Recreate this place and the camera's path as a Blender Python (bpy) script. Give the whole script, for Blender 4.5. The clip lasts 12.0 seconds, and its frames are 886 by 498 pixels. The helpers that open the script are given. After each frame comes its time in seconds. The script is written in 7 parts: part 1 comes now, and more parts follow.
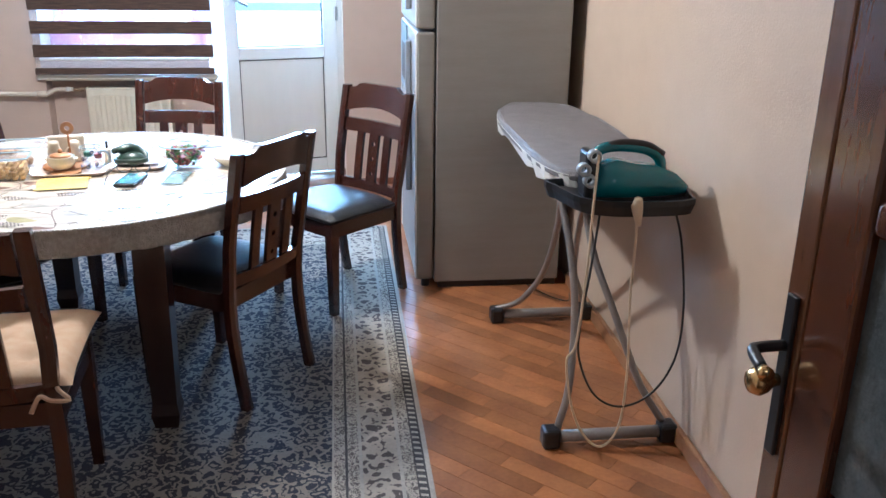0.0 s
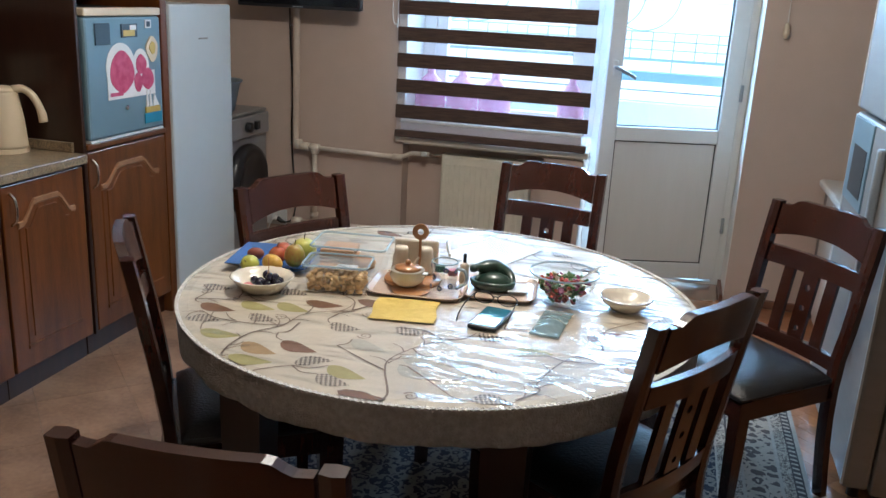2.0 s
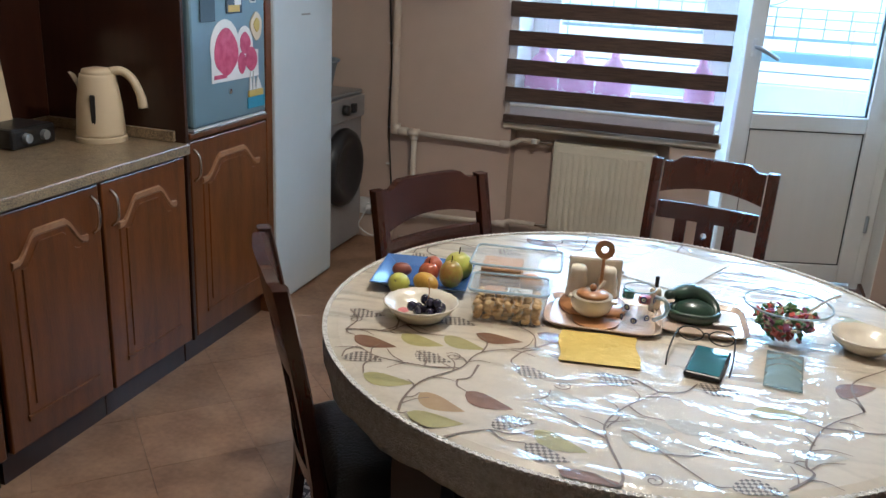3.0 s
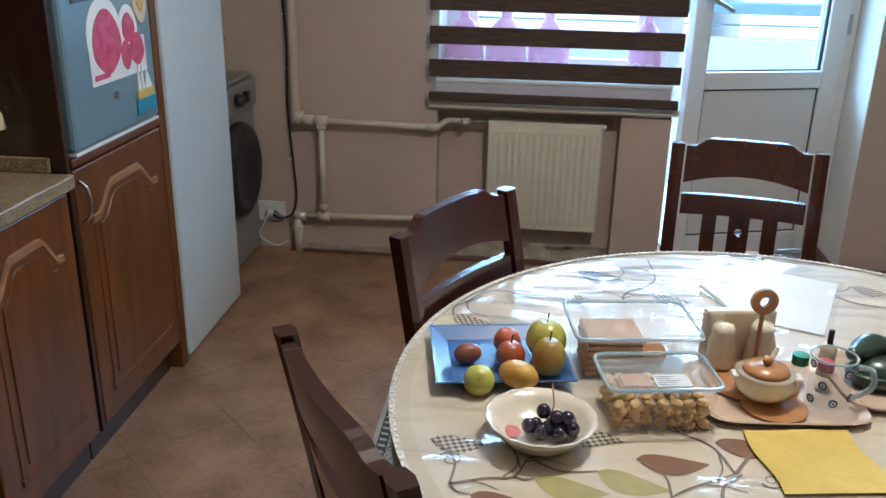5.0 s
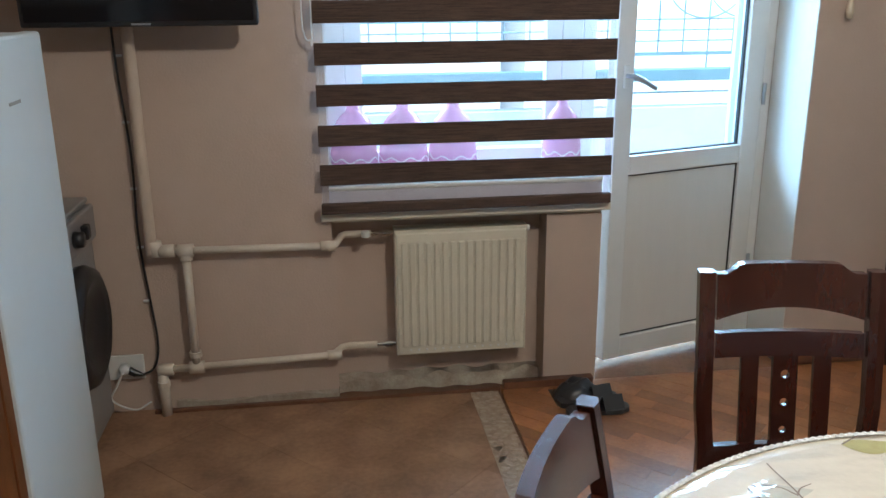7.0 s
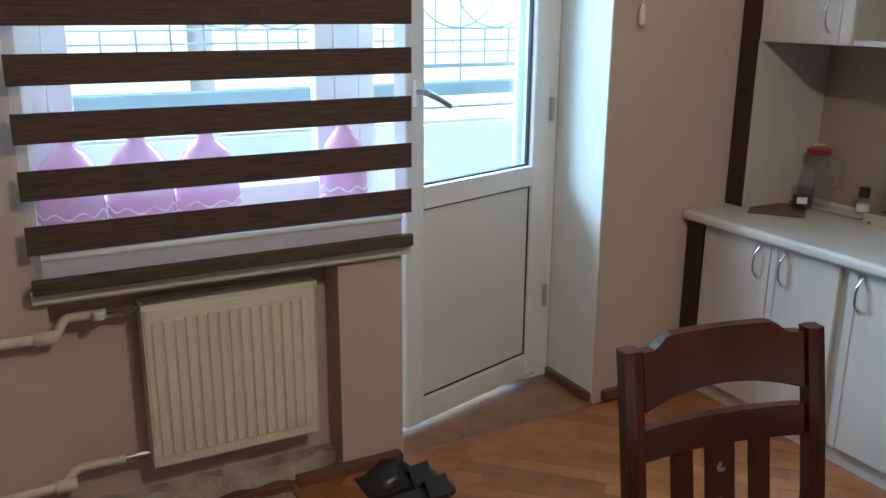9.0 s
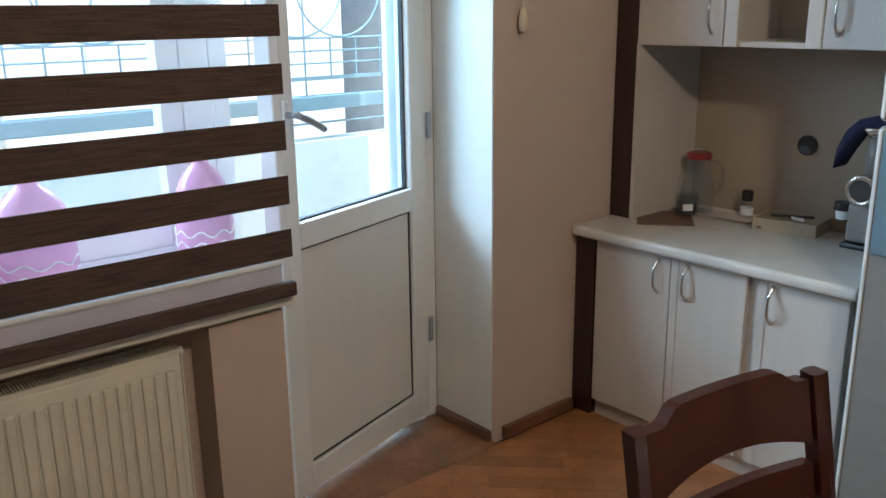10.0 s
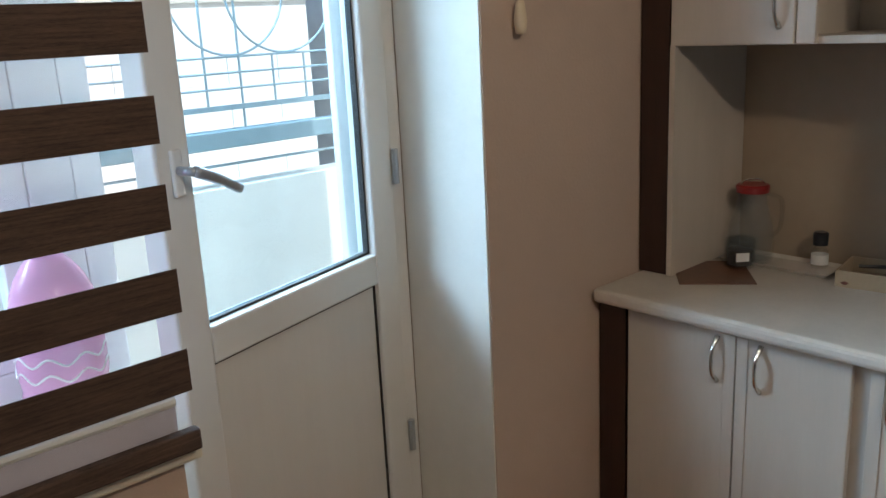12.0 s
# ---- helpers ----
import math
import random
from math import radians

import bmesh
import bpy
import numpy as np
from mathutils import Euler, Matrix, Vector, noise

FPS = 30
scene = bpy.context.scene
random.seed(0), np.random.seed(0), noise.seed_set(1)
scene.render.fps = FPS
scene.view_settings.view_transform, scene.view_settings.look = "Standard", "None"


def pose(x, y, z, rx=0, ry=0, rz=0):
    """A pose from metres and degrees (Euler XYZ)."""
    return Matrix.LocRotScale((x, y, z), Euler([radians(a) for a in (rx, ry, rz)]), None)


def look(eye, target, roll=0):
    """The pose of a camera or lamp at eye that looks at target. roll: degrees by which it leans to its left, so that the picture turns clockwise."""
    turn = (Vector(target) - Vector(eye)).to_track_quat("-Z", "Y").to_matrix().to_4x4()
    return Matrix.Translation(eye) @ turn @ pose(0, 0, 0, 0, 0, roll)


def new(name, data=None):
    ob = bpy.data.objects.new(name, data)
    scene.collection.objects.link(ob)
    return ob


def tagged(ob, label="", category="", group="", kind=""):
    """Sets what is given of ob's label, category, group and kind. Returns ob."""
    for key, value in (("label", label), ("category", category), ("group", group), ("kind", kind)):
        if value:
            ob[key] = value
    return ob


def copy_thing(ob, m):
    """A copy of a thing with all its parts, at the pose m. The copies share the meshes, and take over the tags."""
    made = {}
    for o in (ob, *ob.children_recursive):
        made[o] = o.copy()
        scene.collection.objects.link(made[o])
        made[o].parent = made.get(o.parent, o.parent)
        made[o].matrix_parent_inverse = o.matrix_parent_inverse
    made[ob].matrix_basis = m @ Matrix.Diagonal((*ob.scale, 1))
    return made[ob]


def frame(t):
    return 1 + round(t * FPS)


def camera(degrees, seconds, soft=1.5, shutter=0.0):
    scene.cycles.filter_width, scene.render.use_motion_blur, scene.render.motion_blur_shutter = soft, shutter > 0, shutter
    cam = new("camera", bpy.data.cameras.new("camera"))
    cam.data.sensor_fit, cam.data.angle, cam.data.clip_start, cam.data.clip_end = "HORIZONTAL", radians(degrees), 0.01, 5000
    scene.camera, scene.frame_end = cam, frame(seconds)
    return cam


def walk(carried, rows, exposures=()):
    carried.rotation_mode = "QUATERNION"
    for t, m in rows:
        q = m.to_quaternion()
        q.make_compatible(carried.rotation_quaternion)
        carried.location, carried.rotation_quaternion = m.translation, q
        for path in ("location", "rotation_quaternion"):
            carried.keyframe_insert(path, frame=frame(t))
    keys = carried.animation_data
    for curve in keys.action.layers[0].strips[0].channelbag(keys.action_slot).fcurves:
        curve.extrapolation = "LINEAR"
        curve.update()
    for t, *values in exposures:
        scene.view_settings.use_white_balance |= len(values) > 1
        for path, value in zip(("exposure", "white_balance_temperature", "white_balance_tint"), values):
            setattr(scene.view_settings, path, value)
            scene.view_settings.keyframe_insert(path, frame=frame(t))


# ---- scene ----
cam = camera(54.7, 12.0)
PATH = [
    (0, (1.906, 0.491, 1.572), (2.138, 2.362, 0.904), 0.8),
    (0.5, (1.855, 0.747, 1.591), (1.992, 2.645, 0.976), 2.2),
    (1, (1.781, 0.992, 1.587), (1.715, 2.911, 1.028), 2.2),
    (1.5, (1.715, 1.298, 1.591), (1.385, 3.193, 1.043), 2.5),
    (2, (1.556, 1.508, 1.567), (1.076, 3.364, 0.999), 3.0),
    (2.5, (1.344, 1.662, 1.575), (0.804, 3.493, 0.978), 3.2),
    (2.7, (1.257, 1.716, 1.552), (0.678, 3.528, 0.936), 3.0),
    (4.3, (0.649, 2.155, 1.525), (0.197, 3.988, 0.866), 1.9),
    (4.5, (0.604, 2.19, 1.521), (0.252, 4.034, 0.831), 1.8),
    (5, (0.49, 2.383, 1.505), (0.298, 4.245, 0.801), 1.2),
    (5.5, (0.349, 2.563, 1.529), (0.26, 4.458, 0.897), 0.7),
    (6, (0.165, 2.713, 1.559), (0.196, 4.623, 0.965), 0.8),
    (6.5, (0.078, 2.878, 1.532), (0.218, 4.785, 0.946), 0.4),
    (7, (0.049, 3.114, 1.564), (0.305, 5.011, 0.983), -0.5),
    (7.2, (0.042, 3.173, 1.575), (0.349, 5.061, 0.993), -0.5),
    (8.8, (-0.055, 3.763, 1.504), (0.788, 5.495, 0.966), 0.8),
    (9, (-0.039, 3.844, 1.51), (0.87, 5.539, 0.961), 0.4),
    (9.5, (-0.003, 4.038, 1.491), (1.08, 5.628, 0.944), 0.2),
    (10, (-0.015, 4.264, 1.509), (1.237, 5.729, 0.974), -0.7),
    (10.5, (0.104, 4.444, 1.507), (1.441, 5.831, 0.971), -1.6),
    (11, (0.255, 4.589, 1.506), (1.572, 5.999, 0.98), -2.7),
    (11.5, (0.414, 4.686, 1.47), (1.707, 6.123, 0.958), -2.9),
    (12, (0.522, 4.879, 1.476), (1.816, 6.316, 0.966), -2.9),
]
EXPOSURES = [(0, 1.7, 4600, 8), (0.5, 1.0, 4750, 7), (1, 0.9, 4800, 7), (1.5, 0.6, 4950, 6), (2, 0.45, 5050, 6), (2.5, 0.35, 5080, 6), (4.5, 0.38, 4950, 4), (5.5, 0.33, 5000, 4), (7, 0.46, 5150, 4), (9, 0.2, 5400, 6), (10.5, 0.05, 5850, 8), (12, -0.14, 5950, 9)]
walk(cam, [(t, look(eye, target, roll)) for t, eye, target, roll in PATH], EXPOSURES)

# ---- world, sun, lamps ----
world = bpy.data.worlds.new("world")
scene.world = world
world.use_nodes = True
wn = world.node_tree
sky = wn.nodes.new("ShaderNodeTexSky")
sky.sky_type = "NISHITA"
sky.sun_disc = False
sky.sun_elevation, sky.sun_rotation = radians(38), radians(151)
sky.air_density, sky.dust_density = 1.0, 2.5
wn.nodes["Background"].inputs["Strength"].default_value = 0.15
wn.links.new(sky.outputs["Color"], wn.nodes["Background"].inputs["Color"])

sun = new("sun", bpy.data.lights.new("sun", "SUN"))
sun.data.energy, sun.data.angle, sun.data.color = 5.0, radians(0.6), (1.0, 0.95, 0.88)
sun.matrix_world = look((0, 0, 0), (-0.5, 0.9, -0.8))


def area(name, eye, target, w, h, power, color):
    ob = new(name, bpy.data.lights.new(name, "AREA"))
    ob.data.shape, ob.data.size, ob.data.size_y = "RECTANGLE", w, h
    ob.data.energy, ob.data.color = power, color
    ob.matrix_world = look(eye, target)
    return ob


# sky light falling through the open front of the balcony, above the eye's view
area("balcony_skylight", (0.85, 7.82, 2.15), (0.85, 5.6, 0.9), 4.8, 0.8, 330, (0.60, 0.82, 1.0))
# lamp hanging over the table, and a weak unseen fill added in the hall
lamp = new("ceiling_bulb", bpy.data.lights.new("ceiling_bulb", "POINT"))
lamp.data.energy, lamp.data.color, lamp.data.shadow_soft_size = 60, (1.0, 0.80, 0.58), 0.07
lamp.location = (0.95, 3.95, 2.4)
hall = new("hall_bulb", bpy.data.lights.new("hall_bulb", "POINT"))
hall.data.energy, hall.data.color, hall.data.shadow_soft_size = 4, (1.0, 0.84, 0.66), 0.1
hall.location = (2.2, -0.6, 2.3)

# ---- materials ----
def mat(name, col, rough=0.5, metal=0.0, col2=None, scale=6.0, bump=0.0, bscale=60.0, stretch=(1, 1, 1), coat=0.0, spec=0.5, var=0.0, fine=0.5):
    """A principled material: two tones mixed by noise at two scales, relief, and a small shift from piece to piece."""
    m = bpy.data.materials.new(name)
    m.use_nodes = True
    nt = m.node_tree
    p = nt.nodes["Principled BSDF"]
    p.inputs["Roughness"].default_value = rough
    p.inputs["Metallic"].default_value = metal
    p.inputs["Coat Weight"].default_value = coat
    p.inputs["Coat Roughness"].default_value = 0.15
    p.inputs["Specular IOR Level"].default_value = spec
    col2 = col2 or tuple(c * 0.86 for c in col)
    tc = nt.nodes.new("ShaderNodeTexCoord")
    mp = nt.nodes.new("ShaderNodeMapping")
    mp.inputs["Scale"].default_value = stretch
    nt.links.new(tc.outputs["Object"], mp.inputs["Vector"])
    n1 = nt.nodes.new("ShaderNodeTexNoise")
    n1.inputs["Scale"].default_value = scale
    n1.inputs["Detail"].default_value = 5
    n2 = nt.nodes.new("ShaderNodeTexNoise")
    n2.inputs["Scale"].default_value = scale * 9
    n2.inputs["Detail"].default_value = 3
    for n in (n1, n2):
        nt.links.new(mp.outputs["Vector"], n.inputs["Vector"])
    mm = nt.nodes.new("ShaderNodeMix")
    mm.data_type = "FLOAT"
    mm.inputs["Factor"].default_value = fine * 0.6
    nt.links.new(n1.outputs["Fac"], mm.inputs["A"])
    nt.links.new(n2.outputs["Fac"], mm.inputs["B"])
    rp = nt.nodes.new("ShaderNodeValToRGB")
    rp.color_ramp.elements[0].position, rp.color_ramp.elements[1].position = 0.33, 0.67
    rp.color_ramp.elements[0].color, rp.color_ramp.elements[1].color = (*col2, 1), (*col, 1)
    nt.links.new(mm.outputs["Result"], rp.inputs["Fac"])
    out = rp.outputs["Color"]
    if var:
        oi = nt.nodes.new("ShaderNodeObjectInfo")
        mr = nt.nodes.new("ShaderNodeMapRange")
        mr.inputs["To Min"].default_value, mr.inputs["To Max"].default_value = 1 - var, 1 + var
        nt.links.new(oi.outputs["Random"], mr.inputs["Value"])
        hs = nt.nodes.new("ShaderNodeHueSaturation")
        nt.links.new(mr.outputs["Result"], hs.inputs["Value"])
        nt.links.new(out, hs.inputs["Color"])
        out = hs.outputs["Color"]
    nt.links.new(out, p.inputs["Base Color"])
    if bump:
        n3 = nt.nodes.new("ShaderNodeTexNoise")
        n3.inputs["Scale"].default_value = bscale
        n3.inputs["Detail"].default_value = 4
        nt.links.new(mp.outputs["Vector"], n3.inputs["Vector"])
        b = nt.nodes.new("ShaderNodeBump")
        b.inputs["Strength"].default_value = bump
        b.inputs["Distance"].default_value = 0.01
        nt.links.new(n3.outputs["Fac"], b.inputs["Height"])
        nt.links.new(b.outputs["Normal"], p.inputs["Normal"])
    return m


def glass(name, col=(1, 1, 1), rough=0.0, ior=1.45):
    m = bpy.data.materials.new(name)
    m.use_nodes = True
    p = m.node_tree.nodes["Principled BSDF"]
    p.inputs["Base Color"].default_value = (*col, 1)
    p.inputs["Roughness"].default_value = rough
    p.inputs["Transmission Weight"].default_value = 1
    p.inputs["IOR"].default_value = ior
    return m


M_WALL = mat("wallpaper", (0.52, 0.42, 0.32), 0.75, col2=(0.47, 0.375, 0.285), scale=1.3, bump=0.12, bscale=120)
M_WALLPINK = mat("wallpaper_pink", (0.52, 0.415, 0.345), 0.75, col2=(0.47, 0.375, 0.31), scale=1.3, bump=0.12, bscale=120)
M_WHITEPAINT = mat("white_paint", (0.74, 0.73, 0.68), 0.6, col2=(0.66, 0.65, 0.6), scale=2, bump=0.1)
M_CEIL = mat("ceiling_paint", (0.8, 0.78, 0.73), 0.8, scale=2)
M_PLASTER = mat("bare_plaster", (0.45, 0.41, 0.34), 0.9, col2=(0.28, 0.22, 0.17), scale=14, bump=0.8, bscale=40)
M_PVC = mat("white_plastic_frame", (0.72, 0.73, 0.72), 0.35, col2=(0.68, 0.69, 0.68), scale=3)
M_PVCPANEL = mat("white_plastic_panel", (0.68, 0.67, 0.64), 0.4, col2=(0.63, 0.62, 0.59), scale=5, stretch=(1, 1, 0.1), bump=0.05)
M_GASKET = mat("black_rubber", (0.02, 0.02, 0.02), 0.6)


def thin_glass(name, tint=(0.97, 0.99, 1.0)):
    """A thin pane: clear, with a mirror-like sheen that grows at grazing angles."""
    m = bpy.data.materials.new(name)
    m.use_nodes = True
    nt = m.node_tree
    nt.nodes.remove(nt.nodes["Principled BSDF"])
    tr = nt.nodes.new("ShaderNodeBsdfTransparent")
    tr.inputs["Color"].default_value = (*tint, 1)
    gl = nt.nodes.new("ShaderNodeBsdfGlossy")
    gl.inputs["Roughness"].default_value = 0.0
    lw = nt.nodes.new("ShaderNodeLayerWeight")
    pw = nt.nodes.new("ShaderNodeMath")
    pw.operation = "POWER"
    pw.inputs[1].default_value = 4.0
    nt.links.new(lw.outputs["Facing"], pw.inputs[0])
    fr = nt.nodes.new("ShaderNodeMath")
    fr.operation = "MULTIPLY_ADD"
    fr.inputs[1].default_value, fr.inputs[2].default_value = 0.8, 0.03
    nt.links.new(pw.outputs["Value"], fr.inputs[0])
    mx = nt.nodes.new("ShaderNodeMixShader")
    nt.links.new(fr.outputs["Value"], mx.inputs["Fac"])
    nt.links.new(tr.outputs["BSDF"], mx.inputs[1])
    nt.links.new(gl.outputs["BSDF"], mx.inputs[2])
    nt.links.new(mx.outputs["Shader"], nt.nodes["Material Output"].inputs["Surface"])
    return m


M_GLASS = thin_glass("window_glass", (0.93, 0.98, 1.0))
M_WOOD = mat("cabinet_wood", (0.165, 0.052, 0.010), 0.30, col2=(0.080, 0.024, 0.005), scale=4, stretch=(6, 6, 0.7), bump=0.06, coat=0.15, var=0.06)
# light brown wood; on the doors its tone is the arch groove's highlight
M_WOODLIGHT = mat("light_wood_and_highlight", (0.36, 0.20, 0.10), 0.35, col2=(0.22, 0.1, 0.045), scale=9, coat=0.3)
# tone of the dark cabinet sides; also fills the shaded gap beside white units
M_WOODDARK = mat("dark_side_and_gap_shade", (0.036, 0.012, 0.006), 0.28, col2=(0.020, 0.007, 0.004), scale=5, stretch=(6, 6, 0.7), coat=0.2)
M_CHAIR = mat("chair_wood", (0.050, 0.014, 0.008), 0.26, col2=(0.034, 0.009, 0.005), scale=4, stretch=(4, 4, 0.8), coat=0.5, bump=0.03)
M_LEATHER = mat("black_leather", (0.014, 0.016, 0.018), 0.30, col2=(0.012, 0.012, 0.014), scale=10, bump=0.3, bscale=150)
M_FREEZER = mat("white_enamel", (0.56, 0.60, 0.61), 0.35, col2=(0.53, 0.57, 0.58), scale=2)
M_STEEL = mat("brushed_grey_metal", (0.29, 0.275, 0.255), 0.42, metal=0.25, col2=(0.255, 0.24, 0.22), scale=3, stretch=(1, 1, 8))
M_SILVER = mat("silver_plastic", (0.42, 0.46, 0.5), 0.3, metal=0.5, scale=2)
M_CHROME = mat("chrome", (0.75, 0.74, 0.7), 0.18, metal=1.0, col2=(0.65, 0.64, 0.6))
M_BRASS = mat("brass", (0.75, 0.55, 0.25), 0.2, metal=1.0)
M_BLACK = mat("black_plastic", (0.018, 0.018, 0.02), 0.35)
M_RAD = mat("radiator_enamel", (0.72, 0.68, 0.56), 0.35, scale=2)
M_PIPE = mat("painted_pipe", (0.56, 0.47, 0.38), 0.5, col2=(0.5, 0.41, 0.33), scale=14, bump=0.1)
M_PIPEWHITE = mat("white_pipe", (0.64, 0.57, 0.48), 0.4, scale=14)
M_WHITECAB = mat("white_laminate", (0.54, 0.485, 0.425), 0.38, col2=(0.50, 0.45, 0.39), scale=4, stretch=(5, 5, 0.5))
M_WHITETOP = mat("white_worktop", (0.60, 0.56, 0.50), 0.3, scale=9)
M_PANEL = mat("cream_panel", (0.38, 0.30, 0.215), 0.5, col2=(0.34, 0.265, 0.19), scale=3)
M_GRANITE = mat("speckled_worktop", (0.47, 0.36, 0.22), 0.3, col2=(0.04, 0.03, 0.022), scale=30, fine=1.3)
M_CLOTHSIDE = mat("cream_crochet", (0.84, 0.82, 0.78), 0.85, col2=(0.56, 0.53, 0.49), scale=70, bump=0.8, bscale=200)
M_DARKSKIRT = mat("skirting_wood", (0.16, 0.07, 0.035), 0.4, col2=(0.10, 0.04, 0.02), scale=6, coat=0.3)
M_CONCRETE = mat("balcony_plaster", (0.62, 0.6, 0.55), 0.8, col2=(0.55, 0.53, 0.49), scale=3, bump=0.3)
M_IRON = mat("grey_iron_paint", (0.20, 0.27, 0.30), 0.5)
M_PINK = mat("pink_plastic", (0.85, 0.42, 0.66), 0.15, col2=(0.8, 0.35, 0.6), scale=5)
M_PINK.node_tree.nodes["Principled BSDF"].inputs["Alpha"].default_value = 0.7
M_TV = mat("black_screen", (0.006, 0.006, 0.008), 0.12)
M_OUTSIDE = mat("pale_facade", (0.86, 0.87, 0.86), 0.8, scale=1)
M_BLUEDOOR = mat("blue_grey_enamel", (0.21, 0.31, 0.37), 0.28, metal=0.3, col2=(0.19, 0.29, 0.35), scale=2)
M_CREAM = mat("cream_plastic", (0.68, 0.58, 0.42), 0.35, col2=(0.64, 0.54, 0.39), scale=4)
M_CERAMIC = mat("cream_ceramic", (0.80, 0.73, 0.60), 0.22, scale=12, coat=0.4)
M_TERRAC = mat("light_wood", (0.50, 0.25, 0.09), 0.35, col2=(0.38, 0.17, 0.06), scale=12, stretch=(1, 6, 1), coat=0.3)
M_BLUEPLATE = mat("blue_glazed_plate", (0.09, 0.19, 0.48), 0.2, scale=8, coat=0.5)
M_YELLOW = mat("yellow_paper_napkin", (0.70, 0.54, 0.14), 0.8, col2=(0.60, 0.44, 0.09), scale=9, bump=0.5, bscale=30)
M_PAPER = mat("white_paper", (0.8, 0.8, 0.78), 0.6)
M_CUSHION = mat("beige_fabric", (0.52, 0.39, 0.27), 0.85, col2=(0.47, 0.32, 0.2), scale=30, bump=0.4, bscale=300)
M_BOARDCLOTH = mat("grey_board_cover", (0.20, 0.19, 0.20), 0.55, col2=(0.15, 0.14, 0.15), scale=18, bump=0.4, bscale=90)
M_TEAL = mat("teal_plastic", (0.015, 0.16, 0.20), 0.22, scale=3, coat=0.3)
M_GREYTUBE = mat("grey_painted_tube", (0.30, 0.28, 0.27), 0.35, metal=0.3)
M_GREEN = mat("green_glaze", (0.035, 0.08, 0.05), 0.3, col2=(0.015, 0.03, 0.025), scale=25, coat=0.5)
M_NAVY = mat("navy_cloth", (0.015, 0.018, 0.06), 0.8, scale=15)
M_INK = mat("dark_ink", (0.03, 0.02, 0.02), 0.4)


def clear(name, col, alpha=0.35, rough=0.08):
    """Thin clear plastic: part see-through, part glossy."""
    m = mat(name, col, rough)
    m.node_tree.nodes["Principled BSDF"].inputs["Alpha"].default_value = alpha
    return m


M_CLEAR = clear("clear_plastic", (0.8, 0.85, 0.88), 0.10)
M_GLASSWARE = clear("clear_glass", (0.30, 0.36, 0.38), 0.09, 0.03)
M_SHEER = clear("sheer_blind_gauze", (0.88, 0.9, 0.94), 0.12, 0.8)


def film(name, col, col2, scale=10.0):
    """Printed cloth under a wrinkled clear film: a strong glossy coat whose relief runs in folds."""
    m = mat(name, col, 0.55, col2=col2, scale=scale, fine=0.7, coat=1.0)
    nt = m.node_tree
    p = nt.nodes["Principled BSDF"]
    p.inputs["Coat Roughness"].default_value = 0.09
    p.inputs["Coat IOR"].default_value = 1.6
    ge = nt.nodes.new("ShaderNodeNewGeometry")
    mp = nt.nodes.new("ShaderNodeMapping")
    mp.inputs["Rotation"].default_value = (0, 0, radians(-58))
    mp.inputs["Scale"].default_value = (1, 3.6, 1)
    nt.links.new(ge.outputs["Position"], mp.inputs["Vector"])
    n = nt.nodes.new("ShaderNodeTexNoise")
    n.noise_type = "RIDGED_MULTIFRACTAL"
    n.inputs["Scale"].default_value, n.inputs["Detail"].default_value, n.inputs["Distortion"].default_value = 4.2, 3.5, 0.6
    nt.links.new(mp.outputs["Vector"], n.inputs["Vector"])
    n2 = nt.nodes.new("ShaderNodeTexNoise")
    n2.inputs["Scale"].default_value, n2.inputs["Detail"].default_value = 16, 3
    nt.links.new(ge.outputs["Position"], n2.inputs["Vector"])
    ad = nt.nodes.new("ShaderNodeMath")
    ad.operation = "MULTIPLY_ADD"
    ad.inputs[1].default_value = 0.34
    nt.links.new(n2.outputs["Fac"], ad.inputs[0])
    nt.links.new(n.outputs["Fac"], ad.inputs[2])
    b = nt.nodes.new("ShaderNodeBump")
    b.inputs["Strength"].default_value, b.inputs["Distance"].default_value = 0.85, 0.018
    nt.links.new(ad.outputs["Value"], b.inputs["Height"])
    nt.links.new(b.outputs["Normal"], p.inputs["Coat Normal"])
    return m


M_CLOTH = film("printed_cloth", (0.63, 0.565, 0.45), (0.58, 0.515, 0.405))
PRINT = {
    "brown": film("print_brown", (0.21, 0.10, 0.05), (0.17, 0.08, 0.04), 40),
    "green": film("print_olive", (0.42, 0.38, 0.14), (0.35, 0.31, 0.11), 40),
    "tan": film("print_tan", (0.42, 0.28, 0.13), (0.36, 0.23, 0.1), 40),
    "faint": film("print_faint", (0.50, 0.47, 0.38), (0.43, 0.40, 0.33), 60),
    "vine": film("print_vine", (0.22, 0.16, 0.12), (0.17, 0.12, 0.09), 40),
}

# small check of the printed leaves
M_CHECK = film("print_check", (0.58, 0.51, 0.40), (0.53, 0.46, 0.36))
_nt = M_CHECK.node_tree
_g = _nt.nodes.new("ShaderNodeNewGeometry")
_m = _nt.nodes.new("ShaderNodeMapping")
_m.inputs["Rotation"].default_value = (0, 0, radians(25))
_c = _nt.nodes.new("ShaderNodeTexChecker")
_c.inputs["Scale"].default_value = 140
_c.inputs["Color1"].default_value, _c.inputs["Color2"].default_value = (0.11, 0.085, 0.07, 1), (0.56, 0.49, 0.39, 1)
_nt.links.new(_g.outputs["Position"], _m.inputs["Vector"])
_nt.links.new(_m.outputs["Vector"], _c.inputs["Vector"])
_nt.links.new(_c.outputs["Color"], _nt.nodes["Principled BSDF"].inputs["Base Color"])

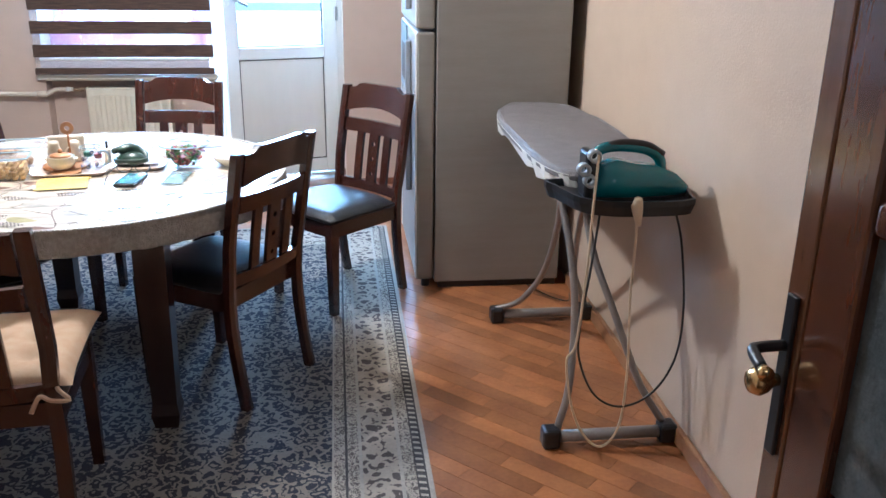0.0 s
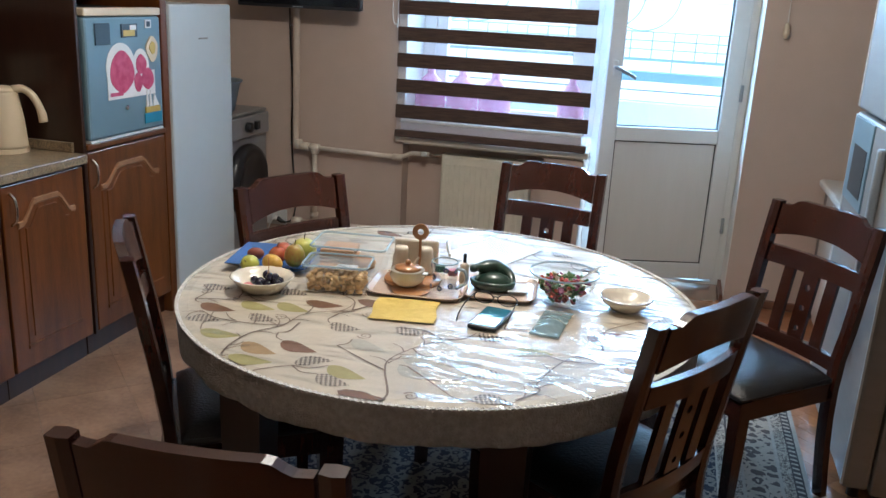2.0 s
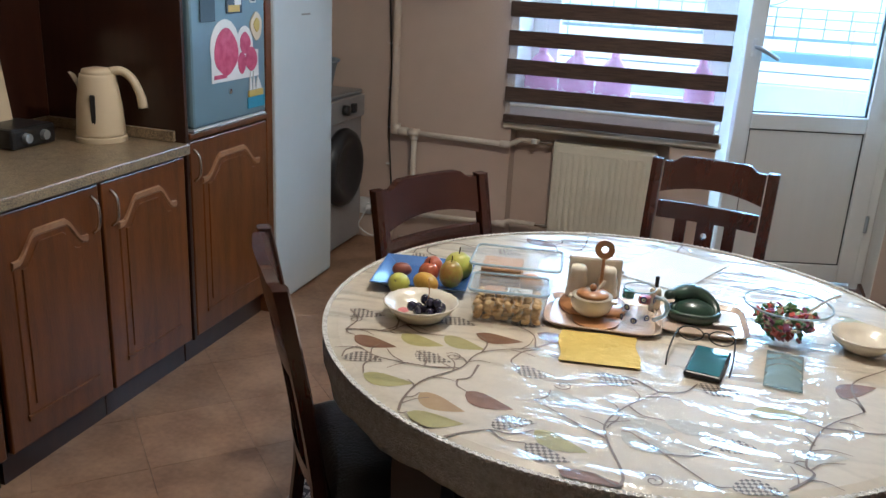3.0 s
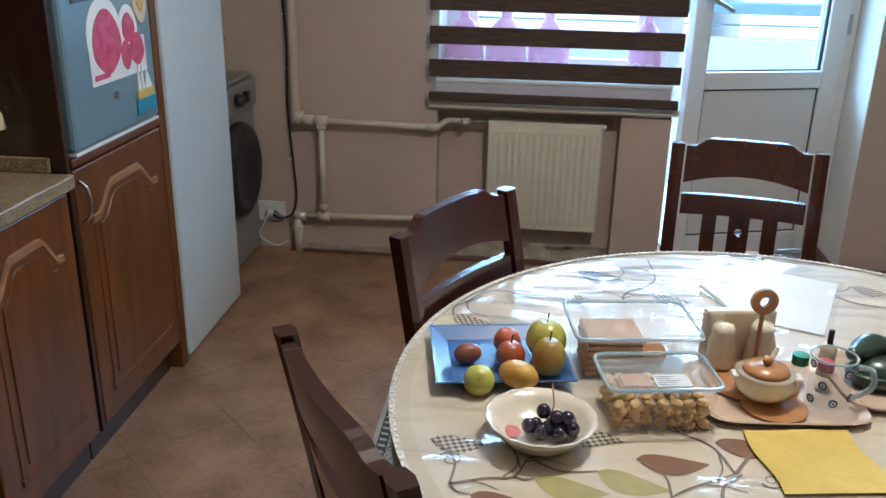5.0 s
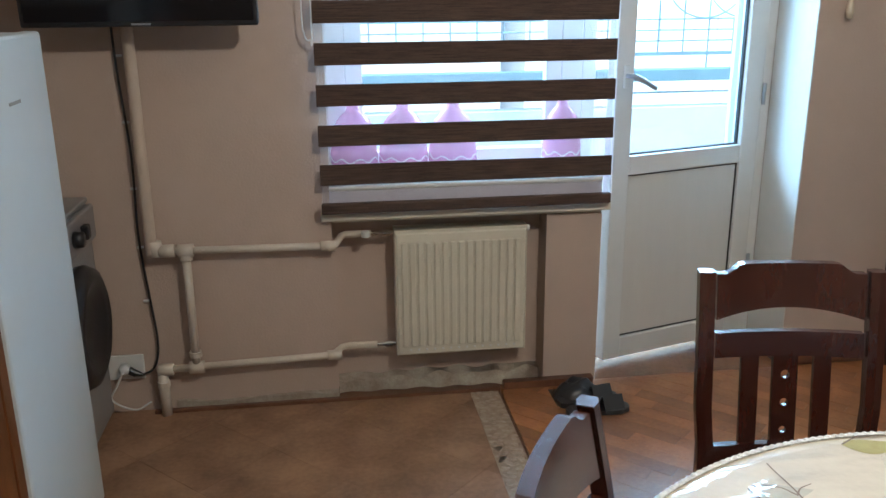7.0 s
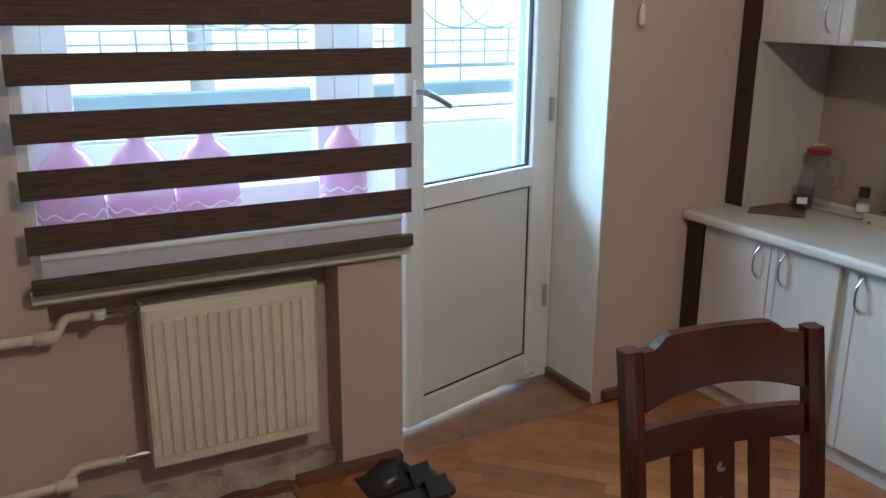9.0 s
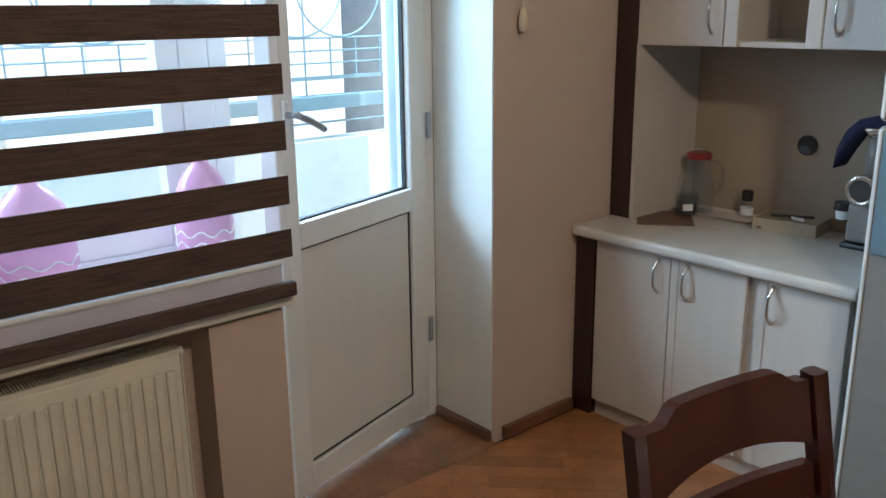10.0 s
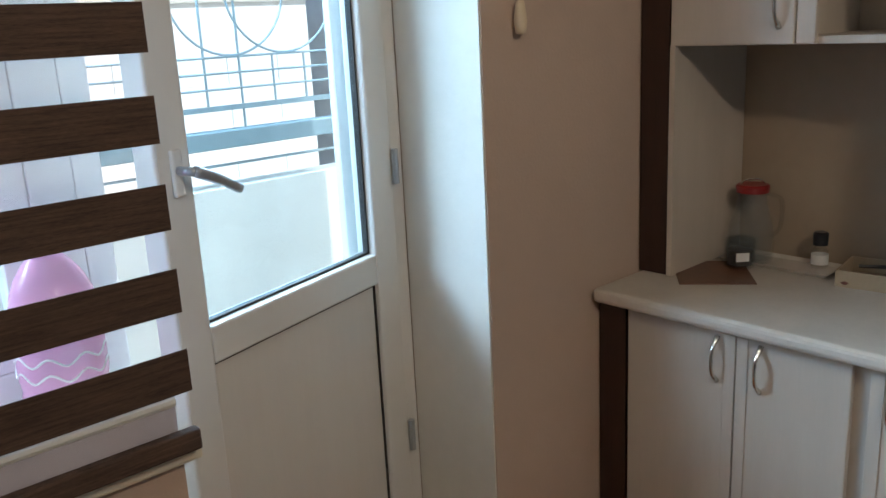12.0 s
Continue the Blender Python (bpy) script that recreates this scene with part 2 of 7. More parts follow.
# wood-look blind fabric: fine lines across
M_BLIND = mat("blind_fabric", (0.115, 0.070, 0.050), 0.8, col2=(0.020, 0.012, 0.009), scale=9, stretch=(1, 1, 22), bump=0.2, fine=0.8)

# ---- building tools ----
def part(name, bm, material, parent=None, label="", smooth=False):
    """Links a bmesh as one mesh object, under its thing or part."""
    bmesh.ops.recalc_face_normals(bm, faces=bm.faces)
    me = bpy.data.meshes.new(name)
    bm.to_mesh(me)
    bm.free()
    if smooth:
        for p in me.polygons:
            p.use_smooth = True
    for m in (material if isinstance(material, (list, tuple)) else [material]):
        me.materials.append(m)
    ob = new(name, me)
    if parent:
        ob.parent = parent
    return tagged(ob, label)


def thing(name, m=None, label="", category="", group=""):
    ob = new(name)
    ob.empty_display_size = 0.1
    if m is not None:
        ob.matrix_basis = m
    return tagged(ob, label, category, group)


def box(lo, hi, bevel=0.0, bm=None, seg=2):
    own = bmesh.new()
    bmesh.ops.create_cube(own, size=1)
    for v in own.verts:
        v.co = Vector([l + (h - l) * (c + 0.5) for l, h, c in zip(lo, hi, v.co)])
    if bevel:
        bmesh.ops.bevel(own, geom=own.edges[:], offset=bevel, segments=seg, profile=0.5, affect="EDGES")
    return add(bm, own)


def add(bm, own):
    """Joins own into bm, or returns own."""
    if bm is None:
        return own
    me = bpy.data.meshes.new("tmp")
    own.to_mesh(me)
    own.free()
    bm.from_mesh(me)
    bpy.data.meshes.remove(me)
    return bm


def lathe(profile, n=28, centre=(0, 0, 0), bm=None, sx=1.0, sy=1.0):
    """Turns a profile of (radius, z) about the z axis."""
    own = bmesh.new()
    rings = []
    for r, z in profile:
        if r < 1e-5:
            rings.append([own.verts.new((centre[0], centre[1], centre[2] + z))])
        else:
            rings.append([own.verts.new((centre[0] + r * sx * math.cos(math.tau * i / n), centre[1] + r * sy * math.sin(math.tau * i / n), centre[2] + z)) for i in range(n)])
    for a, b in zip(rings, rings[1:]):
        for i in range(n):
            j = (i + 1) % n
            f = [a[i % len(a)], a[j % len(a)], b[j % len(b)], b[i % len(b)]]
            f = list(dict.fromkeys(f))
            if len(f) > 2:
                own.faces.new(f)
    return add(bm, own)


def tube(points, r, n=10, bm=None, closed=False):
    """A round bar along points; r is a radius or one for each point."""
    own = bmesh.new()
    pts = [Vector(p) for p in points]
    rad = r if isinstance(r, (list, tuple)) else [r] * len(pts)
    rings, side = [], None
    for i, p in enumerate(pts):
        a = pts[i - 1] if (i or closed) else p
        b = pts[(i + 1) % len(pts)] if (i < len(pts) - 1 or closed) else p
        d = (b - a).normalized()
        if side is None:
            side = d.orthogonal().normalized()
        side = (side - d * side.dot(d)).normalized()
        up = d.cross(side)
        rings.append([own.verts.new(p + rad[i] * (side * math.cos(math.tau * k / n) + up * math.sin(math.tau * k / n))) for k in range(n)])
    pairs = list(zip(rings, rings[1:])) + ([(rings[-1], rings[0])] if closed else [])
    for a, b in pairs:
        for k in range(n):
            own.faces.new((a[k], a[(k + 1) % n], b[(k + 1) % n], b[k]))
    if not closed:
        own.faces.new(rings[0])
        own.faces.new(rings[-1])
    return add(bm, own)


def spline(points, n=8):
    """Points on a smooth line through the given ones."""
    p = [Vector(q) for q in points]
    p = [2 * p[0] - p[1]] + p + [2 * p[-1] - p[-2]]
    out = []
    for i in range(1, len(p) - 2):
        for k in range(n):
            t = k / n
            out.append(0.5 * (2 * p[i] + (p[i + 1] - p[i - 1]) * t + (2 * p[i - 1] - 5 * p[i] + 4 * p[i + 1] - p[i + 2]) * t * t + (3 * p[i] - p[i - 1] - 3 * p[i + 1] + p[i + 2]) * t ** 3))
    return out + [p[-2]]


def strip(cols, bm=None):
    """A solid from a row of cross-sections, each a list of points in order."""
    own = bmesh.new()
    rings = [[own.verts.new(q) for q in c] for c in cols]
    for a, b in zip(rings, rings[1:]):
        n = len(a)
        for k in range(n):
            own.faces.new((a[k], a[(k + 1) % n], b[(k + 1) % n], b[k]))
    own.faces.new(rings[0])
    own.faces.new(rings[-1])
    return add(bm, own)


def sheet(fn, nu, nv, thick=0.0, bm=None):
    """A surface fn(u, v), u and v from 0 to 1."""
    own = bmesh.new()
    g = [[own.verts.new(fn(i / nu, j / nv)) for j in range(nv + 1)] for i in range(nu + 1)]
    for i in range(nu):
        for j in range(nv):
            own.faces.new((g[i][j], g[i + 1][j], g[i + 1][j + 1], g[i][j + 1]))
    if thick:
        bmesh.ops.recalc_face_normals(own, faces=own.faces)
        bmesh.ops.solidify(own, geom=own.faces[:], thickness=thick)
    return add(bm, own)


def setting(name, bm, material, label="", smooth=False):
    ob = part(name, bm, material, None, label, smooth)
    return tagged(ob, kind="structure")

# ---- large structure ----
XL, XR, YN, YF, H = -1.32, 3.02, 0.80, 6.265, 2.75
T = 0.41

setting("floor", box((XL - 0.2, YN - 0.12, -0.12), (XR + 0.2, YF + T, -0.012)), M_DARKSKIRT, "wooden subfloor under the parquet and the vinyl")
setting("ceiling", box((XL - 0.2, YN - 0.12, H), (XR + 0.2, YF + T, H + 0.15)), M_CEIL, "plain white painted kitchen ceiling")
setting("wall_west", box((XL - 0.2, YN - 0.12, -0.012), (XL, YF + T, H)), M_WALL, "beige papered wall behind the brown kitchen units")
setting("wall_east", box((XR, YN - 0.12, -0.012), (XR + 0.2, YF + T, H)), M_WALL, "beige papered wall beside the ironing board")

# far wall with the window and door opening: x 0.05..1.10 window, 1.10..1.95 door
WX0, WX1, DX1, SILL, TOP = 0.05, 1.107, 1.947, 0.72, 2.2
NX0, NX1, ND = 0.05, 0.885, 0.12
w = bmesh.new()
box((XL, YF, -0.012), (WX0, YF + T, H), bm=w)
box((WX0, YF, TOP), (DX1, YF + T, H), bm=w)
box((WX0, YF + ND, -0.012), (WX1, YF + T, SILL), bm=w)
box((NX1, YF, -0.012), (WX1, YF + ND, SILL), bm=w)
box((DX1, YF + 0.03, -0.012), (XR, YF + T, H), bm=w)
setting("wall_north", w, M_WALLPINK, "pinkish beige papered wall with window recess and balcony door")
setting("reveal", box((DX1 - 0.004, YF + 0.034, 0.03), (DX1, YF + 0.334, TOP)), M_WHITEPAINT, "white painted door reveal")
setting("reveal", box((WX0, YF + 0.004, SILL + 0.05), (WX0 + 0.004, YF + 0.334, TOP)), M_WHITEPAINT, "white painted window reveal")
setting("reveal", box((WX0, YF + 0.004, TOP - 0.004), (DX1 - 0.004, YF + 0.334, TOP)), M_WHITEPAINT, "white painted lintel over window and door")

# near wall with the doorway to the hall
OX0, OX1, OH = 1.62, 2.70, 2.08
w = bmesh.new()
box((XL, YN - 0.12, -0.012), (OX0, YN, H), bm=w)
box((OX0, YN - 0.12, OH), (OX1, YN, H), bm=w)
box((OX1, YN - 0.12, -0.012), (XR, YN, H), bm=w)
setting("wall_south", w, M_WALL, "beige papered wall with the doorway to the hall")
# hall behind
w = bmesh.new()
box((0.6, -1.6, -0.012), (0.8, YN - 0.12, H), bm=w)
box((3.2, -1.6, -0.012), (3.4, YN - 0.12, H), bm=w)
box((0.6, -1.8, -0.012), (3.4, -1.6, H), bm=w)
setting("wall_hall", w, M_WALL, "beige papered hall walls")
setting("ceiling_hall", box((0.6, -1.8, H), (3.4, YN - 0.12, H + 0.15)), M_CEIL, "white hall ceiling")
setting("floor_hall", box((0.6, -1.8, -0.12), (3.4, YN - 0.12, 0.0)), M_DARKSKIRT, "wooden hall floor")

# outside
setting("ground", box((-300, 6.62, -9.2), (300, 600, -9)), M_CONCRETE, "pale ground far below the balcony")
setting("balcony_floor", box((-1.6, YF + T, -0.2), (4.8, 8.0, -0.02)), M_CONCRETE, "plain pale balcony floor")
setting("balcony_parapet", box((-1.6, 7.86, -0.02), (4.8, 8.0, 0.90)), M_CONCRETE, "cream plastered balcony parapet")
setting("balcony_side", box((4.5, YF + T, -0.02), (4.8, 7.86, 2.6)), M_CONCRETE, "plastered balcony side wall")
setting("balcony_ceiling", box((-1.6, YF + T, 2.6), (4.8, 8.0, 2.8)), M_CEIL, "white balcony ceiling")

# ---- window, balcony door, blind, radiator, pipes ----
FY = 6.6
window = tagged(new("window_1"), "white plastic window beside the balcony door", "window", kind="structure")
wf = bmesh.new()
box((0.054, FY, 0.80), (0.13, FY + 0.07, 2.196), 0.004, wf)
box((1.02, FY, 0.80), (1.107, FY + 0.07, 2.196), 0.004, wf)
box((0.13, FY, 2.12), (1.02, FY + 0.07, 2.196), 0.004, wf)
box((0.13, FY, 0.80), (1.02, FY + 0.07, 0.86), 0.004, wf)
part("window_frame", wf, M_PVC, window)
wf = bmesh.new()
box((0.13, FY + 0.005, 0.86), (0.20, FY + 0.065, 2.12), 0.004, wf)
box((0.955, FY + 0.005, 0.86), (1.02, FY + 0.065, 2.12), 0.004, wf)
box((0.20, FY + 0.005, 2.06), (0.955, FY + 0.065, 2.12), 0.004, wf)
box((0.20, FY + 0.005, 0.86), (0.955, FY + 0.065, 0.925), 0.004, wf)
part("sash", wf, M_PVC, window)
pane = part("pane", box((0.20, FY + 0.03, 0.925), (0.955, FY + 0.036, 2.06)), M_GLASS, window, "clear window pane")
pane.visible_shadow = False
sill = bmesh.new()
box((0.012, 6.232, 0.735), (1.132, 6.265, 0.768), 0.006, sill)
box((0.054, 6.265, SILL + 0.002), (1.103, 6.599, 0.766), 0, sill)
setting("window_sill", sill, M_RAD, "cream painted window sill board")

door = tagged(new("balcony_door"), "white plastic balcony door standing ajar, glazed above a panel", "door")
door.matrix_basis = pose(1.895, 6.624, 0, 0, 0, 180 + 17.1)
L = 0.762


def dbox(u0, u1, z0, z1, t0=-0.03, t1=0.03, bevel=0.006, bm=None):
    return box((u0, t0, z0), (u1, t1, z1), bevel, bm)


fr = bmesh.new()
for a in ((0, 0.095, 0.03, 2.13), (L - 0.085, L, 0.03, 2.13), (0.095, L - 0.085, 2.03, 2.13), (0.095, L - 0.085, 0.03, 0.125), (0.095, L - 0.085, 0.832, 0.912)):
    dbox(*a, bm=fr)
part("door_frame", fr, M_PVC, door)
part("panel", dbox(0.101, L - 0.091, 0.131, 0.826, -0.014, 0.014, 0), M_PVCPANEL, door, "ribbed white lower panel")
for za, zb, k in ((0.125, 0.832, 0.018), (0.912, 2.03, 0.008)):
    g = bmesh.new()
    dbox(0.0952, L - 0.0852, za + 0.0002, za + 0.0058, -k, k, 0, g)
    dbox(0.0952, L - 0.0852, zb - 0.0058, zb - 0.0002, -k, k, 0, g)
    dbox(0.0952, 0.1008, za + 0.006, zb - 0.006, -k, k, 0, g)
    dbox(L - 0.0908, L - 0.0852, za + 0.006, zb - 0.006, -k, k, 0, g)
    part("gasket", g, M_GASKET, door, "thin black rubber gasket")
pane = part("pane", dbox(0.101, L - 0.091, 0.919, 2.023, -0.003, 0.003, 0), M_GLASS, door, "clear glass pane")
pane.visible_shadow = False
h = bmesh.new()
part("handle_plate", box((L - 0.056, 0.0305, 1.185), (L - 0.030, 0.042, 1.275), 0.005), M_PVC, door, "white oblong handle plate")
tube([(L - 0.043, 0.04, 1.235), (L - 0.043, 0.085, 1.235)], 0.009, 10, h)
tube(spline([(L - 0.043, 0.083, 1.236), (L - 0.09, 0.088, 1.215), (L - 0.148, 0.088, 1.185)], 5), [0.011] * 6 + [0.010] * 5, 10, h)
part("door_handle", h, M_SILVER, door, "grey metal lever handle", True)
for z in (0.32, 1.08, 1.9):
    part("hinge", tube([(0.002, 0.042, z), (0.002, 0.042, z + 0.09)], 0.009, 10), M_SILVER, door, "grey metal hinge")
d = bmesh.new()
box((1.107, FY, 0.0), (1.165, FY + 0.07, 2.196), 0.004, d)
box((1.885, FY, 0.0), (1.943, FY + 0.07, 2.196), 0.004, d)
box((1.165, FY, 2.135), (1.885, FY + 0.07, 2.196), 0.004, d)
box((1.165, FY, -0.01), (1.885, FY + 0.07, 0.012), 0.004, d)
box((1.80, FY + 0.0705, 0.013), (1.943, FY + 0.10, 2.134), 0.004, d)
setting("door_1", d, M_PVC, "white plastic frame of the balcony door")

# day and night blind: dark bands on gauze, hanging before the window
blind = thing("roller_blind", pose(0.017, 6.207, 0), "brown and sheer striped roller blind lowered to the sill", "blind")
BW = 1.1
for k in range(10):
    z = 0.879 + 0.1437 * k
    part("band", sheet(lambda u, v, z=z: (u * BW, 0.002 * math.sin(u * 9 + z * 5) + 0.002, z + v * 0.077), 24, 1, 0.0015), M_BLIND, blind, "dark wood-look fabric band")
gauze = part("gauze", sheet(lambda u, v: (0.004 + u * (BW - 0.008), 0.012 + 0.001 * math.sin(u * 9), 0.80 + v * 1.45), 24, 2, 0.0006), M_SHEER, blind, "sheer white gauze")
gauze.visible_shadow = False
part("lower_gauze", box((0.03, 0.016, 0.775), (BW - 0.03, 0.02, 0.868)), mat("lilac_gauze", (0.5, 0.48, 0.58), 0.5), blind, "folded pale lilac gauze")
part("hem", box((0.0, -0.012, 0.772), (BW, 0.012, 0.812), 0.005), M_BLIND, blind, "dark weighted hem bar")
part("inner_bar", tube([(0.03, 0.02, 0.865), (BW - 0.03, 0.02, 0.865)], 0.012, 10), M_PVC, blind, "white plastic inner bar")
part("roll", tube([(0.0, 0.03, 2.3), (BW, 0.03, 2.3)], 0.03, 14), M_BLIND, blind)
part("chain_loop", tube(spline([(-0.02, 0.0, 2.28), (-0.035, 0.0, 1.55), (-0.03, 0, 1.42), (-0.01, 0.0, 1.40), (-0.004, 0, 1.46), (-0.01, 0.0, 2.28)], 6), 0.0028, 6), M_PVC, blind, "white plastic chain loop")

# pink water bottles on the sill
def bottle(x, y, r):
    """A big ribbed bottle: straight body, round shoulder, short neck; r is its radius."""
    b = thing("water_bottle", pose(x, y, 0.77), "large pink plastic water bottle on the window sill", "bottle", "pink bottles on the sill")
    prof = [(0, 0), (0.88, 0), (1.0, 0.012), (0.98, 0.03), (0.93, 0.04), (1.0, 0.055), (0.94, 0.07), (1.0, 0.085), (0.95, 0.10), (1.0, 0.12), (1.0, 0.195), (0.95, 0.205), (1.0, 0.22), (0.98, 0.245), (0.90, 0.275), (0.74, 0.305), (0.50, 0.332), (0.32, 0.345), (0.26, 0.355), (0.26, 0.385), (0, 0.385)]
    part("body", lathe([(q * r, z) for q, z in prof], 32), M_PINK, b, smooth=True)
    part("cap", lathe([(0, 0.386), (0.30 * r, 0.386), (0.31 * r, 0.41), (0, 0.412)], 20), M_PINK, b)
    w = bmesh.new()
    for q in (0, 1):
        tube([(1.005 * r * math.cos(a), 1.005 * r * math.sin(a), 0.165 - q * 0.03 + 0.008 * math.sin(a * 8)) for a in [math.tau * i / 64 for i in range(64)]], 0.0022, 5, w, True)
    part("ridge", w, M_PAPER, b, "wavy pale ridge lines")
    return b


for bx, br in ((0.152, 0.092), (0.345, 0.096), (0.542, 0.096), (0.985, 0.078)):
    bottle(bx, 6.45, br)

# radiator
rad = thing("radiator", pose(0.292, 6.262, 0.157), "cream enamelled panel radiator in the wall niche", "radiator")
RW, RH = 0.514, 0.52
pb = bmesh.new()
box((0, 0.012, 0), (RW, 0.03, RH - 0.012), 0.006, pb)
part("panel", pb, M_RAD, rad)
for i in range(15):
    x = 0.032 + i * (RW - 0.064) / 14
    part("rib", box((x - 0.0125, 0.006, 0.035), (x + 0.0125, 0.014, RH - 0.05), 0.0055), M_RAD, rad)
for x in (-0.004, RW):
    part("side_cover", box((x, 0.012, 0.0), (x + 0.004, 0.095, RH)), M_RAD, rad)
gr = bmesh.new()
box((0, 0.014, RH - 0.012), (RW, 0.022, RH), 0, gr)
box((0, 0.086, RH - 0.012), (RW, 0.094, RH), 0, gr)
for i in range(64):
    x = 0.006 + i * (RW - 0.012) / 63
    box((x - 0.0015, 0.022, RH - 0.010), (x + 0.0015, 0.086, RH - 0.002), 0, gr)
part("grille", gr, M_RAD, rad, "slotted top grille")
# pale raised dots drawn for the small bright holes along the lower edge
for i in range(14):
    part("pressed_spot", box((0.047 + i * 0.03236, 0.0095, 0.018), (0.055 + i * 0.03236, 0.0125, 0.026), 0.001, None, 1), M_PVC, rad)
part("rear_panel", box((0, 0.08, 0), (RW, 0.094, RH - 0.014)), M_RAD, rad)
for x, z in ((-0.095, 0.505), (-0.085, 0.04)):
    part("valve", tube([(x, 0.05, z), (-0.05, 0.05, z), (-0.05, 0.05, z), (-0.02, 0.05, z), (-0.02, 0.05, z), (-0.0045, 0.05, z)], [0.008, 0.008, 0.013, 0.013, 0.008, 0.008], 10), M_CHROME, rad, "chrome valve fitting")
part("plug", tube([(RW + 0.004, 0.05, 0.50), (RW + 0.02, 0.05, 0.50)], 0.012, 10), M_PVC, rad)
part("cap", lathe([(0, 0.0), (0.016, 0), (0.017, 0.02), (0.012, 0.024), (0, 0.024)], 16, (-0.115, 0.02, 0.5)), M_PVC, rad, "white valve cap")

pipes = thing("heating_pipes", pose(0, 0, 0), "white painted heating pipes along the wall", "pipe")
PY = 6.215
p = bmesh.new()
tube(spline([(-0.604, PY, 2.74), (-0.604, PY, 1.6), (-0.604, PY, 0.72), (-0.595, PY, 0.672), (-0.56, PY, 0.656)], 5), 0.0205, 12, p)
part("riser", p, M_PIPE, pipes, smooth=True)
p = bmesh.new()
tube([(-0.56, PY, 0.656), (0.03, PY, 0.648)], 0.0135, 12, p)
tube([(0.03, PY, 0.648), (0.03, PY, 0.64), (0.06, PY + 0.01, 0.648), (0.085, 6.3, 0.66), (0.10, 6.312, 0.662), (0.2, 6.312, 0.662)], 0.0135, 12, p)
part("upper_pipe", p, M_PIPEWHITE, pipes, smooth=True)
part("branch_pipe", tube([(-0.484, PY, 0.65), (-0.484, PY, 0.19)], 0.0155, 12), M_PIPEWHITE, pipes, smooth=True)
p = bmesh.new()
tube([(-0.60, PY, 0.188), (0.03, PY, 0.205), (0.07, 6.29, 0.205), (0.10, 6.312, 0.2), (0.21, 6.312, 0.197)], 0.0135, 12, p)
tube([(-0.612, PY, 0.19), (-0.612, PY, 0.0)], 0.0195, 12, p)
part("lower_pipe", p, M_PIPEWHITE, pipes, smooth=True)
for (x, z, horiz) in ((-0.484, 0.655, 1), (-0.484, 0.19, 1), (-0.59, 0.668, 0), (-0.6, 0.188, 1), (0.035, 0.648, 1), (0.04, 0.205, 1), (-0.55, 0.657, 1)):
    r = 0.024 if x < 0 else 0.019
    a = Vector((0.028, 0, 0)) if horiz else Vector((0, 0, 0.028))
    c = Vector((x, PY, z))
    part("fitting", tube([c - a, c - a * 0.98, c + a * 0.98, c + a], [r * 0.9, r, r, r * 0.9], 12), M_PIPEWHITE, pipes, "white plastic pipe fitting", True)
for z in (0.62, 0.235, 0.12):
    x = -0.484 if z > 0.2 else -0.612
    part("collar", lathe([(0.016, 0), (0.0235, 0), (0.0235, 0.02), (0.016, 0.02)], 14, (x, PY, z)), M_PIPEWHITE, pipes)

# torn plaster and low wooden strip at the foot of the wall
def torn(x0, x1, y, z, depth, n):
    return strip([[(x0 + (x1 - x0) * i / n, y - depth * (0.6 + 0.4 * noise.noise((i * 0.05, x0, 1))), -0.011), (x0 + (x1 - x0) * i / n, y, -0.011), (x0 + (x1 - x0) * i / n, y, z * (1 + 0.5 * noise.noise((i * 0.06, 3, x0)))),
                   (x0 + (x1 - x0) * i / n, y - depth * 0.5, z * (0.9 + 0.7 * noise.noise((i * 0.07, 8, x0))))] for i in range(n + 1)])


setting("plaster_edge", torn(-0.58, 0.05, YF, 0.03, 0.02, 80), M_PLASTER, "crumbling plaster at the foot of the wall")
setting("plaster_edge", torn(0.052, 0.883, YF + ND, 0.045, 0.115, 130), M_PLASTER, "bare rough plaster along the niche floor")
setting("baseboard", box((-0.66, 6.222, -0.011), (0.70, 6.245, 0.012), 0.003), M_DARKSKIRT, "low worn wooden strip")
setting("baseboard", box((0.715, 6.225, -0.011), (1.09, 6.264, 0.03), 0.003), M_DARKSKIRT, "low brown wooden skirting")
setting("baseboard", box((1.99, 6.268, 0.0), (2.36, 6.294, 0.045), 0.004), M_DARKSKIRT, "brown wooden skirting with a broken end")
setting("baseboard", box((1.925, 6.30, 0.0), (1.946, 6.59, 0.04), 0.004), M_DARKSKIRT, "brown wooden skirting in the reveal")
setting("baseboard", box((2.996, 0.81, 0.0), (3.018, 4.34, 0.06), 0.006), M_WOODLIGHT, "light brown wooden skirting")
setting("baseboard", box((XL + 0.002, 0.81, 0.0), (XL + 0.022, 2.16, 0.06), 0.006), M_WOODLIGHT, "light brown wooden skirting")

# balcony rails and grille
rails = thing("balcony_railing", pose(0, 7.93, 0), "grey painted iron balcony railing on the parapet", "railing")
part("handrail", box((-1.6, -0.036, 1.045), (4.5, 0.036, 1.115), 0.006), M_IRON, rails, "wide grey handrail")
part("rail", tube([(-1.6, 0, 0.979), (4.5, 0, 0.979)], 0.006, 8), M_IRON, rails)
grille = thing("window_grille", pose(0, 7.93, 0), "wrought iron grille with crossed arcs above the railing", "grille")
part("bottom_bar", box((-1.6, -0.008, 1.188), (4.5, 0.008, 1.208)), M_IRON, grille)
for z in (1.27, 1.33, 1.39, 1.9, 1.96, 2.02, 2.3):
    part("bar", tube([(-1.6, 0, z), (4.5, 0, z)], 0.005, 6), M_IRON, grille)
k = 0
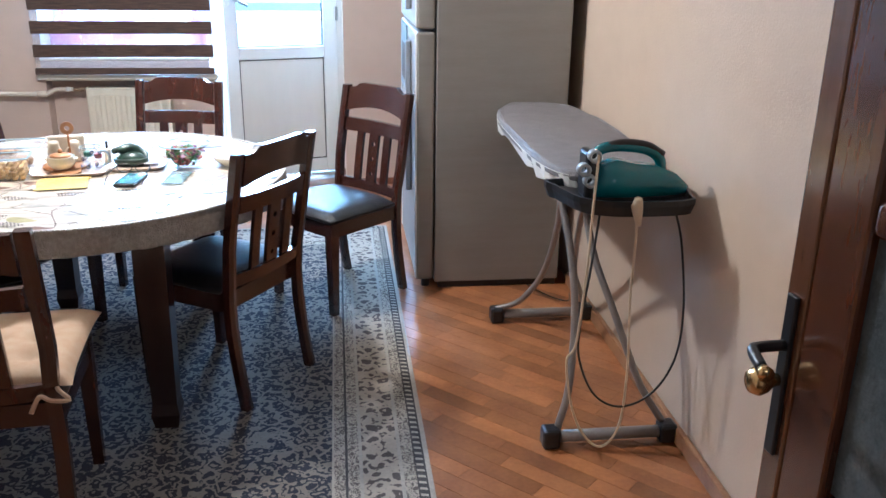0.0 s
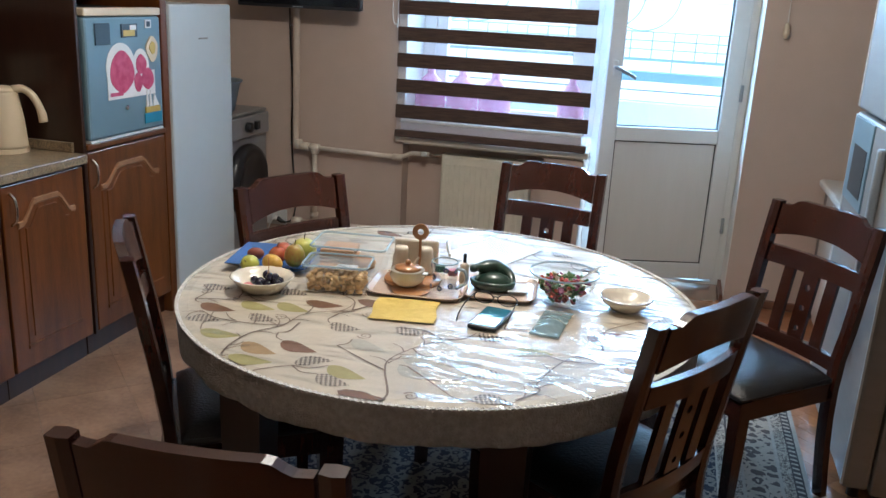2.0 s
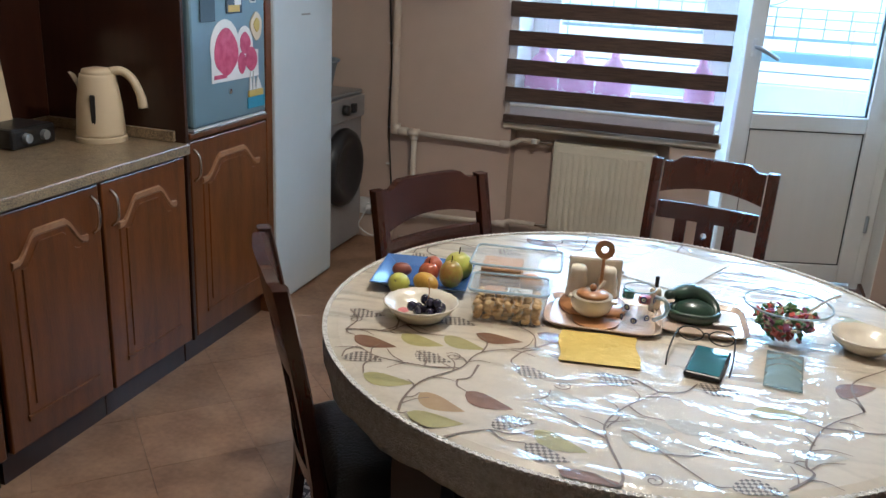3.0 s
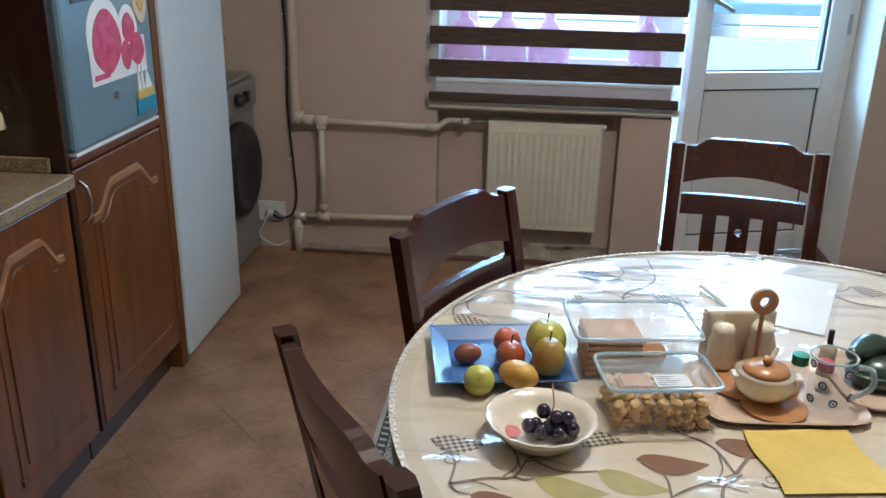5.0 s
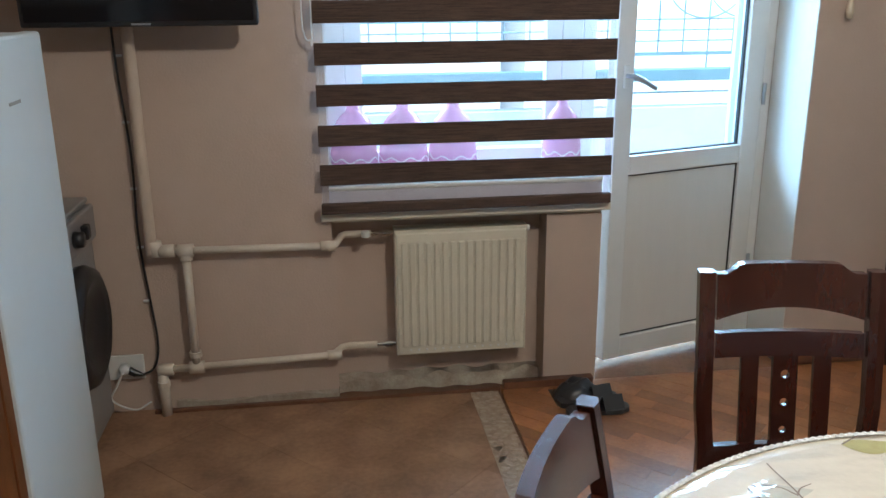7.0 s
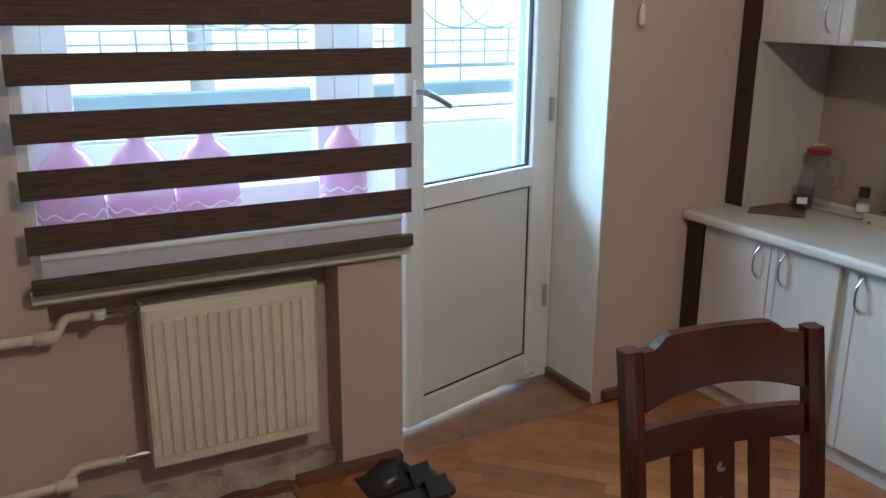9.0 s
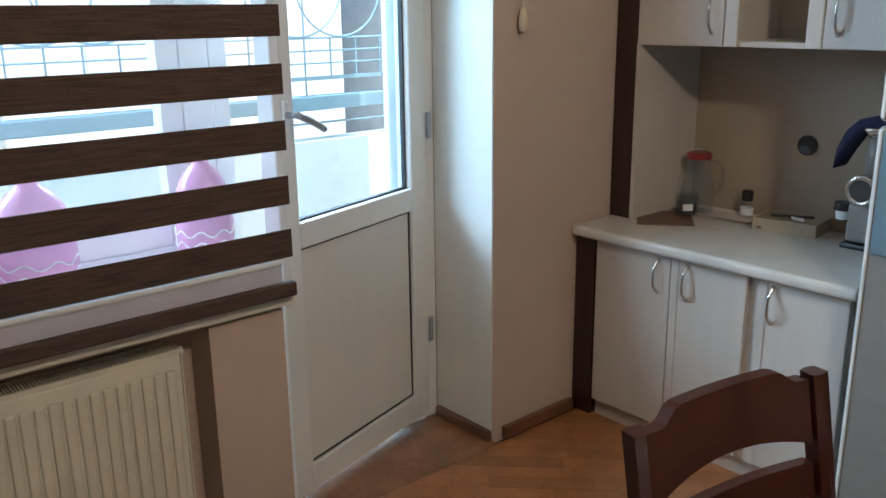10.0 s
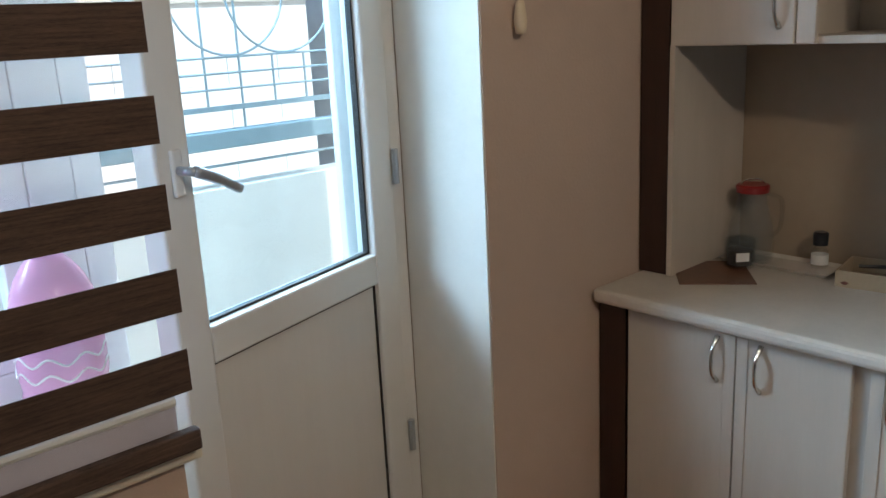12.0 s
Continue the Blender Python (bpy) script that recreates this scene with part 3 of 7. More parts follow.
for i in range(41):
    x = -1.5 + i * 0.15
    if i % 8 in (2, 3, 4, 5, 6):
        for z0, z1 in ((1.2, 1.39), (1.9, 2.3)):
            part("upright", tube([(x, 0, z0), (x, 0, z1)], 0.005, 6), M_IRON, grille)
    else:
        part("upright", tube([(x, 0, 1.2), (x, 0, 2.5)], 0.005, 6), M_IRON, grille)
for cx in (-1.257, -0.057, 1.143, 2.343, 3.543):
    for ox in (-0.12, 0.12):
        part("arc", tube([(cx + ox + 0.25 * math.cos(a), 0, 1.645 + 0.25 * math.sin(a)) for a in [math.tau * i / 40 for i in range(40)]], 0.005, 6, None, True), M_IRON, grille, "round iron arc")
for x in (-0.9,):
    part("post", box((x - 0.03, -0.03, 0.9), (x + 0.03, 0.03, 2.6)), M_PVC, grille, "pale vertical post")
for x in (1.5, 2.25, 0.0):
    part("short_bar", tube([(x, 0, 1.1), (x, 0, 1.19)], 0.005, 6), M_IRON, grille)

mat_far = mat("far_window", (0.78, 0.85, 0.88), 0.5)


# pale houses across the street
def house(x, y, w, d, z1, n, rows):
    hh = thing("apartment_building", pose(x, y, -9), "pale distant apartment building across the street", "building", "houses across the street")
    part("wall", box((0, 0, 0), (w, d, z1 + 9)), M_OUTSIDE, hh)
    part("roof", box((-0.3, -0.3, z1 + 9), (w + 0.3, d, z1 + 9.4)), M_CONCRETE, hh)
    for r in range(rows):
        for c in range(n):
            wx = w * (c + 0.5) / n
            part("window", box((wx - 0.7, -0.06, 1.5 + r * 3.1), (wx + 0.7, 0.02, 3.1 + r * 3.1)), mat_far, hh, "pale blue-grey window")
    return hh


house(-14, 42, 22, 12, 5.5, 7, 4)
house(11, 50, 20, 12, 3.2, 6, 3)
house(34, 46, 24, 12, 9, 7, 5)

# ---- large furniture ----
# tall fridge at the ironing board: front faces -x
fridge = thing("fridge", pose(2.252, 4.332, 0), "tall two-door grey metallic fridge against the wall", "fridge")
FW = 0.87
part("body", box((0.09, 0, 0.03), (0.70, FW, 1.82), 0.006), M_STEEL, fridge, "flat dull grey side panels")
part("base", box((0.11, 0.012, 0.0), (0.69, FW - 0.01, 0.03)), M_BLACK, fridge, "black base rail")
for z0, z1 in ((0.045, 1.214), (1.224, 1.82)):
    dr = part("door", box((0.0, 0.0, z0), (0.083, FW, z1), 0.012), M_STEEL, fridge, "grey metallic door")
    for y0 in (0.004, FW - 0.014):
        part("edge_trim", box((-0.004, y0, z0 + 0.01), (0.006, y0 + 0.01, z1 - 0.01), 0.002), M_PVC, dr, "pale edge trim")
for z0, z1 in ((0.42, 1.15), (1.29, 1.75)):
    part("handle", box((-0.028, 0.26, z0), (-0.0005, 0.30, z1), 0.008), M_SILVER, fridge, "long silver bar handle")
part("dispenser", box((-0.006, 0.50, 0.88), (0.002, FW - 0.02, 1.20), 0.002), M_BLUEDOOR, fridge, "blue-grey water dispenser panel")
part("dispenser_recess", box((-0.008, 0.54, 0.92), (-0.0055, FW - 0.10, 1.10)), M_BLACK, fridge)
part("foot", lathe([(0, 0), (0.02, 0), (0.02, 0.04), (0, 0.04)], 12, (0.05, 0.05, 0)), M_BLACK, fridge)

UX = -0.71


def arch(y0, y1, zt, dip):
    """Top line of an arched door panel: low shoulders, a swept rise to the middle."""
    out = []
    for i in range(25):
        u = i / 24
        w = 1 - abs(2 * u - 1)
        s = min(max((w - 0.12) / 0.5, 0), 1)
        out.append((y0 + (y1 - y0) * u, zt - dip * (1 - s * s * (3 - 2 * s))))
    return out


def panel_door(parent, y0, y1, z0, z1, handle_y):
    """Brown door: frame, raised arched panel, worn groove with its highlight in the colour, bowed handle."""
    d = part("door", box((-0.02, y0, z0), (0, y1, z1), 0.005), M_WOOD, parent, "reddish brown wooden door with arched raised panel")
    a, b, zb, zt = y0 + 0.068, y1 - 0.068, z0 + 0.09, z1 - 0.075
    line = arch(a, b, zt, 0.075)
    inner = [(y, z) for y, z in line] + [(b, zb), (a, zb)]
    for k, (inset, x) in enumerate(((0.0, 0.0035), (0.03, 0.0075))):
        cy, cz = (a + b) / 2, (zb + zt) / 2
        fx, fz = 1 - 2 * inset / (b - a), 1 - 2 * inset / (zt - zb)
        bm = bmesh.new()
        pts = [(cy + (y - cy) * fx, cz + (z - cz) * fz) for y, z in inner]
        lo = [bm.verts.new((-0.002, y, z)) for y, z in pts]
        hi = [bm.verts.new((x, cy + (y - cy) * (1 - 0.012 / (b - a)), cz + (z - cz) * (1 - 0.012 / (zt - zb)))) for y, z in pts]
        bm.faces.new(hi)
        bm.faces.new(lo)
        for i in range(len(lo)):
            j = (i + 1) % len(lo)
            bm.faces.new((lo[i], lo[j], hi[j], hi[i]))
        part("raised_panel", bm, M_WOOD, d)
    # the groove's highlight is put into this strip's light tone
    bm = bmesh.new()
    strip([[(0.001, y, z + 0.006), (0.009, y, z + 0.003), (0.009, y, z - 0.012), (0.001, y, z - 0.022)] for y, z in line], bm)
    part("arch_moulding", bm, M_WOODLIGHT, d, "worn arched moulding with the groove's highlight in its colour")
    bm = bmesh.new()
    strip([[(0.001, y, zb - 0.012), (0.008, y, zb - 0.008), (0.008, y, zb + 0.004), (0.001, y, zb + 0.008)] for y in (a, b)], bm)
    part("lower_moulding", bm, M_WOOD, d)
    hb = tube(spline([(0.0, handle_y, z1 - 0.03), (0.022, handle_y, z1 - 0.05), (0.028, handle_y, z1 - 0.09), (0.022, handle_y, z1 - 0.13), (0, handle_y, z1 - 0.15)], 4), 0.0055, 8)
    part("handle", hb, M_CHROME, d, "bowed metal handle", True)


units = [(2.17, 2.60, 2.57), (2.605, 3.045, 2.65), (3.05, 3.49, 3.45), (3.505, 3.955, 3.915), (3.96, 4.415, 4.005)]
for y0, y1, hy in units:
    c = thing("base_cabinet", pose(UX, 0, 0), "reddish brown wooden base cabinet with an arched panel door", "kitchen cabinet", "brown base cabinets")
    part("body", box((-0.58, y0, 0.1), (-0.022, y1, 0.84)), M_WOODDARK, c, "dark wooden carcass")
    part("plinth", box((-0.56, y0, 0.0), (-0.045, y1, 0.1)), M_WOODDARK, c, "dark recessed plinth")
    panel_door(c, y0 + 0.004, y1 - 0.004, 0.11, 0.835, hy)
worktop = thing("worktop", None, "speckled beige stone-look worktop on the brown units", "worktop")
part("slab", box((-1.315, 2.17, 0.846), (UX + 0.022, 4.42, 0.884), 0.005), M_GRANITE, worktop)
up = bmesh.new()
box((-1.315, 4.405, 0.885), (UX - 0.04, 4.422, 0.925), 0.003, up)
box((-1.318, 2.17, 0.885), (-1.30, 4.404, 0.925), 0.003, up)
part("upstand", up, M_GRANITE, worktop, "low speckled upstand strip")
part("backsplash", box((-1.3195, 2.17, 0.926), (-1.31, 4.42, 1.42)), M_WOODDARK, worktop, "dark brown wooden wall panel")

tall = thing("tall_cabinet", pose(UX, 4.425, 0), "tall reddish brown cabinet with an open niche for a small fridge", "kitchen cabinet")
TW = 0.63
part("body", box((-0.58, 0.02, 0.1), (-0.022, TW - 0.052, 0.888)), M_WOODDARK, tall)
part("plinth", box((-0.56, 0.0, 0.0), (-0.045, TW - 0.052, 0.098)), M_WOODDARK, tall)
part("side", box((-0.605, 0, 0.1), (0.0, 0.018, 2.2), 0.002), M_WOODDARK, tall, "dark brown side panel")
part("side", box((-0.605, TW - 0.05, 0.0), (0.0, TW, 2.2), 0.004), M_WOOD, tall)
part("shelf", box((-0.58, 0.02, 0.89), (0.006, TW - 0.052, 0.913), 0.004), M_WOOD, tall)
part("shelf", box((-0.58, 0.02, 1.62), (0.004, TW - 0.052, 1.64), 0.003), M_WOOD, tall)
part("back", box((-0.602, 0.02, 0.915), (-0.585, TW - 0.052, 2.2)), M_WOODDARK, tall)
panel_door(tall, 0.024, TW - 0.056, 0.11, 0.882, 0.045)

mini = thing("mini_fridge", pose(UX, 4.455, 0.915), "small blue-grey fridge with magnets in the brown cabinet niche", "fridge")
part("body", box((-0.5, 0.005, 0.0), (-0.03, 0.51, 0.53), 0.008), M_BLACK, mini, "dark fridge body")
md = part("door", box((-0.028, 0.0, 0.012), (0.016, 0.52, 0.50), 0.012), M_BLUEDOOR, mini, "blue-grey metallic door")
part("door_cap", box((-0.028, 0.0, 0.502), (0.02, 0.52, 0.535), 0.006), M_CREAM, mini, "cream plastic top trim")
part("door_edge", box((-0.026, 0.004, 0.003), (0.014, 0.516, 0.0115)), M_PVC, mini, "white lower door edge")
part("lock", lathe([(0, 0), (0.010, 0), (0.010, 0.006), (0, 0.007)], 16), M_CHROME, mini, "round chrome lock").matrix_basis = pose(0.016, 0.245, 0.125, 0, 90, 0)


def magnet(label, pieces, parent=None):
    mg = thing("fridge_magnet", pose(UX + 0.0165, 4.455, 0.915), label, "magnet", "magnets on the small fridge")
    for nm, bm, mm in pieces:
        part(nm, bm, mm, mg)
    return mg


def disc(y, z, ry, rz, x0, x1, n=28, wob=0.0):
    return strip([[(x, y + ry * (1 + wob * math.sin(3 * a + y * 40)) * math.cos(a), z + rz * (1 + wob * math.cos(4 * a)) * math.sin(a)) for a in [math.tau * i / n for i in range(n)]] for x in (x0, x1)])


M_RED = mat("pomegranate_red", (0.42, 0.02, 0.09), 0.3, col2=(0.62, 0.12, 0.22), scale=30, coat=0.5)
M_SEA = mat("sea_blue", (0.05, 0.28, 0.42), 0.4)
M_GOLD = mat("golden_yellow", (0.62, 0.45, 0.10), 0.4)
M_DKBLUE = mat("dark_slate_blue", (0.05, 0.08, 0.11), 0.5)
st = bmesh.new()
box((0.0, 0.125, 0.165), (0.0012, 0.46, 0.27), 0, st)
magnet("large sticker with red pomegranates on white", [("backing", st, M_PAPER), ("backing", disc(0.22, 0.29, 0.10, 0.105, 0, 0.0014), M_PAPER), ("backing", disc(0.36, 0.29, 0.06, 0.075, 0, 0.0011), M_PAPER),
       ("fruit", disc(0.225, 0.275, 0.082, 0.085, 0.0016, 0.003, 28, 0.05), M_RED), ("fruit", disc(0.36, 0.30, 0.038, 0.04, 0.0016, 0.003, 28, 0.06), M_RED),
       ("fruit", disc(0.405, 0.235, 0.045, 0.045, 0.0016, 0.003, 28, 0.06), M_RED), ("fruit", disc(0.335, 0.225, 0.03, 0.04, 0.0016, 0.003, 28, 0.06), M_RED),
       ("lettering", box((0.0013, 0.14, 0.178), (0.0022, 0.225, 0.193)), M_RED)])
magnet("square slate blue magnet", [("tile", box((0, 0.06, 0.39), (0.005, 0.155, 0.475), 0.002), M_DKBLUE)])
magnet("small photo magnet of houses", [("tile", box((0, 0.23, 0.415), (0.006, 0.34, 0.47), 0.002), M_DKBLUE), ("picture", box((0.006, 0.24, 0.42), (0.007, 0.32, 0.445)), M_GOLD), ("picture", box((0.006, 0.285, 0.445), (0.0072, 0.33, 0.465)), M_PAPER)])
magnet("small pale square magnet", [("tile", box((0, 0.40, 0.45), (0.004, 0.445, 0.485), 0.001), M_PAPER), ("picture", box((0.004, 0.41, 0.456), (0.005, 0.435, 0.478)), M_DKBLUE)])
magnet("round cream floral magnet", [("disc", disc(0.445, 0.36, 0.042, 0.052, 0, 0.005, 28, 0.08), M_CREAM), ("picture", disc(0.445, 0.365, 0.022, 0.026, 0.005, 0.007, 18, 0.1), M_GOLD)])
magnet("sailing boat magnet in blue and yellow", [("sea", box((0, 0.37, 0.04), (0.005, 0.50, 0.085), 0.002), M_SEA), ("hull", box((0.0, 0.375, 0.086), (0.008, 0.485, 0.112), 0.003), M_GOLD),
       ("sail", strip([[(x, 0.385, 0.113), (x, 0.405, 0.113), (x, 0.395, 0.19)] for x in (0.0, 0.004)]), M_PAPER), ("sail", strip([[(x, 0.41, 0.113), (x, 0.43, 0.113), (x, 0.418, 0.185)] for x in (0.0, 0.004)]), M_PAPER),
       ("sail", strip([[(x, 0.435, 0.113), (x, 0.48, 0.113), (x, 0.45, 0.165)] for x in (0.0, 0.004)]), M_PAPER)])

freezer = thing("freezer", pose(UX, 5.075, 0), "tall plain white freezer beside the brown cabinet", "freezer")
part("body", box((-0.58, 0.003, 0.02), (-0.05, 0.563, 1.462), 0.008), M_FREEZER, freezer)
part("door", box((-0.046, 0.0, 0.012), (0.0, 0.566, 1.465), 0.010), M_FREEZER, freezer)
part("badge", box((0.0, 0.25, 1.30), (0.002, 0.33, 1.308)), M_STEEL, freezer, "small grey maker's badge")
carton = thing("detergent_box", pose(-1.0, 5.18, 1.465, 0, 0, 12), "white detergent pack with blue print on the freezer", "box")
part("pack", box((-0.09, -0.1, 0), (0.09, 0.1, 0.2), 0.012), M_PAPER, carton)
part("print", box((0.0902, -0.06, 0.03), (0.0915, 0.07, 0.07)), M_SEA, carton)

washer = thing("washing_machine", pose(-0.81, 5.655, 0), "silver grey washing machine with a black round door", "washing machine")
M_WASH = mat("dark_silver_enamel", (0.31, 0.31, 0.315), 0.35, metal=0.3, scale=3)
part("body", box((-0.48, 0.0, 0.02), (0.0, 0.585, 0.845), 0.012), M_WASH, washer)
part("top", box((-0.48, 0.0, 0.846), (0.0, 0.585, 0.866), 0.006), M_WASH, washer)
part("control_panel", box((0.001, 0.01, 0.72), (0.02, 0.575, 0.845), 0.008), M_WASH, washer)
wd = part("door", lathe([(0, 0.0), (0.21, 0.0), (0.215, 0.02), (0.20, 0.05), (0.17, 0.062), (0.14, 0.05), (0.10, 0.03), (0, 0.02)], 40), M_BLACK, washer, "glossy black porthole door", True)
wd.matrix_basis = pose(0.001, 0.30, 0.475, 0, 90, 0)
part("knob", lathe([(0, 0), (0.028, 0), (0.026, 0.03), (0, 0.032)], 20), M_BLACK, washer, "black dial", True).matrix_basis = pose(0.021, 0.30, 0.785, 0, 90, 0)
part("knob", box((0.02, 0.38, 0.76), (0.045, 0.42, 0.81), 0.006), M_BLACK, washer, "black knob")
M_BASIN = mat("grey_blue_plastic", (0.22, 0.28, 0.34), 0.4)
basin = thing("plastic_basin", pose(-1.0, 5.9, 0.868), "grey-blue plastic basin on the washing machine", "basin")
part("bowl", lathe([(0, 0), (0.13, 0), (0.145, 0.01), (0.175, 0.16), (0.19, 0.17), (0.19, 0.178), (0.17, 0.175), (0.14, 0.015), (0, 0.01)], 32), M_BASIN, basin, smooth=True)

# television on the wall above the pipes
tv = thing("television", pose(-0.525, 6.06, 1.455, 4, 0, 0), "black flat television on a wall bracket", "television")
part("body", box((-0.37, 0.0, 0), (0.37, 0.05, 0.44), 0.008), M_BLACK, tv)
part("screen", box((-0.355, -0.002, 0.018), (0.355, 0.0, 0.428)), M_TV, tv, "dark glossy screen")
part("logo", box((-0.03, -0.003, 0.006), (0.03, -0.0015, 0.012)), M_SILVER, tv)
part("bracket", box((-0.08, 0.05, 0.12), (0.08, 0.185, 0.3), 0.004), M_BLACK, tv)
cable = thing("tv_cable", None, "black cable clipped down the wall from the television", "cable")
part("cable", tube(spline([(-0.665, 6.25, 1.6), (-0.66, 6.252, 1.3), (-0.645, 6.252, 1.0), (-0.652, 6.252, 0.7), (-0.635, 6.252, 0.45), (-0.625, 6.25, 0.28), (-0.645, 6.245, 0.19), (-0.69, 6.235, 0.165), (-0.72, 6.23, 0.17)], 8), 0.0045, 8), M_BLACK, cable, smooth=True)
part("plug", tube([(-0.74, 6.235, 0.185), (-0.715, 6.232, 0.172), (-0.69, 6.232, 0.166)], [0.016, 0.014, 0.006], 10), M_BLACK, cable, "black mains plug")
for z in (1.35, 1.12, 0.88, 0.66, 0.45):
    part("clip", box((-0.662, 6.25, z), (-0.64, 6.264, z + 0.008), 0.002), M_PVC, cable)
sock = thing("power_socket", pose(-0.76, 6.262, 0.19), "white double wall socket with plugs", "socket")
part("plate", box((-0.06, -0.01, -0.05), (0.075, 0, 0.05), 0.004), M_PVC, sock)
part("plug", lathe([(0, 0), (0.022, 0), (0.020, 0.03), (0.008, 0.045), (0, 0.045)], 16), M_PVC, sock, "white mains plug", True).matrix_basis = pose(0.005, -0.011, 0.0, 90, 0, 0)
part("cord", tube(spline([(0.005, -0.055, 0.0), (-0.02, -0.06, -0.05), (-0.05, -0.04, -0.12), (0.03, -0.04, -0.165), (0.09, -0.03, -0.14)], 6), 0.004, 8), M_PVC, sock, smooth=True)

# white units on the east side, fronts at x 2.37
def bow(parent, x, y, z, l=0.12, r=0.005, out=0.03):
    hb = tube(spline([(x, y, z), (x - out * 0.8, y, z + l * 0.22), (x - out, y, z + l * 0.5), (x - out * 0.8, y, z + l * 0.78), (x, y, z + l)], 5), [r * 1.4] * 3 + [r] * 15 + [r * 1.4] * 3, 8)
    return part("handle", hb, M_CHROME, parent, "satin bow handle", True)


white = thing("white_base_cabinet", pose(2.37, 5.265, 0), "three-door white laminate base cabinet", "kitchen cabinet")
part("body", box((0.02, 0, 0.06), (0.56, 0.93, 0.703)), M_WHITECAB, white)
part("plinth", box((0.03, 0, 0.0), (0.5, 0.93, 0.058)), M_WHITECAB, white, "low white plinth")
for y0, y1, hy in ((0.0, 0.283, 0.235), (0.323, 0.602, 0.54), (0.606, 0.926, 0.655)):
    dd = part("door", box((0, y0, 0.07), (0.018, y1, 0.70), 0.004), M_WHITECAB, white)
    part("door_bead", box((-0.003, y0 + 0.0 if hy > 0.6 else y1 - 0.03, 0.071), (0.0, y0 + 0.03 if hy > 0.6 else y1, 0.699), 0.0015), M_WHITECAB, dd)
    bow(dd, 0, hy, 0.565)
wt = thing("white_worktop", None, "white laminate worktop on the white cabinet", "worktop")
part("slab", box((2.335, 5.235, 0.706), (2.94, 6.288, 0.746), 0.014, None, 3), M_WHITETOP, wt)
part("side_panel", box((2.56, 6.18, 0.747), (2.94, 6.196, 1.388)), M_WHITECAB, wt, "cream side panel")
part("back_panel", box((2.942, 5.235, 0.3), (2.956, 6.2, 1.39)), M_PANEL, wt, "cream backsplash panel")
# dark boards added where only the shaded gap to the wall shows
part("board_edge", box((2.375, 6.202, 0.0), (2.94, 6.29, 0.705)), M_WOODDARK, wt, "dark board filling the shaded gap at the wall")
part("board_edge", box((2.565, 6.202, 0.747), (2.94, 6.29, 2.3)), M_WOODDARK, wt, "dark board filling the shaded gap at the wall")
part("cable_hole", lathe([(0, 0), (0.036, 0), (0.036, 0.006), (0.03, 0.008), (0, 0.004)], 28), M_BLACK, wt, "round black cable grommet").matrix_basis = pose(2.941, 5.72, 1.035, 0, -90, 0)

upper = thing("wall_cabinet", pose(2.56, 5.235, 1.385), "cream wall cabinet with an open middle niche", "kitchen cabinet")
UW = 0.96
part("body", box((0.02, 0, 0), (0.38, 0.245, 0.7)), M_WHITECAB, upper)
part("body", box((0.02, 0.62, 0), (0.38, UW, 0.7)), M_WHITECAB, upper)
part("niche_floor", box((0.02, 0.246, 0.0), (0.38, 0.619, 0.018)), M_WHITECAB, upper)
part("niche_back", box((0.36, 0.246, 0.019), (0.38, 0.619, 0.7)), M_WHITECAB, upper)
part("niche_top", box((0.02, 0.246, 0.682), (0.359, 0.619, 0.7)), M_WHITECAB, upper)
part("post", box((0.0, 0.29, 0.0), (0.019, 0.34, 0.7), 0.004), M_WHITECAB, upper)
part("post", box((0.0, 0.57, 0.0), (0.019, 0.618, 0.7), 0.004), M_WHITECAB, upper)
for y0, y1, hy in ((0.0, 0.285, 0.24), (0.622, UW, 0.66)):
    dd = part("door", box((0.0, y0, 0.0), (0.019, y1, 0.7), 0.004), M_WHITECAB, upper)
    bow(dd, 0, hy, 0.04, 0.13)

# table
TC = (0.985, 3.71)
TR = 0.710
M_TABLELEG = mat("dark_table_wood", (0.022, 0.008, 0.006), 0.3, col2=(0.014, 0.005, 0.004), scale=4, stretch=(4, 4, 0.8), coat=0.4)
table = thing("dining_table", pose(TC[0], TC[1], 0.0085, 0, 0, 0), "large round dining table with thick dark wooden legs", "table")
part("tabletop", lathe([(0, 0.71), (TR - 0.04, 0.71), (TR - 0.02, 0.72), (TR - 0.018, 0.742), (TR - 0.03, 0.748), (0, 0.748)], 72), M_CHAIR, table)
part("apron", lathe([(0.52, 0.62), (0.54, 0.62), (0.54, 0.709), (0.52, 0.709)], 64), M_CHAIR, table)
for sx in (-1, 1):
    for sy in (-1, 1):
        x, y = -sx * 0.31, sy * 0.54
        part("leg", strip([[(x + a * w, y + b * w, z) for a, b in ((-1, -1), (1, -1), (1, 1), (-1, 1))] for z, w in ((0.001, 0.038), (0.05, 0.047), (0.09, 0.04), (0.3, 0.045), (0.60, 0.05), (0.708, 0.05))]), M_TABLELEG, table, "thick square dark leg")


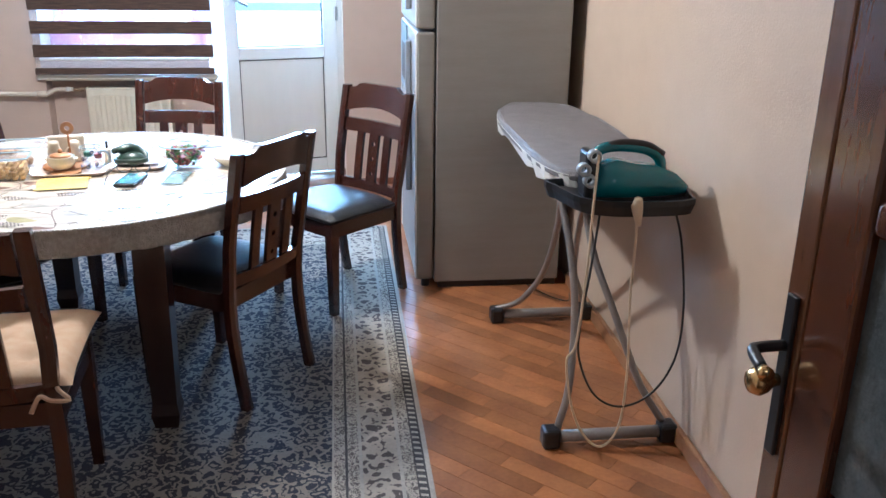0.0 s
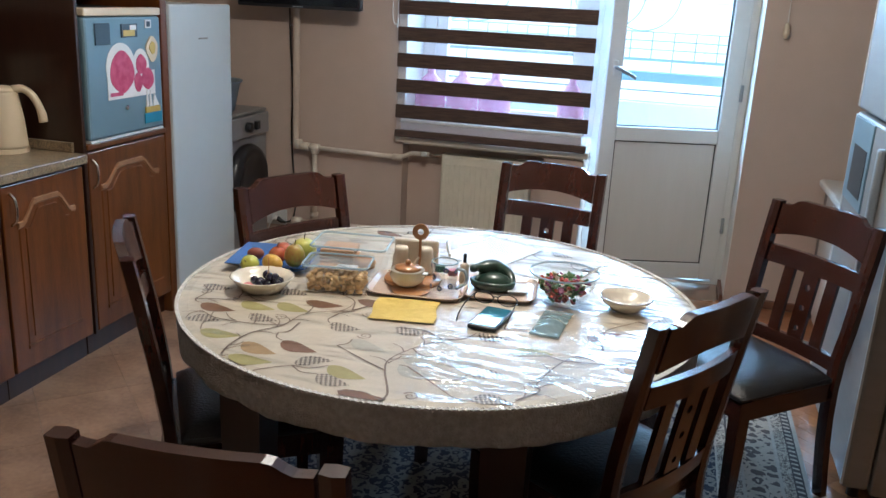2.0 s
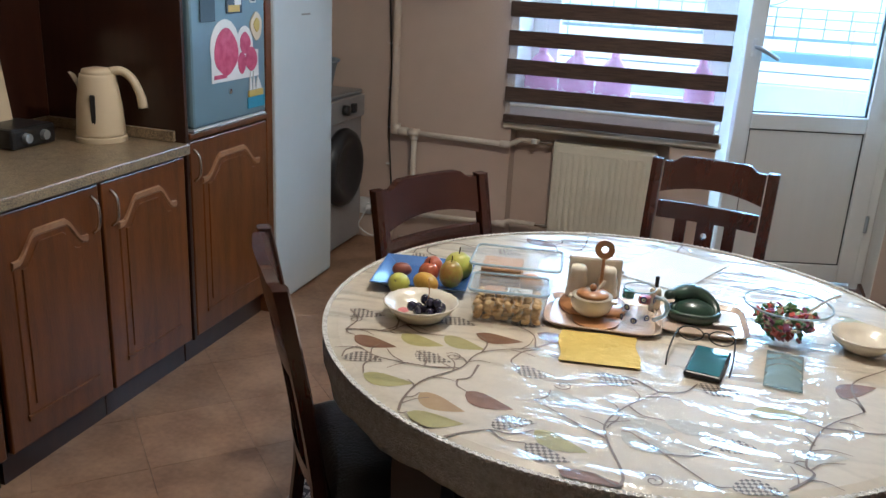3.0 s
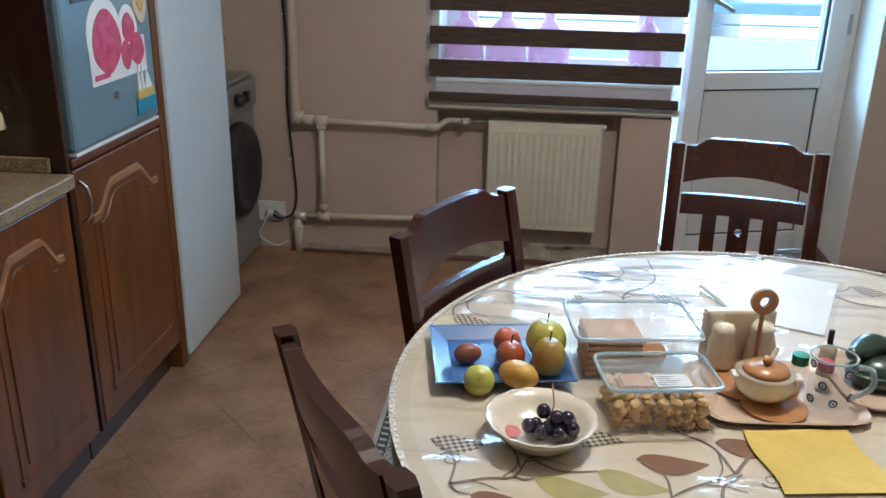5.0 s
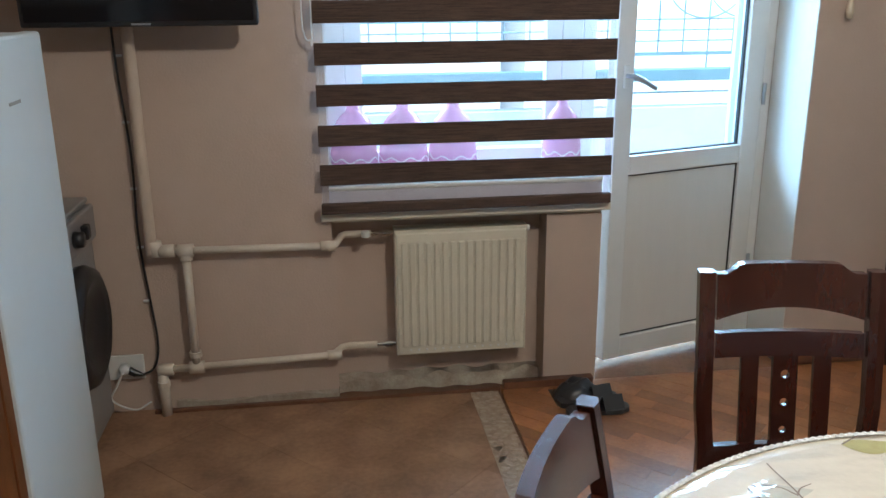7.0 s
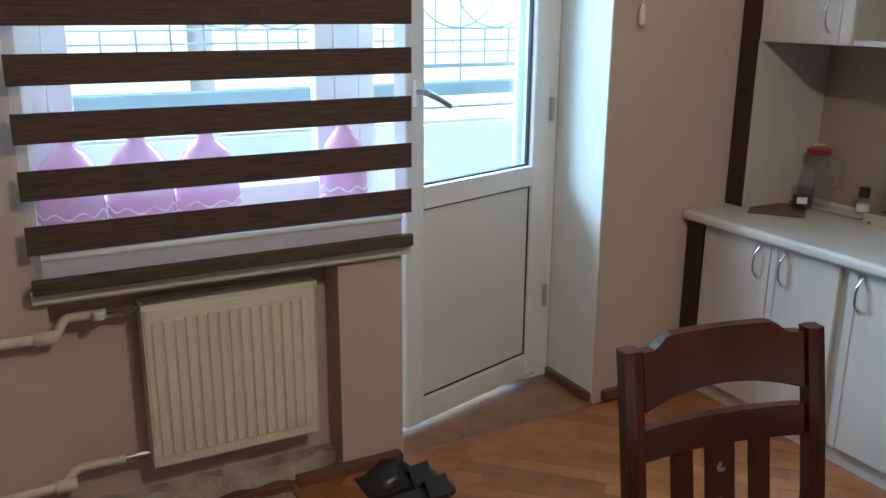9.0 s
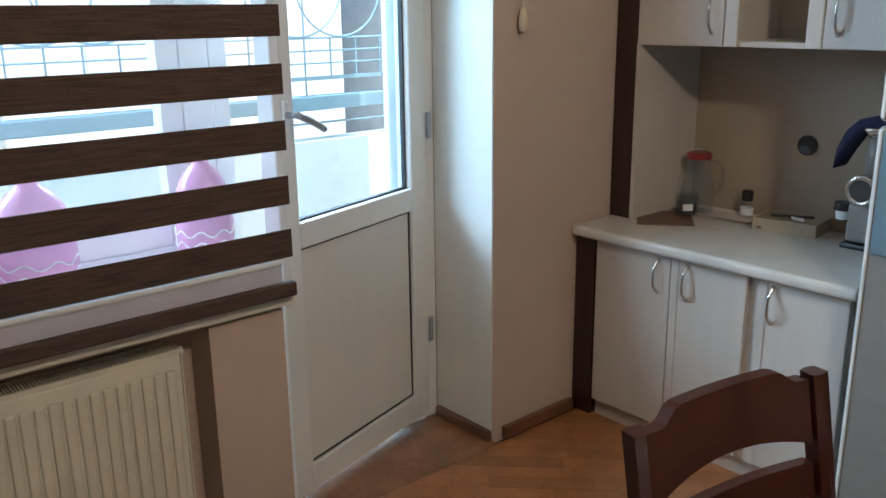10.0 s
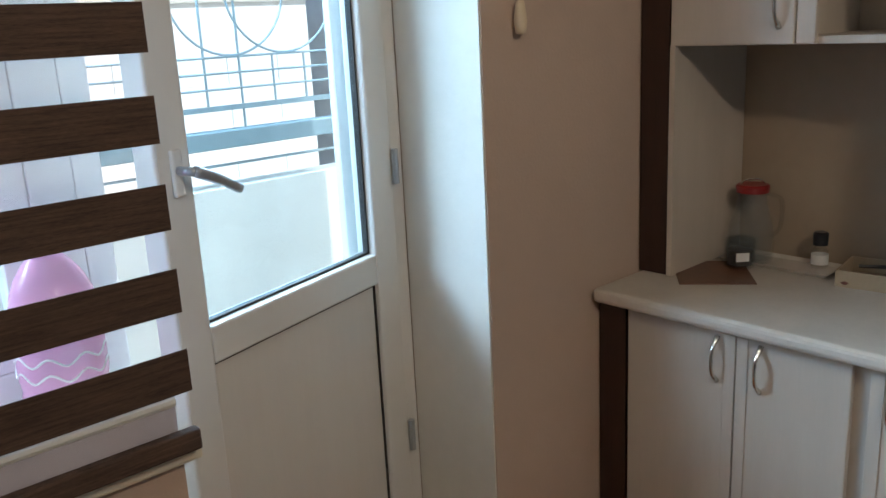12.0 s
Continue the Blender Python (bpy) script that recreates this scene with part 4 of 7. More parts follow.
def chair_master():
    c = thing("dining_chair", None, "dark-stained wooden dining chair with a black leather seat", "chair", "chairs round the table")
    hw = 0.195
    lean = lambda z: -0.21 - 0.085 * max(0.0, (z - 0.42) / 0.52) ** 1.25 - 0.045 * max(0.0, (0.35 - z) / 0.35) ** 1.5
    bowy = lambda x: -0.022 * (1 - (x / 0.2) ** 2)
    for s in (-1, 1):
        part("leg", strip([[(s * 0.195 + a * w, 0.185 + b * w, z) for a, b in ((-1, -1), (1, -1), (1, 1), (-1, 1))] for z, w in ((0.001, 0.016), (0.37, 0.022), (0.43, 0.022))]), M_CHAIR, c)
        part("back_post", strip([[(s * (hw + 0.008 * (z > 0.5)) + a, lean(z) + b, z) for a, b in ((-0.019, -0.014), (0.0, -0.018), (0.019, -0.014), (0.019, 0.014), (0, 0.018), (-0.019, 0.014))] for z in (0.001, 0.1, 0.2, 0.3, 0.4, 0.5, 0.6, 0.7, 0.8, 0.88, 0.932)]), M_CHAIR, c)
    part("seat_frame", strip([[(a * 0.205, b, z) for a, b in ((-1, -0.2), (1, -0.2), (1.04, 0.2), (-1.04, 0.2))] for z in (0.365, 0.43)]), M_CHAIR, c)
    sb = bmesh.new()

    def pad(u, v):
        x, y = (u - 0.5) * 2, (v - 0.5) * 2
        e = (1 - abs(x) ** 5) * (1 - abs(y) ** 5)
        return (x * (0.212 + 0.012 * v), y * 0.20 + 0.012, 0.445 + 0.04 * e ** 0.5)
    sheet(pad, 18, 18, 0, sb)
    box((-0.216, -0.185, 0.431), (0.218, 0.213, 0.449), 0.006, sb)
    part("seat", sb, M_LEATHER, c, "black leather seat pad", True)

    def rail(zt, zb, th, n=26, half=0.178):
        cols = []
        for i in range(n + 1):
            x = -half + 2 * half * i / n
            t, b = zt(x / half), zb(x / half)
            y0 = bowy(x)
            cols.append([(x, lean(b) + y0 - th, b), (x, lean(b) + y0 + th, b), (x, lean(t) + y0 + th, t), (x, lean(t) + y0 - th, t)])
        return strip(cols)
    step = lambda u: min(max((0.86 - abs(u)) / 0.22, 0), 1)
    part("top_rail", rail(lambda u: 0.925 + 0.022 * step(u) ** 2 * (3 - 2 * step(u)), lambda u: 0.815 + 0.026 * (1 - u * u), 0.012), M_CHAIR, c, "shaped curved top rail")
    part("lower_rail", rail(lambda u: 0.782, lambda u: 0.722, 0.010), M_CHAIR, c)
    part("seat_rail", rail(lambda u: 0.50, lambda u: 0.455, 0.010), M_CHAIR, c)
    for x, h in ((-0.088, 0.021), (0.088, 0.021)):
        part("slat", strip([[(x + a * h, lean(z) + bowy(x) + b, z) for a, b in ((-1, -0.007), (1, -0.007), (1, 0.007), (-1, 0.007))] for z in (0.501, 0.56, 0.62, 0.68, 0.721)]), M_CHAIR, c)
    # middle slat with three round holes
    bm = bmesh.new()
    hx, zs = 0.030, [(0.535, 0.009), (0.605, 0.010), (0.675, 0.011)]
    def yz(x, z, side):
        return (x, lean(z) + bowy(0) + side * 0.007, z)
    z0, z1 = 0.501, 0.721
    cuts = [z0, 0.57, 0.64, z1]
    for (zc, r), za, zb in zip(zs, cuts, cuts[1:]):
        n = 16
        ring, rim = [], []
        for i in range(n):
            a = math.tau * i / n
            ca, sa = math.cos(a), math.sin(a)
            ring.append((r * ca, zc + r * sa))
            kx = hx / abs(ca) if abs(ca) > 1e-6 else 9
            kz = ((zb - zc) / sa) if sa > 1e-6 else ((za - zc) / sa if sa < -1e-6 else 9)
            k2 = min(kx, kz)
            rim.append((k2 * ca, zc + k2 * sa))
        # exact corners
        for cx, cz in ((hx, zb), (-hx, zb), (-hx, za), (hx, za)):
            j = min(range(n), key=lambda i: abs(math.atan2(rim[i][1] - zc, rim[i][0]) - math.atan2(cz - zc, cx)))
            rim[j] = (cx, cz)
        V = {}
        for side in (-1, 1):
            V[side] = ([bm.verts.new(yz(x, z, side)) for x, z in ring], [bm.verts.new(yz(x, z, side)) for x, z in rim])
            for i in range(n):
                j = (i + 1) % n
                bm.faces.new((V[side][0][i], V[side][0][j], V[side][1][j], V[side][1][i]))
        for i in range(n):
            j = (i + 1) % n
            bm.faces.new((V[-1][0][i], V[-1][0][j], V[1][0][j], V[1][0][i]))
            if abs(rim[i][0]) > hx - 1e-4 and abs(rim[j][0]) > hx - 1e-4:
                bm.faces.new((V[-1][1][i], V[-1][1][j], V[1][1][j], V[1][1][i]))
    part("slat", bm, M_CHAIR, c, "middle slat with three round holes")
    return c


def seat_at(cx, cy, dx, dy):
    """Pose of a chair whose top rail's middle stands at cx, cy and that faces along dx, dy."""
    a = math.atan2(-dx, dy)
    k = 0.30 / math.hypot(dx, dy)
    return pose(cx + dx * k, cy + dy * k, 0.0085, 0, 0, math.degrees(a))


chair = chair_master()
CHAIRS = [(1.697, 3.374, -0.367, 0.236), (2.091, 4.501, -0.294, -0.264), (1.122, 4.915, -0.07, -0.42), (0.335, 4.12, 0.375, -0.2), (0.250, 3.325, 0.350, 0.235), (0.970, 2.445, -0.04, 0.43)]
for k, row in enumerate(CHAIRS[1:]):
    copy_thing(chair, seat_at(*row) @ Matrix.Diagonal((*([0.98 if k == 1 else 1.0] * 3), 1)))
chair.matrix_basis = seat_at(*CHAIRS[0])
CUSHION_AT = seat_at(*CHAIRS[5])

# ---- brown glazed door to the hall, standing open ----
hd = tagged(new("hall_door"), "dark glossy wooden door with patterned glass, open into the kitchen", "door")
hd.matrix_basis = pose(2.66, 0.83, 0, 0, 0, 4.2)
M_DOORWOOD = mat("door_veneer", (0.10, 0.035, 0.014), 0.18, col2=(0.055, 0.018, 0.008), scale=4, stretch=(4, 4, 0.5), coat=0.7)
# outer stile's lighter brown holds the sheen of the lit wall beside it
M_DOOREDGE = mat("door_stile_sheen", (0.13, 0.058, 0.028), 0.16, col2=(0.10, 0.042, 0.018), scale=5, stretch=(5, 5, 0.6), coat=1.0)
M_OBSCURE = mat("patterned_glass", (0.10, 0.12, 0.13), 0.12, col2=(0.05, 0.065, 0.075), scale=18, bump=0.6, bscale=45)
DL = 0.84
st = part("stile", box((0.0, DL - 0.055, 0.01), (0.04, DL, 2.04), 0.006), M_DOOREDGE, hd, "outer stile whose lighter brown stands for its sheen")
part("stile", box((0.0, DL - 0.16, 0.01), (0.04, DL - 0.056, 2.04), 0.006), M_DOORWOOD, hd)
part("stile", box((0.0, 0.0, 0.01), (0.04, 0.10, 2.04), 0.006), M_DOORWOOD, hd)
part("stile", box((0.002, 0.40, 0.105), (0.038, 0.53, 1.99), 0.006), M_DOORWOOD, hd)
for z0, z1 in ((0.01, 0.15), (0.70, 0.80), (1.21, 1.262), (1.62, 1.67), (1.95, 2.04)):
    for y0, y1 in ((0.101, 0.399), (0.531, DL - 0.161)):
        part("rail", box((0.0, y0, z0), (0.04, y1, z1), 0.012, None, 3), M_DOORWOOD, hd)
for z0, z1 in ((0.801, 1.209), (1.263, 1.619), (1.671, 1.949)):
    for y0, y1 in ((0.101, 0.399), (0.531, DL - 0.161)):
        part("pane", box((0.016, y0, z0), (0.022, y1, z1)), M_OBSCURE, hd, "patterned translucent glass")
for y0, y1 in ((0.101, 0.399), (0.531, DL - 0.161)):
    part("panel", box((0.012, y0, 0.151), (0.028, y1, 0.699), 0.004), M_DOORWOOD, hd)
lk = part("lock_plate", box((-0.008, DL - 0.040, 0.79), (0.0, DL - 0.014, 1.07), 0.003), M_BLACK, hd, "long dark bronze lock plate")
h = bmesh.new()
tube(spline([(-0.008, DL - 0.027, 0.985), (-0.05, DL - 0.027, 0.985), (-0.066, DL - 0.036, 0.984), (-0.078, DL - 0.085, 0.978)], 5), 0.0095, 10, h)
part("lever", h, M_BLACK, lk, "dark bronze lever handle", True)
part("lever_tip", tube([(-0.078, DL - 0.085, 0.978), (-0.080, DL - 0.10, 0.976)], [0.010, 0.013], 10), M_BRASS, lk, "brass lever tip", True)
kn = part("knob", lathe([(0, 0), (0.010, 0.002), (0.012, 0.012), (0.021, 0.026), (0.024, 0.038), (0.018, 0.050), (0, 0.055)], 20, (0, 0, 0)), M_BRASS, lk, "oval brass knob", True)
kn.matrix_basis = pose(-0.008, DL - 0.027, 0.925, 0, -90, 0)
jb = bmesh.new()
box((OX1, YN - 0.13, 0), (OX1 + 0.08, YN + 0.012, OH + 0.06), 0.004, jb)
box((OX0 - 0.08, YN - 0.13, 0), (OX0, YN + 0.012, OH + 0.06), 0.004, jb)
box((OX0, YN - 0.13, OH), (OX1, YN + 0.012, OH + 0.06), 0.004, jb)
setting("door_2", jb, M_DOORWOOD, "dark wooden frame of the hall doorway")

# ---- ironing board, leaning against the east wall ----
IY = 0.09
ib = thing("ironing_board", pose(0, IY, 0), "grey covered ironing board with crossed tube legs by the wall", "ironing board")


def board_edge(n=64):
    """Outline of the board: blunt far end, full width to the near end."""
    out = []
    for i in range(n):
        a = math.tau * i / n
        c, s = math.cos(a), math.sin(a)
        w = 0.215 * (1 - 0.20 * max(0, s) ** 1.5)
        x = 2.775 + w * (abs(c) ** 0.55) * (1 if c > 0 else -1)
        y = 3.60 + 0.64 * (abs(s) ** 0.5) * (1 if s > 0 else -1)
        out.append((x, y))
    return out


edge = board_edge()
bb = bmesh.new()
cols = []
for z, q in ((0.862, 0.965), (0.868, 1.0), (0.885, 1.01), (0.899, 0.99), (0.903, 0.96)):
    cols.append([(2.775 + (x - 2.775) * q, 3.60 + (y - 3.60) * (1 - (1 - q) * 0.4), z + 0.004 * math.sin(y * 23 + x * 11) * (z > 0.87)) for x, y in edge])
strip(cols, bb)
part("board", bb, M_BOARDCLOTH, ib, "grey satin-like board cover")
sk = bmesh.new()
left = [(x, y) for x, y in edge if x < 2.66]
left.sort(key=lambda p: p[1])
strip([[(x - 0.003, y, 0.885), (x + 0.004, y, 0.885), (x + 0.016 + 0.008 * math.sin(y * 60), y, 0.835 + 0.012 * math.sin(y * 35)), (x + 0.009 + 0.008 * math.sin(y * 60), y, 0.835 + 0.012 * math.sin(y * 35))] for x, y in left], sk)
part("lining", sk, M_PAPER, ib, "white padded lining hanging at the edge")
part("rim", tube([(2.775 + (x - 2.775) * 0.93, 3.6 + (y - 3.6) * 0.97, 0.856) for x, y in edge], 0.008, 8, None, True), M_GREYTUBE, ib)
tr = bmesh.new()
tray_out = [(2.575, 2.93), (2.615, 2.80), (2.70, 2.745), (2.84, 2.735), (2.945, 2.75), (2.965, 2.80), (2.965, 3.0), (2.58, 3.02)]
sp = spline(tray_out + [tray_out[0]], 4)[:-1]
cx, cy = 2.78, 2.88
strip([[(cx + (p.x - cx) * q, cy + (p.y - cy) * q, z) for p in sp] for z, q in ((0.818, 0.82), (0.82, 0.95), (0.85, 1.0), (0.868, 1.0), (0.868, 0.96), (0.845, 0.93))], tr)
part("iron_tray", tr, M_BLACK, ib, "dark plastic iron rest")
for nm, pts in (("leg", [(2.60, 2.83, 0.06), (2.635, 2.85, 0.2), (2.66, 2.92, 0.42), (2.65, 2.98, 0.62), (2.625, 3.10, 0.83)]),
                ("leg", [(2.965, 2.83, 0.06), (2.88, 2.86, 0.2), (2.80, 2.93, 0.42), (2.735, 3.02, 0.62), (2.715, 3.12, 0.83)]),
                ("leg", [(2.57, 3.83, 0.06), (2.67, 3.80, 0.11), (2.735, 3.68, 0.28), (2.70, 3.35, 0.6), (2.64, 3.12, 0.82)]),
                ("leg", [(2.975, 3.83, 0.06), (2.93, 3.78, 0.16), (2.87, 3.68, 0.30), (2.80, 3.40, 0.6), (2.76, 3.15, 0.84)])):
    part(nm, tube(spline(pts, 6), 0.0125, 10), M_GREYTUBE, ib, "bent grey steel tube leg", True)
for y in (2.82, 3.83):
    part("foot_bar", tube([(2.57, y, 0.035), (2.98, y, 0.035)], 0.021, 12), M_GREYTUBE, ib, "grey tube foot bar", True)
    for x in (2.545, 2.945):
        part("foot_cap", box((x, y - 0.032, 0.001), (x + 0.06, y + 0.032, 0.07), 0.012), M_BLACK, ib, "black rubber foot cap")
part("cross_brace", tube([(2.65, 3.15, 0.78), (2.76, 3.15, 0.78)], 0.007, 8), M_GREYTUBE, ib)

iron = thing("steam_iron", pose(2.80, 2.87 + IY, 0.848), "teal and black steam iron resting on the board", "iron")
body = bmesh.new()
secs = []
for u, hh, w in ((-0.135, 0.02, 0.03), (-0.12, 0.085, 0.05), (-0.06, 0.105, 0.058), (0.0, 0.092, 0.056), (0.07, 0.085, 0.048), (0.13, 0.06, 0.036), (0.165, 0.03, 0.016), (0.178, 0.018, 0.004)):
    secs.append([(u, -w, 0.012), (u, -w, 0.012 + hh * 0.45), (u, -w * 0.55, 0.012 + hh), (u, w * 0.55, 0.012 + hh), (u, w, 0.012 + hh * 0.45), (u, w, 0.012)])
strip(secs, body)
part("body", body, M_TEAL, iron, "teal plastic body", True)
part("soleplate", strip([[(u, -w, 0.0), (u, w, 0.0), (u, w, 0.011), (u, -w, 0.011)] for u, w in ((-0.13, 0.05), (0.0, 0.06), (0.09, 0.048), (0.16, 0.015), (0.18, 0.003))]), M_BLACK, iron, "dark soleplate")
part("handle", tube(spline([(-0.125, 0, 0.10), (-0.115, 0, 0.145), (-0.06, 0, 0.158), (0.03, 0, 0.148), (0.075, 0, 0.118), (0.085, 0, 0.08)], 5), 0.017, 12), M_TEAL, iron, "looped teal handle", True)
part("grip", tube(spline([(-0.11, -0.002, 0.152), (-0.05, -0.002, 0.168), (0.03, -0.002, 0.160), (0.085, 0, 0.13)], 5), 0.013, 10), M_BLACK, iron, "black soft grip", True)
part("heel", box((-0.165, -0.045, 0.0), (-0.13, 0.045, 0.15), 0.012), M_BLACK, iron, "black upright heel")
for x, z in ((-0.15, 0.145), (-0.18, 0.105), (-0.16, 0.07)):
    part("cord_clip", lathe([(0.012, 0), (0.019, 0.0), (0.020, 0.03), (0.012, 0.03), (0.012, 0)], 20), M_SILVER, iron, "round grey tube end", True).matrix_basis = pose(x, -0.055, z, 90, 0, 0)
wc = thing("cable", pose(0, IY, 0), "white braided iron cord hanging in loops with its plug", "cable")
part("cord", tube(spline([(2.66, 2.79, 1.0), (2.645, 2.76, 0.85), (2.64, 2.765, 0.62), (2.625, 2.77, 0.40), (2.60, 2.775, 0.33), (2.63, 2.775, 0.16), (2.68, 2.77, 0.055), (2.74, 2.77, 0.02), (2.79, 2.77, 0.10), (2.80, 2.77, 0.30), (2.785, 2.765, 0.55), (2.775, 2.735, 0.75), (2.765, 2.725, 0.85)], 8), 0.0042, 8), M_CREAM, wc, smooth=True)
part("plug", tube([(2.775, 2.722, 0.80), (2.768, 2.722, 0.84), (2.765, 2.722, 0.86), (2.763, 2.71, 0.885)], [0.008, 0.015, 0.018, 0.012], 12), M_CREAM, wc, "cream mains plug", True)
bc = thing("iron_hose", pose(0, IY, 0), "black cable looping below the iron rest", "cable")
part("cable", tube(spline([(2.90, 2.77, 0.84), (2.935, 2.77, 0.72), (2.965, 2.77, 0.5), (2.955, 2.77, 0.33), (2.89, 2.77, 0.21), (2.79, 2.77, 0.165), (2.70, 2.775, 0.21), (2.645, 2.785, 0.33), (2.64, 2.79, 0.45), (2.68, 2.85, 0.62), (2.72, 2.92, 0.80)], 8), 0.0038, 8), M_BLACK, bc, smooth=True)
lc = thing("floor_cable", None, "thin black cable on the floor behind the board foot", "cable")
part("cable", tube(spline([(2.80, 4.33, 0.005), (2.86, 4.15, 0.02), (2.93, 4.05, 0.03), (2.98, 4.2, 0.006)], 6), 0.003, 6), M_BLACK, lc)

# cushion on the near chair
cu = thing("chair_cushion", CUSHION_AT, "beige tufted seat cushion tied to the chair", "cushion")


def puff(u, v):
    x, y = (u - 0.5) * 2, (v - 0.5) * 2
    e = max(0.0, (1 - x ** 8) * (1 - y ** 8))
    t = 0.0
    for qx in (-0.5, 0, 0.5):
        for qy in (-0.5, 0, 0.5):
            t += 0.55 * math.exp(-((x - qx) ** 2 + (y - qy) ** 2) / 0.018)
    return (x * 0.235 * (1 + 0.05 * abs(y) ** 3), y * 0.225 * (1 + 0.05 * abs(x) ** 3) + 0.01, 0.488 + 0.042 * e ** 0.6 * (1 - min(t, 0.75)))


cb = bmesh.new()
sheet(puff, 40, 40, 0, cb)
strip([[(sx * 0.232, sy * 0.222 + 0.01, z) for sx, sy in ((-1, -1), (1, -1), (1, 1), (-1, 1))] for z in (0.484, 0.492)], cb)
part("pad", cb, M_CUSHION, cu, smooth=True)
for s in (-1, 1):
    part("tie", tube(spline([(s * 0.19, -0.18, 0.49), (s * 0.215, -0.24, 0.485), (s * 0.24, -0.25, 0.46), (s * 0.20, -0.265, 0.47), (s * 0.17, -0.25, 0.475), (s * 0.15, -0.27, 0.44)], 4), 0.006, 6), M_CUSHION, cu, "beige tie band")

# ---- things on the brown worktop ----
ket = thing("kettle", pose(-0.985, 4.315, 0.885, 0, 0, 22), "cream plastic electric kettle on the stone-look worktop", "kettle")
part("body", lathe([(0, 0.02), (0.082, 0.02), (0.084, 0.03), (0.078, 0.12), (0.068, 0.19), (0.062, 0.225), (0.06, 0.235), (0, 0.245)], 36), M_CREAM, ket, "cream plastic jug", True)
part("base", lathe([(0, 0), (0.088, 0), (0.088, 0.016), (0.084, 0.019), (0, 0.019)], 36), M_CREAM, ket)
part("lid", lathe([(0, 0.236), (0.058, 0.234), (0.05, 0.252), (0.02, 0.258), (0, 0.258)], 28), M_CREAM, ket, smooth=True)
part("spout", strip([[(-0.055 - 0.0 * w, -w, 0.17), (-0.055, w, 0.17), (-0.075 - d, w * 0.6, 0.17 + hh), (-0.075 - d, -w * 0.6, 0.17 + hh)] for w, d, hh in ((0.03, 0.01, 0.06), (0.02, 0.022, 0.068))]), M_CREAM, ket)
part("handle", tube(spline([(0.045, 0, 0.245), (0.085, 0, 0.247), (0.12, 0, 0.22), (0.145, 0, 0.165), (0.152, 0, 0.12)], 6), [0.016] * 6 + [0.015] * 13 + [0.017] * 6, 12), M_CREAM, ket, "curved open handle", True)
part("gauge", box((0.0, -0.081, 0.065), (0.018, -0.071, 0.17), 0.004), M_BLACK, ket, "dark water level window").matrix_basis = pose(-0.008, 0.0, 0, 0, 0, 0)
M_DKGREY = mat("dark_grey_metal", (0.06, 0.055, 0.05), 0.4)
gad = thing("small_appliance", pose(-1.18, 4.12, 0.885), "small black appliance with grey knobs on the worktop", "appliance")
part("body", box((-0.08, -0.11, 0), (0.09, 0.09, 0.07), 0.012), M_BLACK, gad)
for y in (-0.05, 0.03):
    part("knob", lathe([(0, 0), (0.018, 0), (0.016, 0.015), (0, 0.017)], 16), M_SILVER, gad).matrix_basis = pose(0.09, y, 0.035, 0, 90, 0)
bd = thing("cutting_board", pose(-1.23, 4.0, 0.885, 0, -8, 0), "pale board with a hanging ring leaning at the wall", "board")
part("board", box((-0.012, -0.10, 0.0), (0.006, 0.17, 0.33), 0.006), M_CREAM, bd)
part("ring", tube([(0, 0.12 + 0.018 * math.cos(a), 0.348 + 0.018 * math.sin(a)) for a in [math.tau * i / 20 for i in range(20)]], 0.003, 6, None, True), M_CHROME, bd)

# ---- things on the white worktop ----
ZW = 0.7465
jug = thing("glass_jug", pose(2.84, 6.09, ZW + 0.004), "clear glass jug with a red lid", "jug")
part("glass", lathe([(0.0, 0.0), (0.062, 0.0), (0.068, 0.02), (0.066, 0.09), (0.048, 0.16), (0.042, 0.19), (0.048, 0.22), (0.044, 0.22), (0.039, 0.19), (0.045, 0.155), (0.062, 0.09), (0.06, 0.01), (0, 0.008)], 32), M_GLASSWARE, jug, smooth=True)
part("lid", lathe([(0, 0.205), (0.046, 0.205), (0.048, 0.223), (0.043, 0.228), (0, 0.228)], 24), mat("red_plastic", (0.30, 0.02, 0.02), 0.35), jug, "red plastic lid with a metal clasp")
part("handle", tube(spline([(0.045, -0.02, 0.195), (0.09, -0.045, 0.17), (0.09, -0.045, 0.09), (0.062, -0.03, 0.06)], 6), 0.007, 8), M_GLASSWARE, jug, "clear glass handle", True)
cup = thing("glass_jar", pose(2.76, 6.08, ZW + 0.004), "small glass jar with dark contents and pale print", "jar")
part("glass", lathe([(0, 0), (0.042, 0), (0.044, 0.08), (0.04, 0.082), (0.038, 0.006), (0, 0.005)], 28), M_GLASSWARE, cup, smooth=True)
part("contents", lathe([(0, 0.007), (0.034, 0.007), (0.034, 0.05), (0, 0.055)], 20), M_DKGREY, cup)
part("print", box((-0.028, -0.048, 0.025), (0.01, -0.0445, 0.05), 0.001), M_PAPER, cup).matrix_basis = pose(0, 0, 0, 0, 0, -40)
part("clasp", tube(spline([(0.03, -0.03, 0.21), (0.02, -0.02, 0.236), (0.0, 0.0, 0.243), (-0.02, 0.02, 0.236), (-0.03, 0.03, 0.21)], 4), 0.0025, 8), M_CHROME, jug, "bent metal clasp", True)
brd = thing("place_mat", pose(2.665, 6.115, ZW, 0, 0, 38), "brown wooden-look mat lying on the white worktop", "mat")
part("mat", box((-0.12, -0.105, 0.0), (0.11, 0.10, 0.003), 0.001), M_DARKSKIRT, brd)
trw = thing("serving_tray", pose(2.85, 6.0, ZW), "pale oblong tray with small things on it", "tray")
tb2 = bmesh.new()
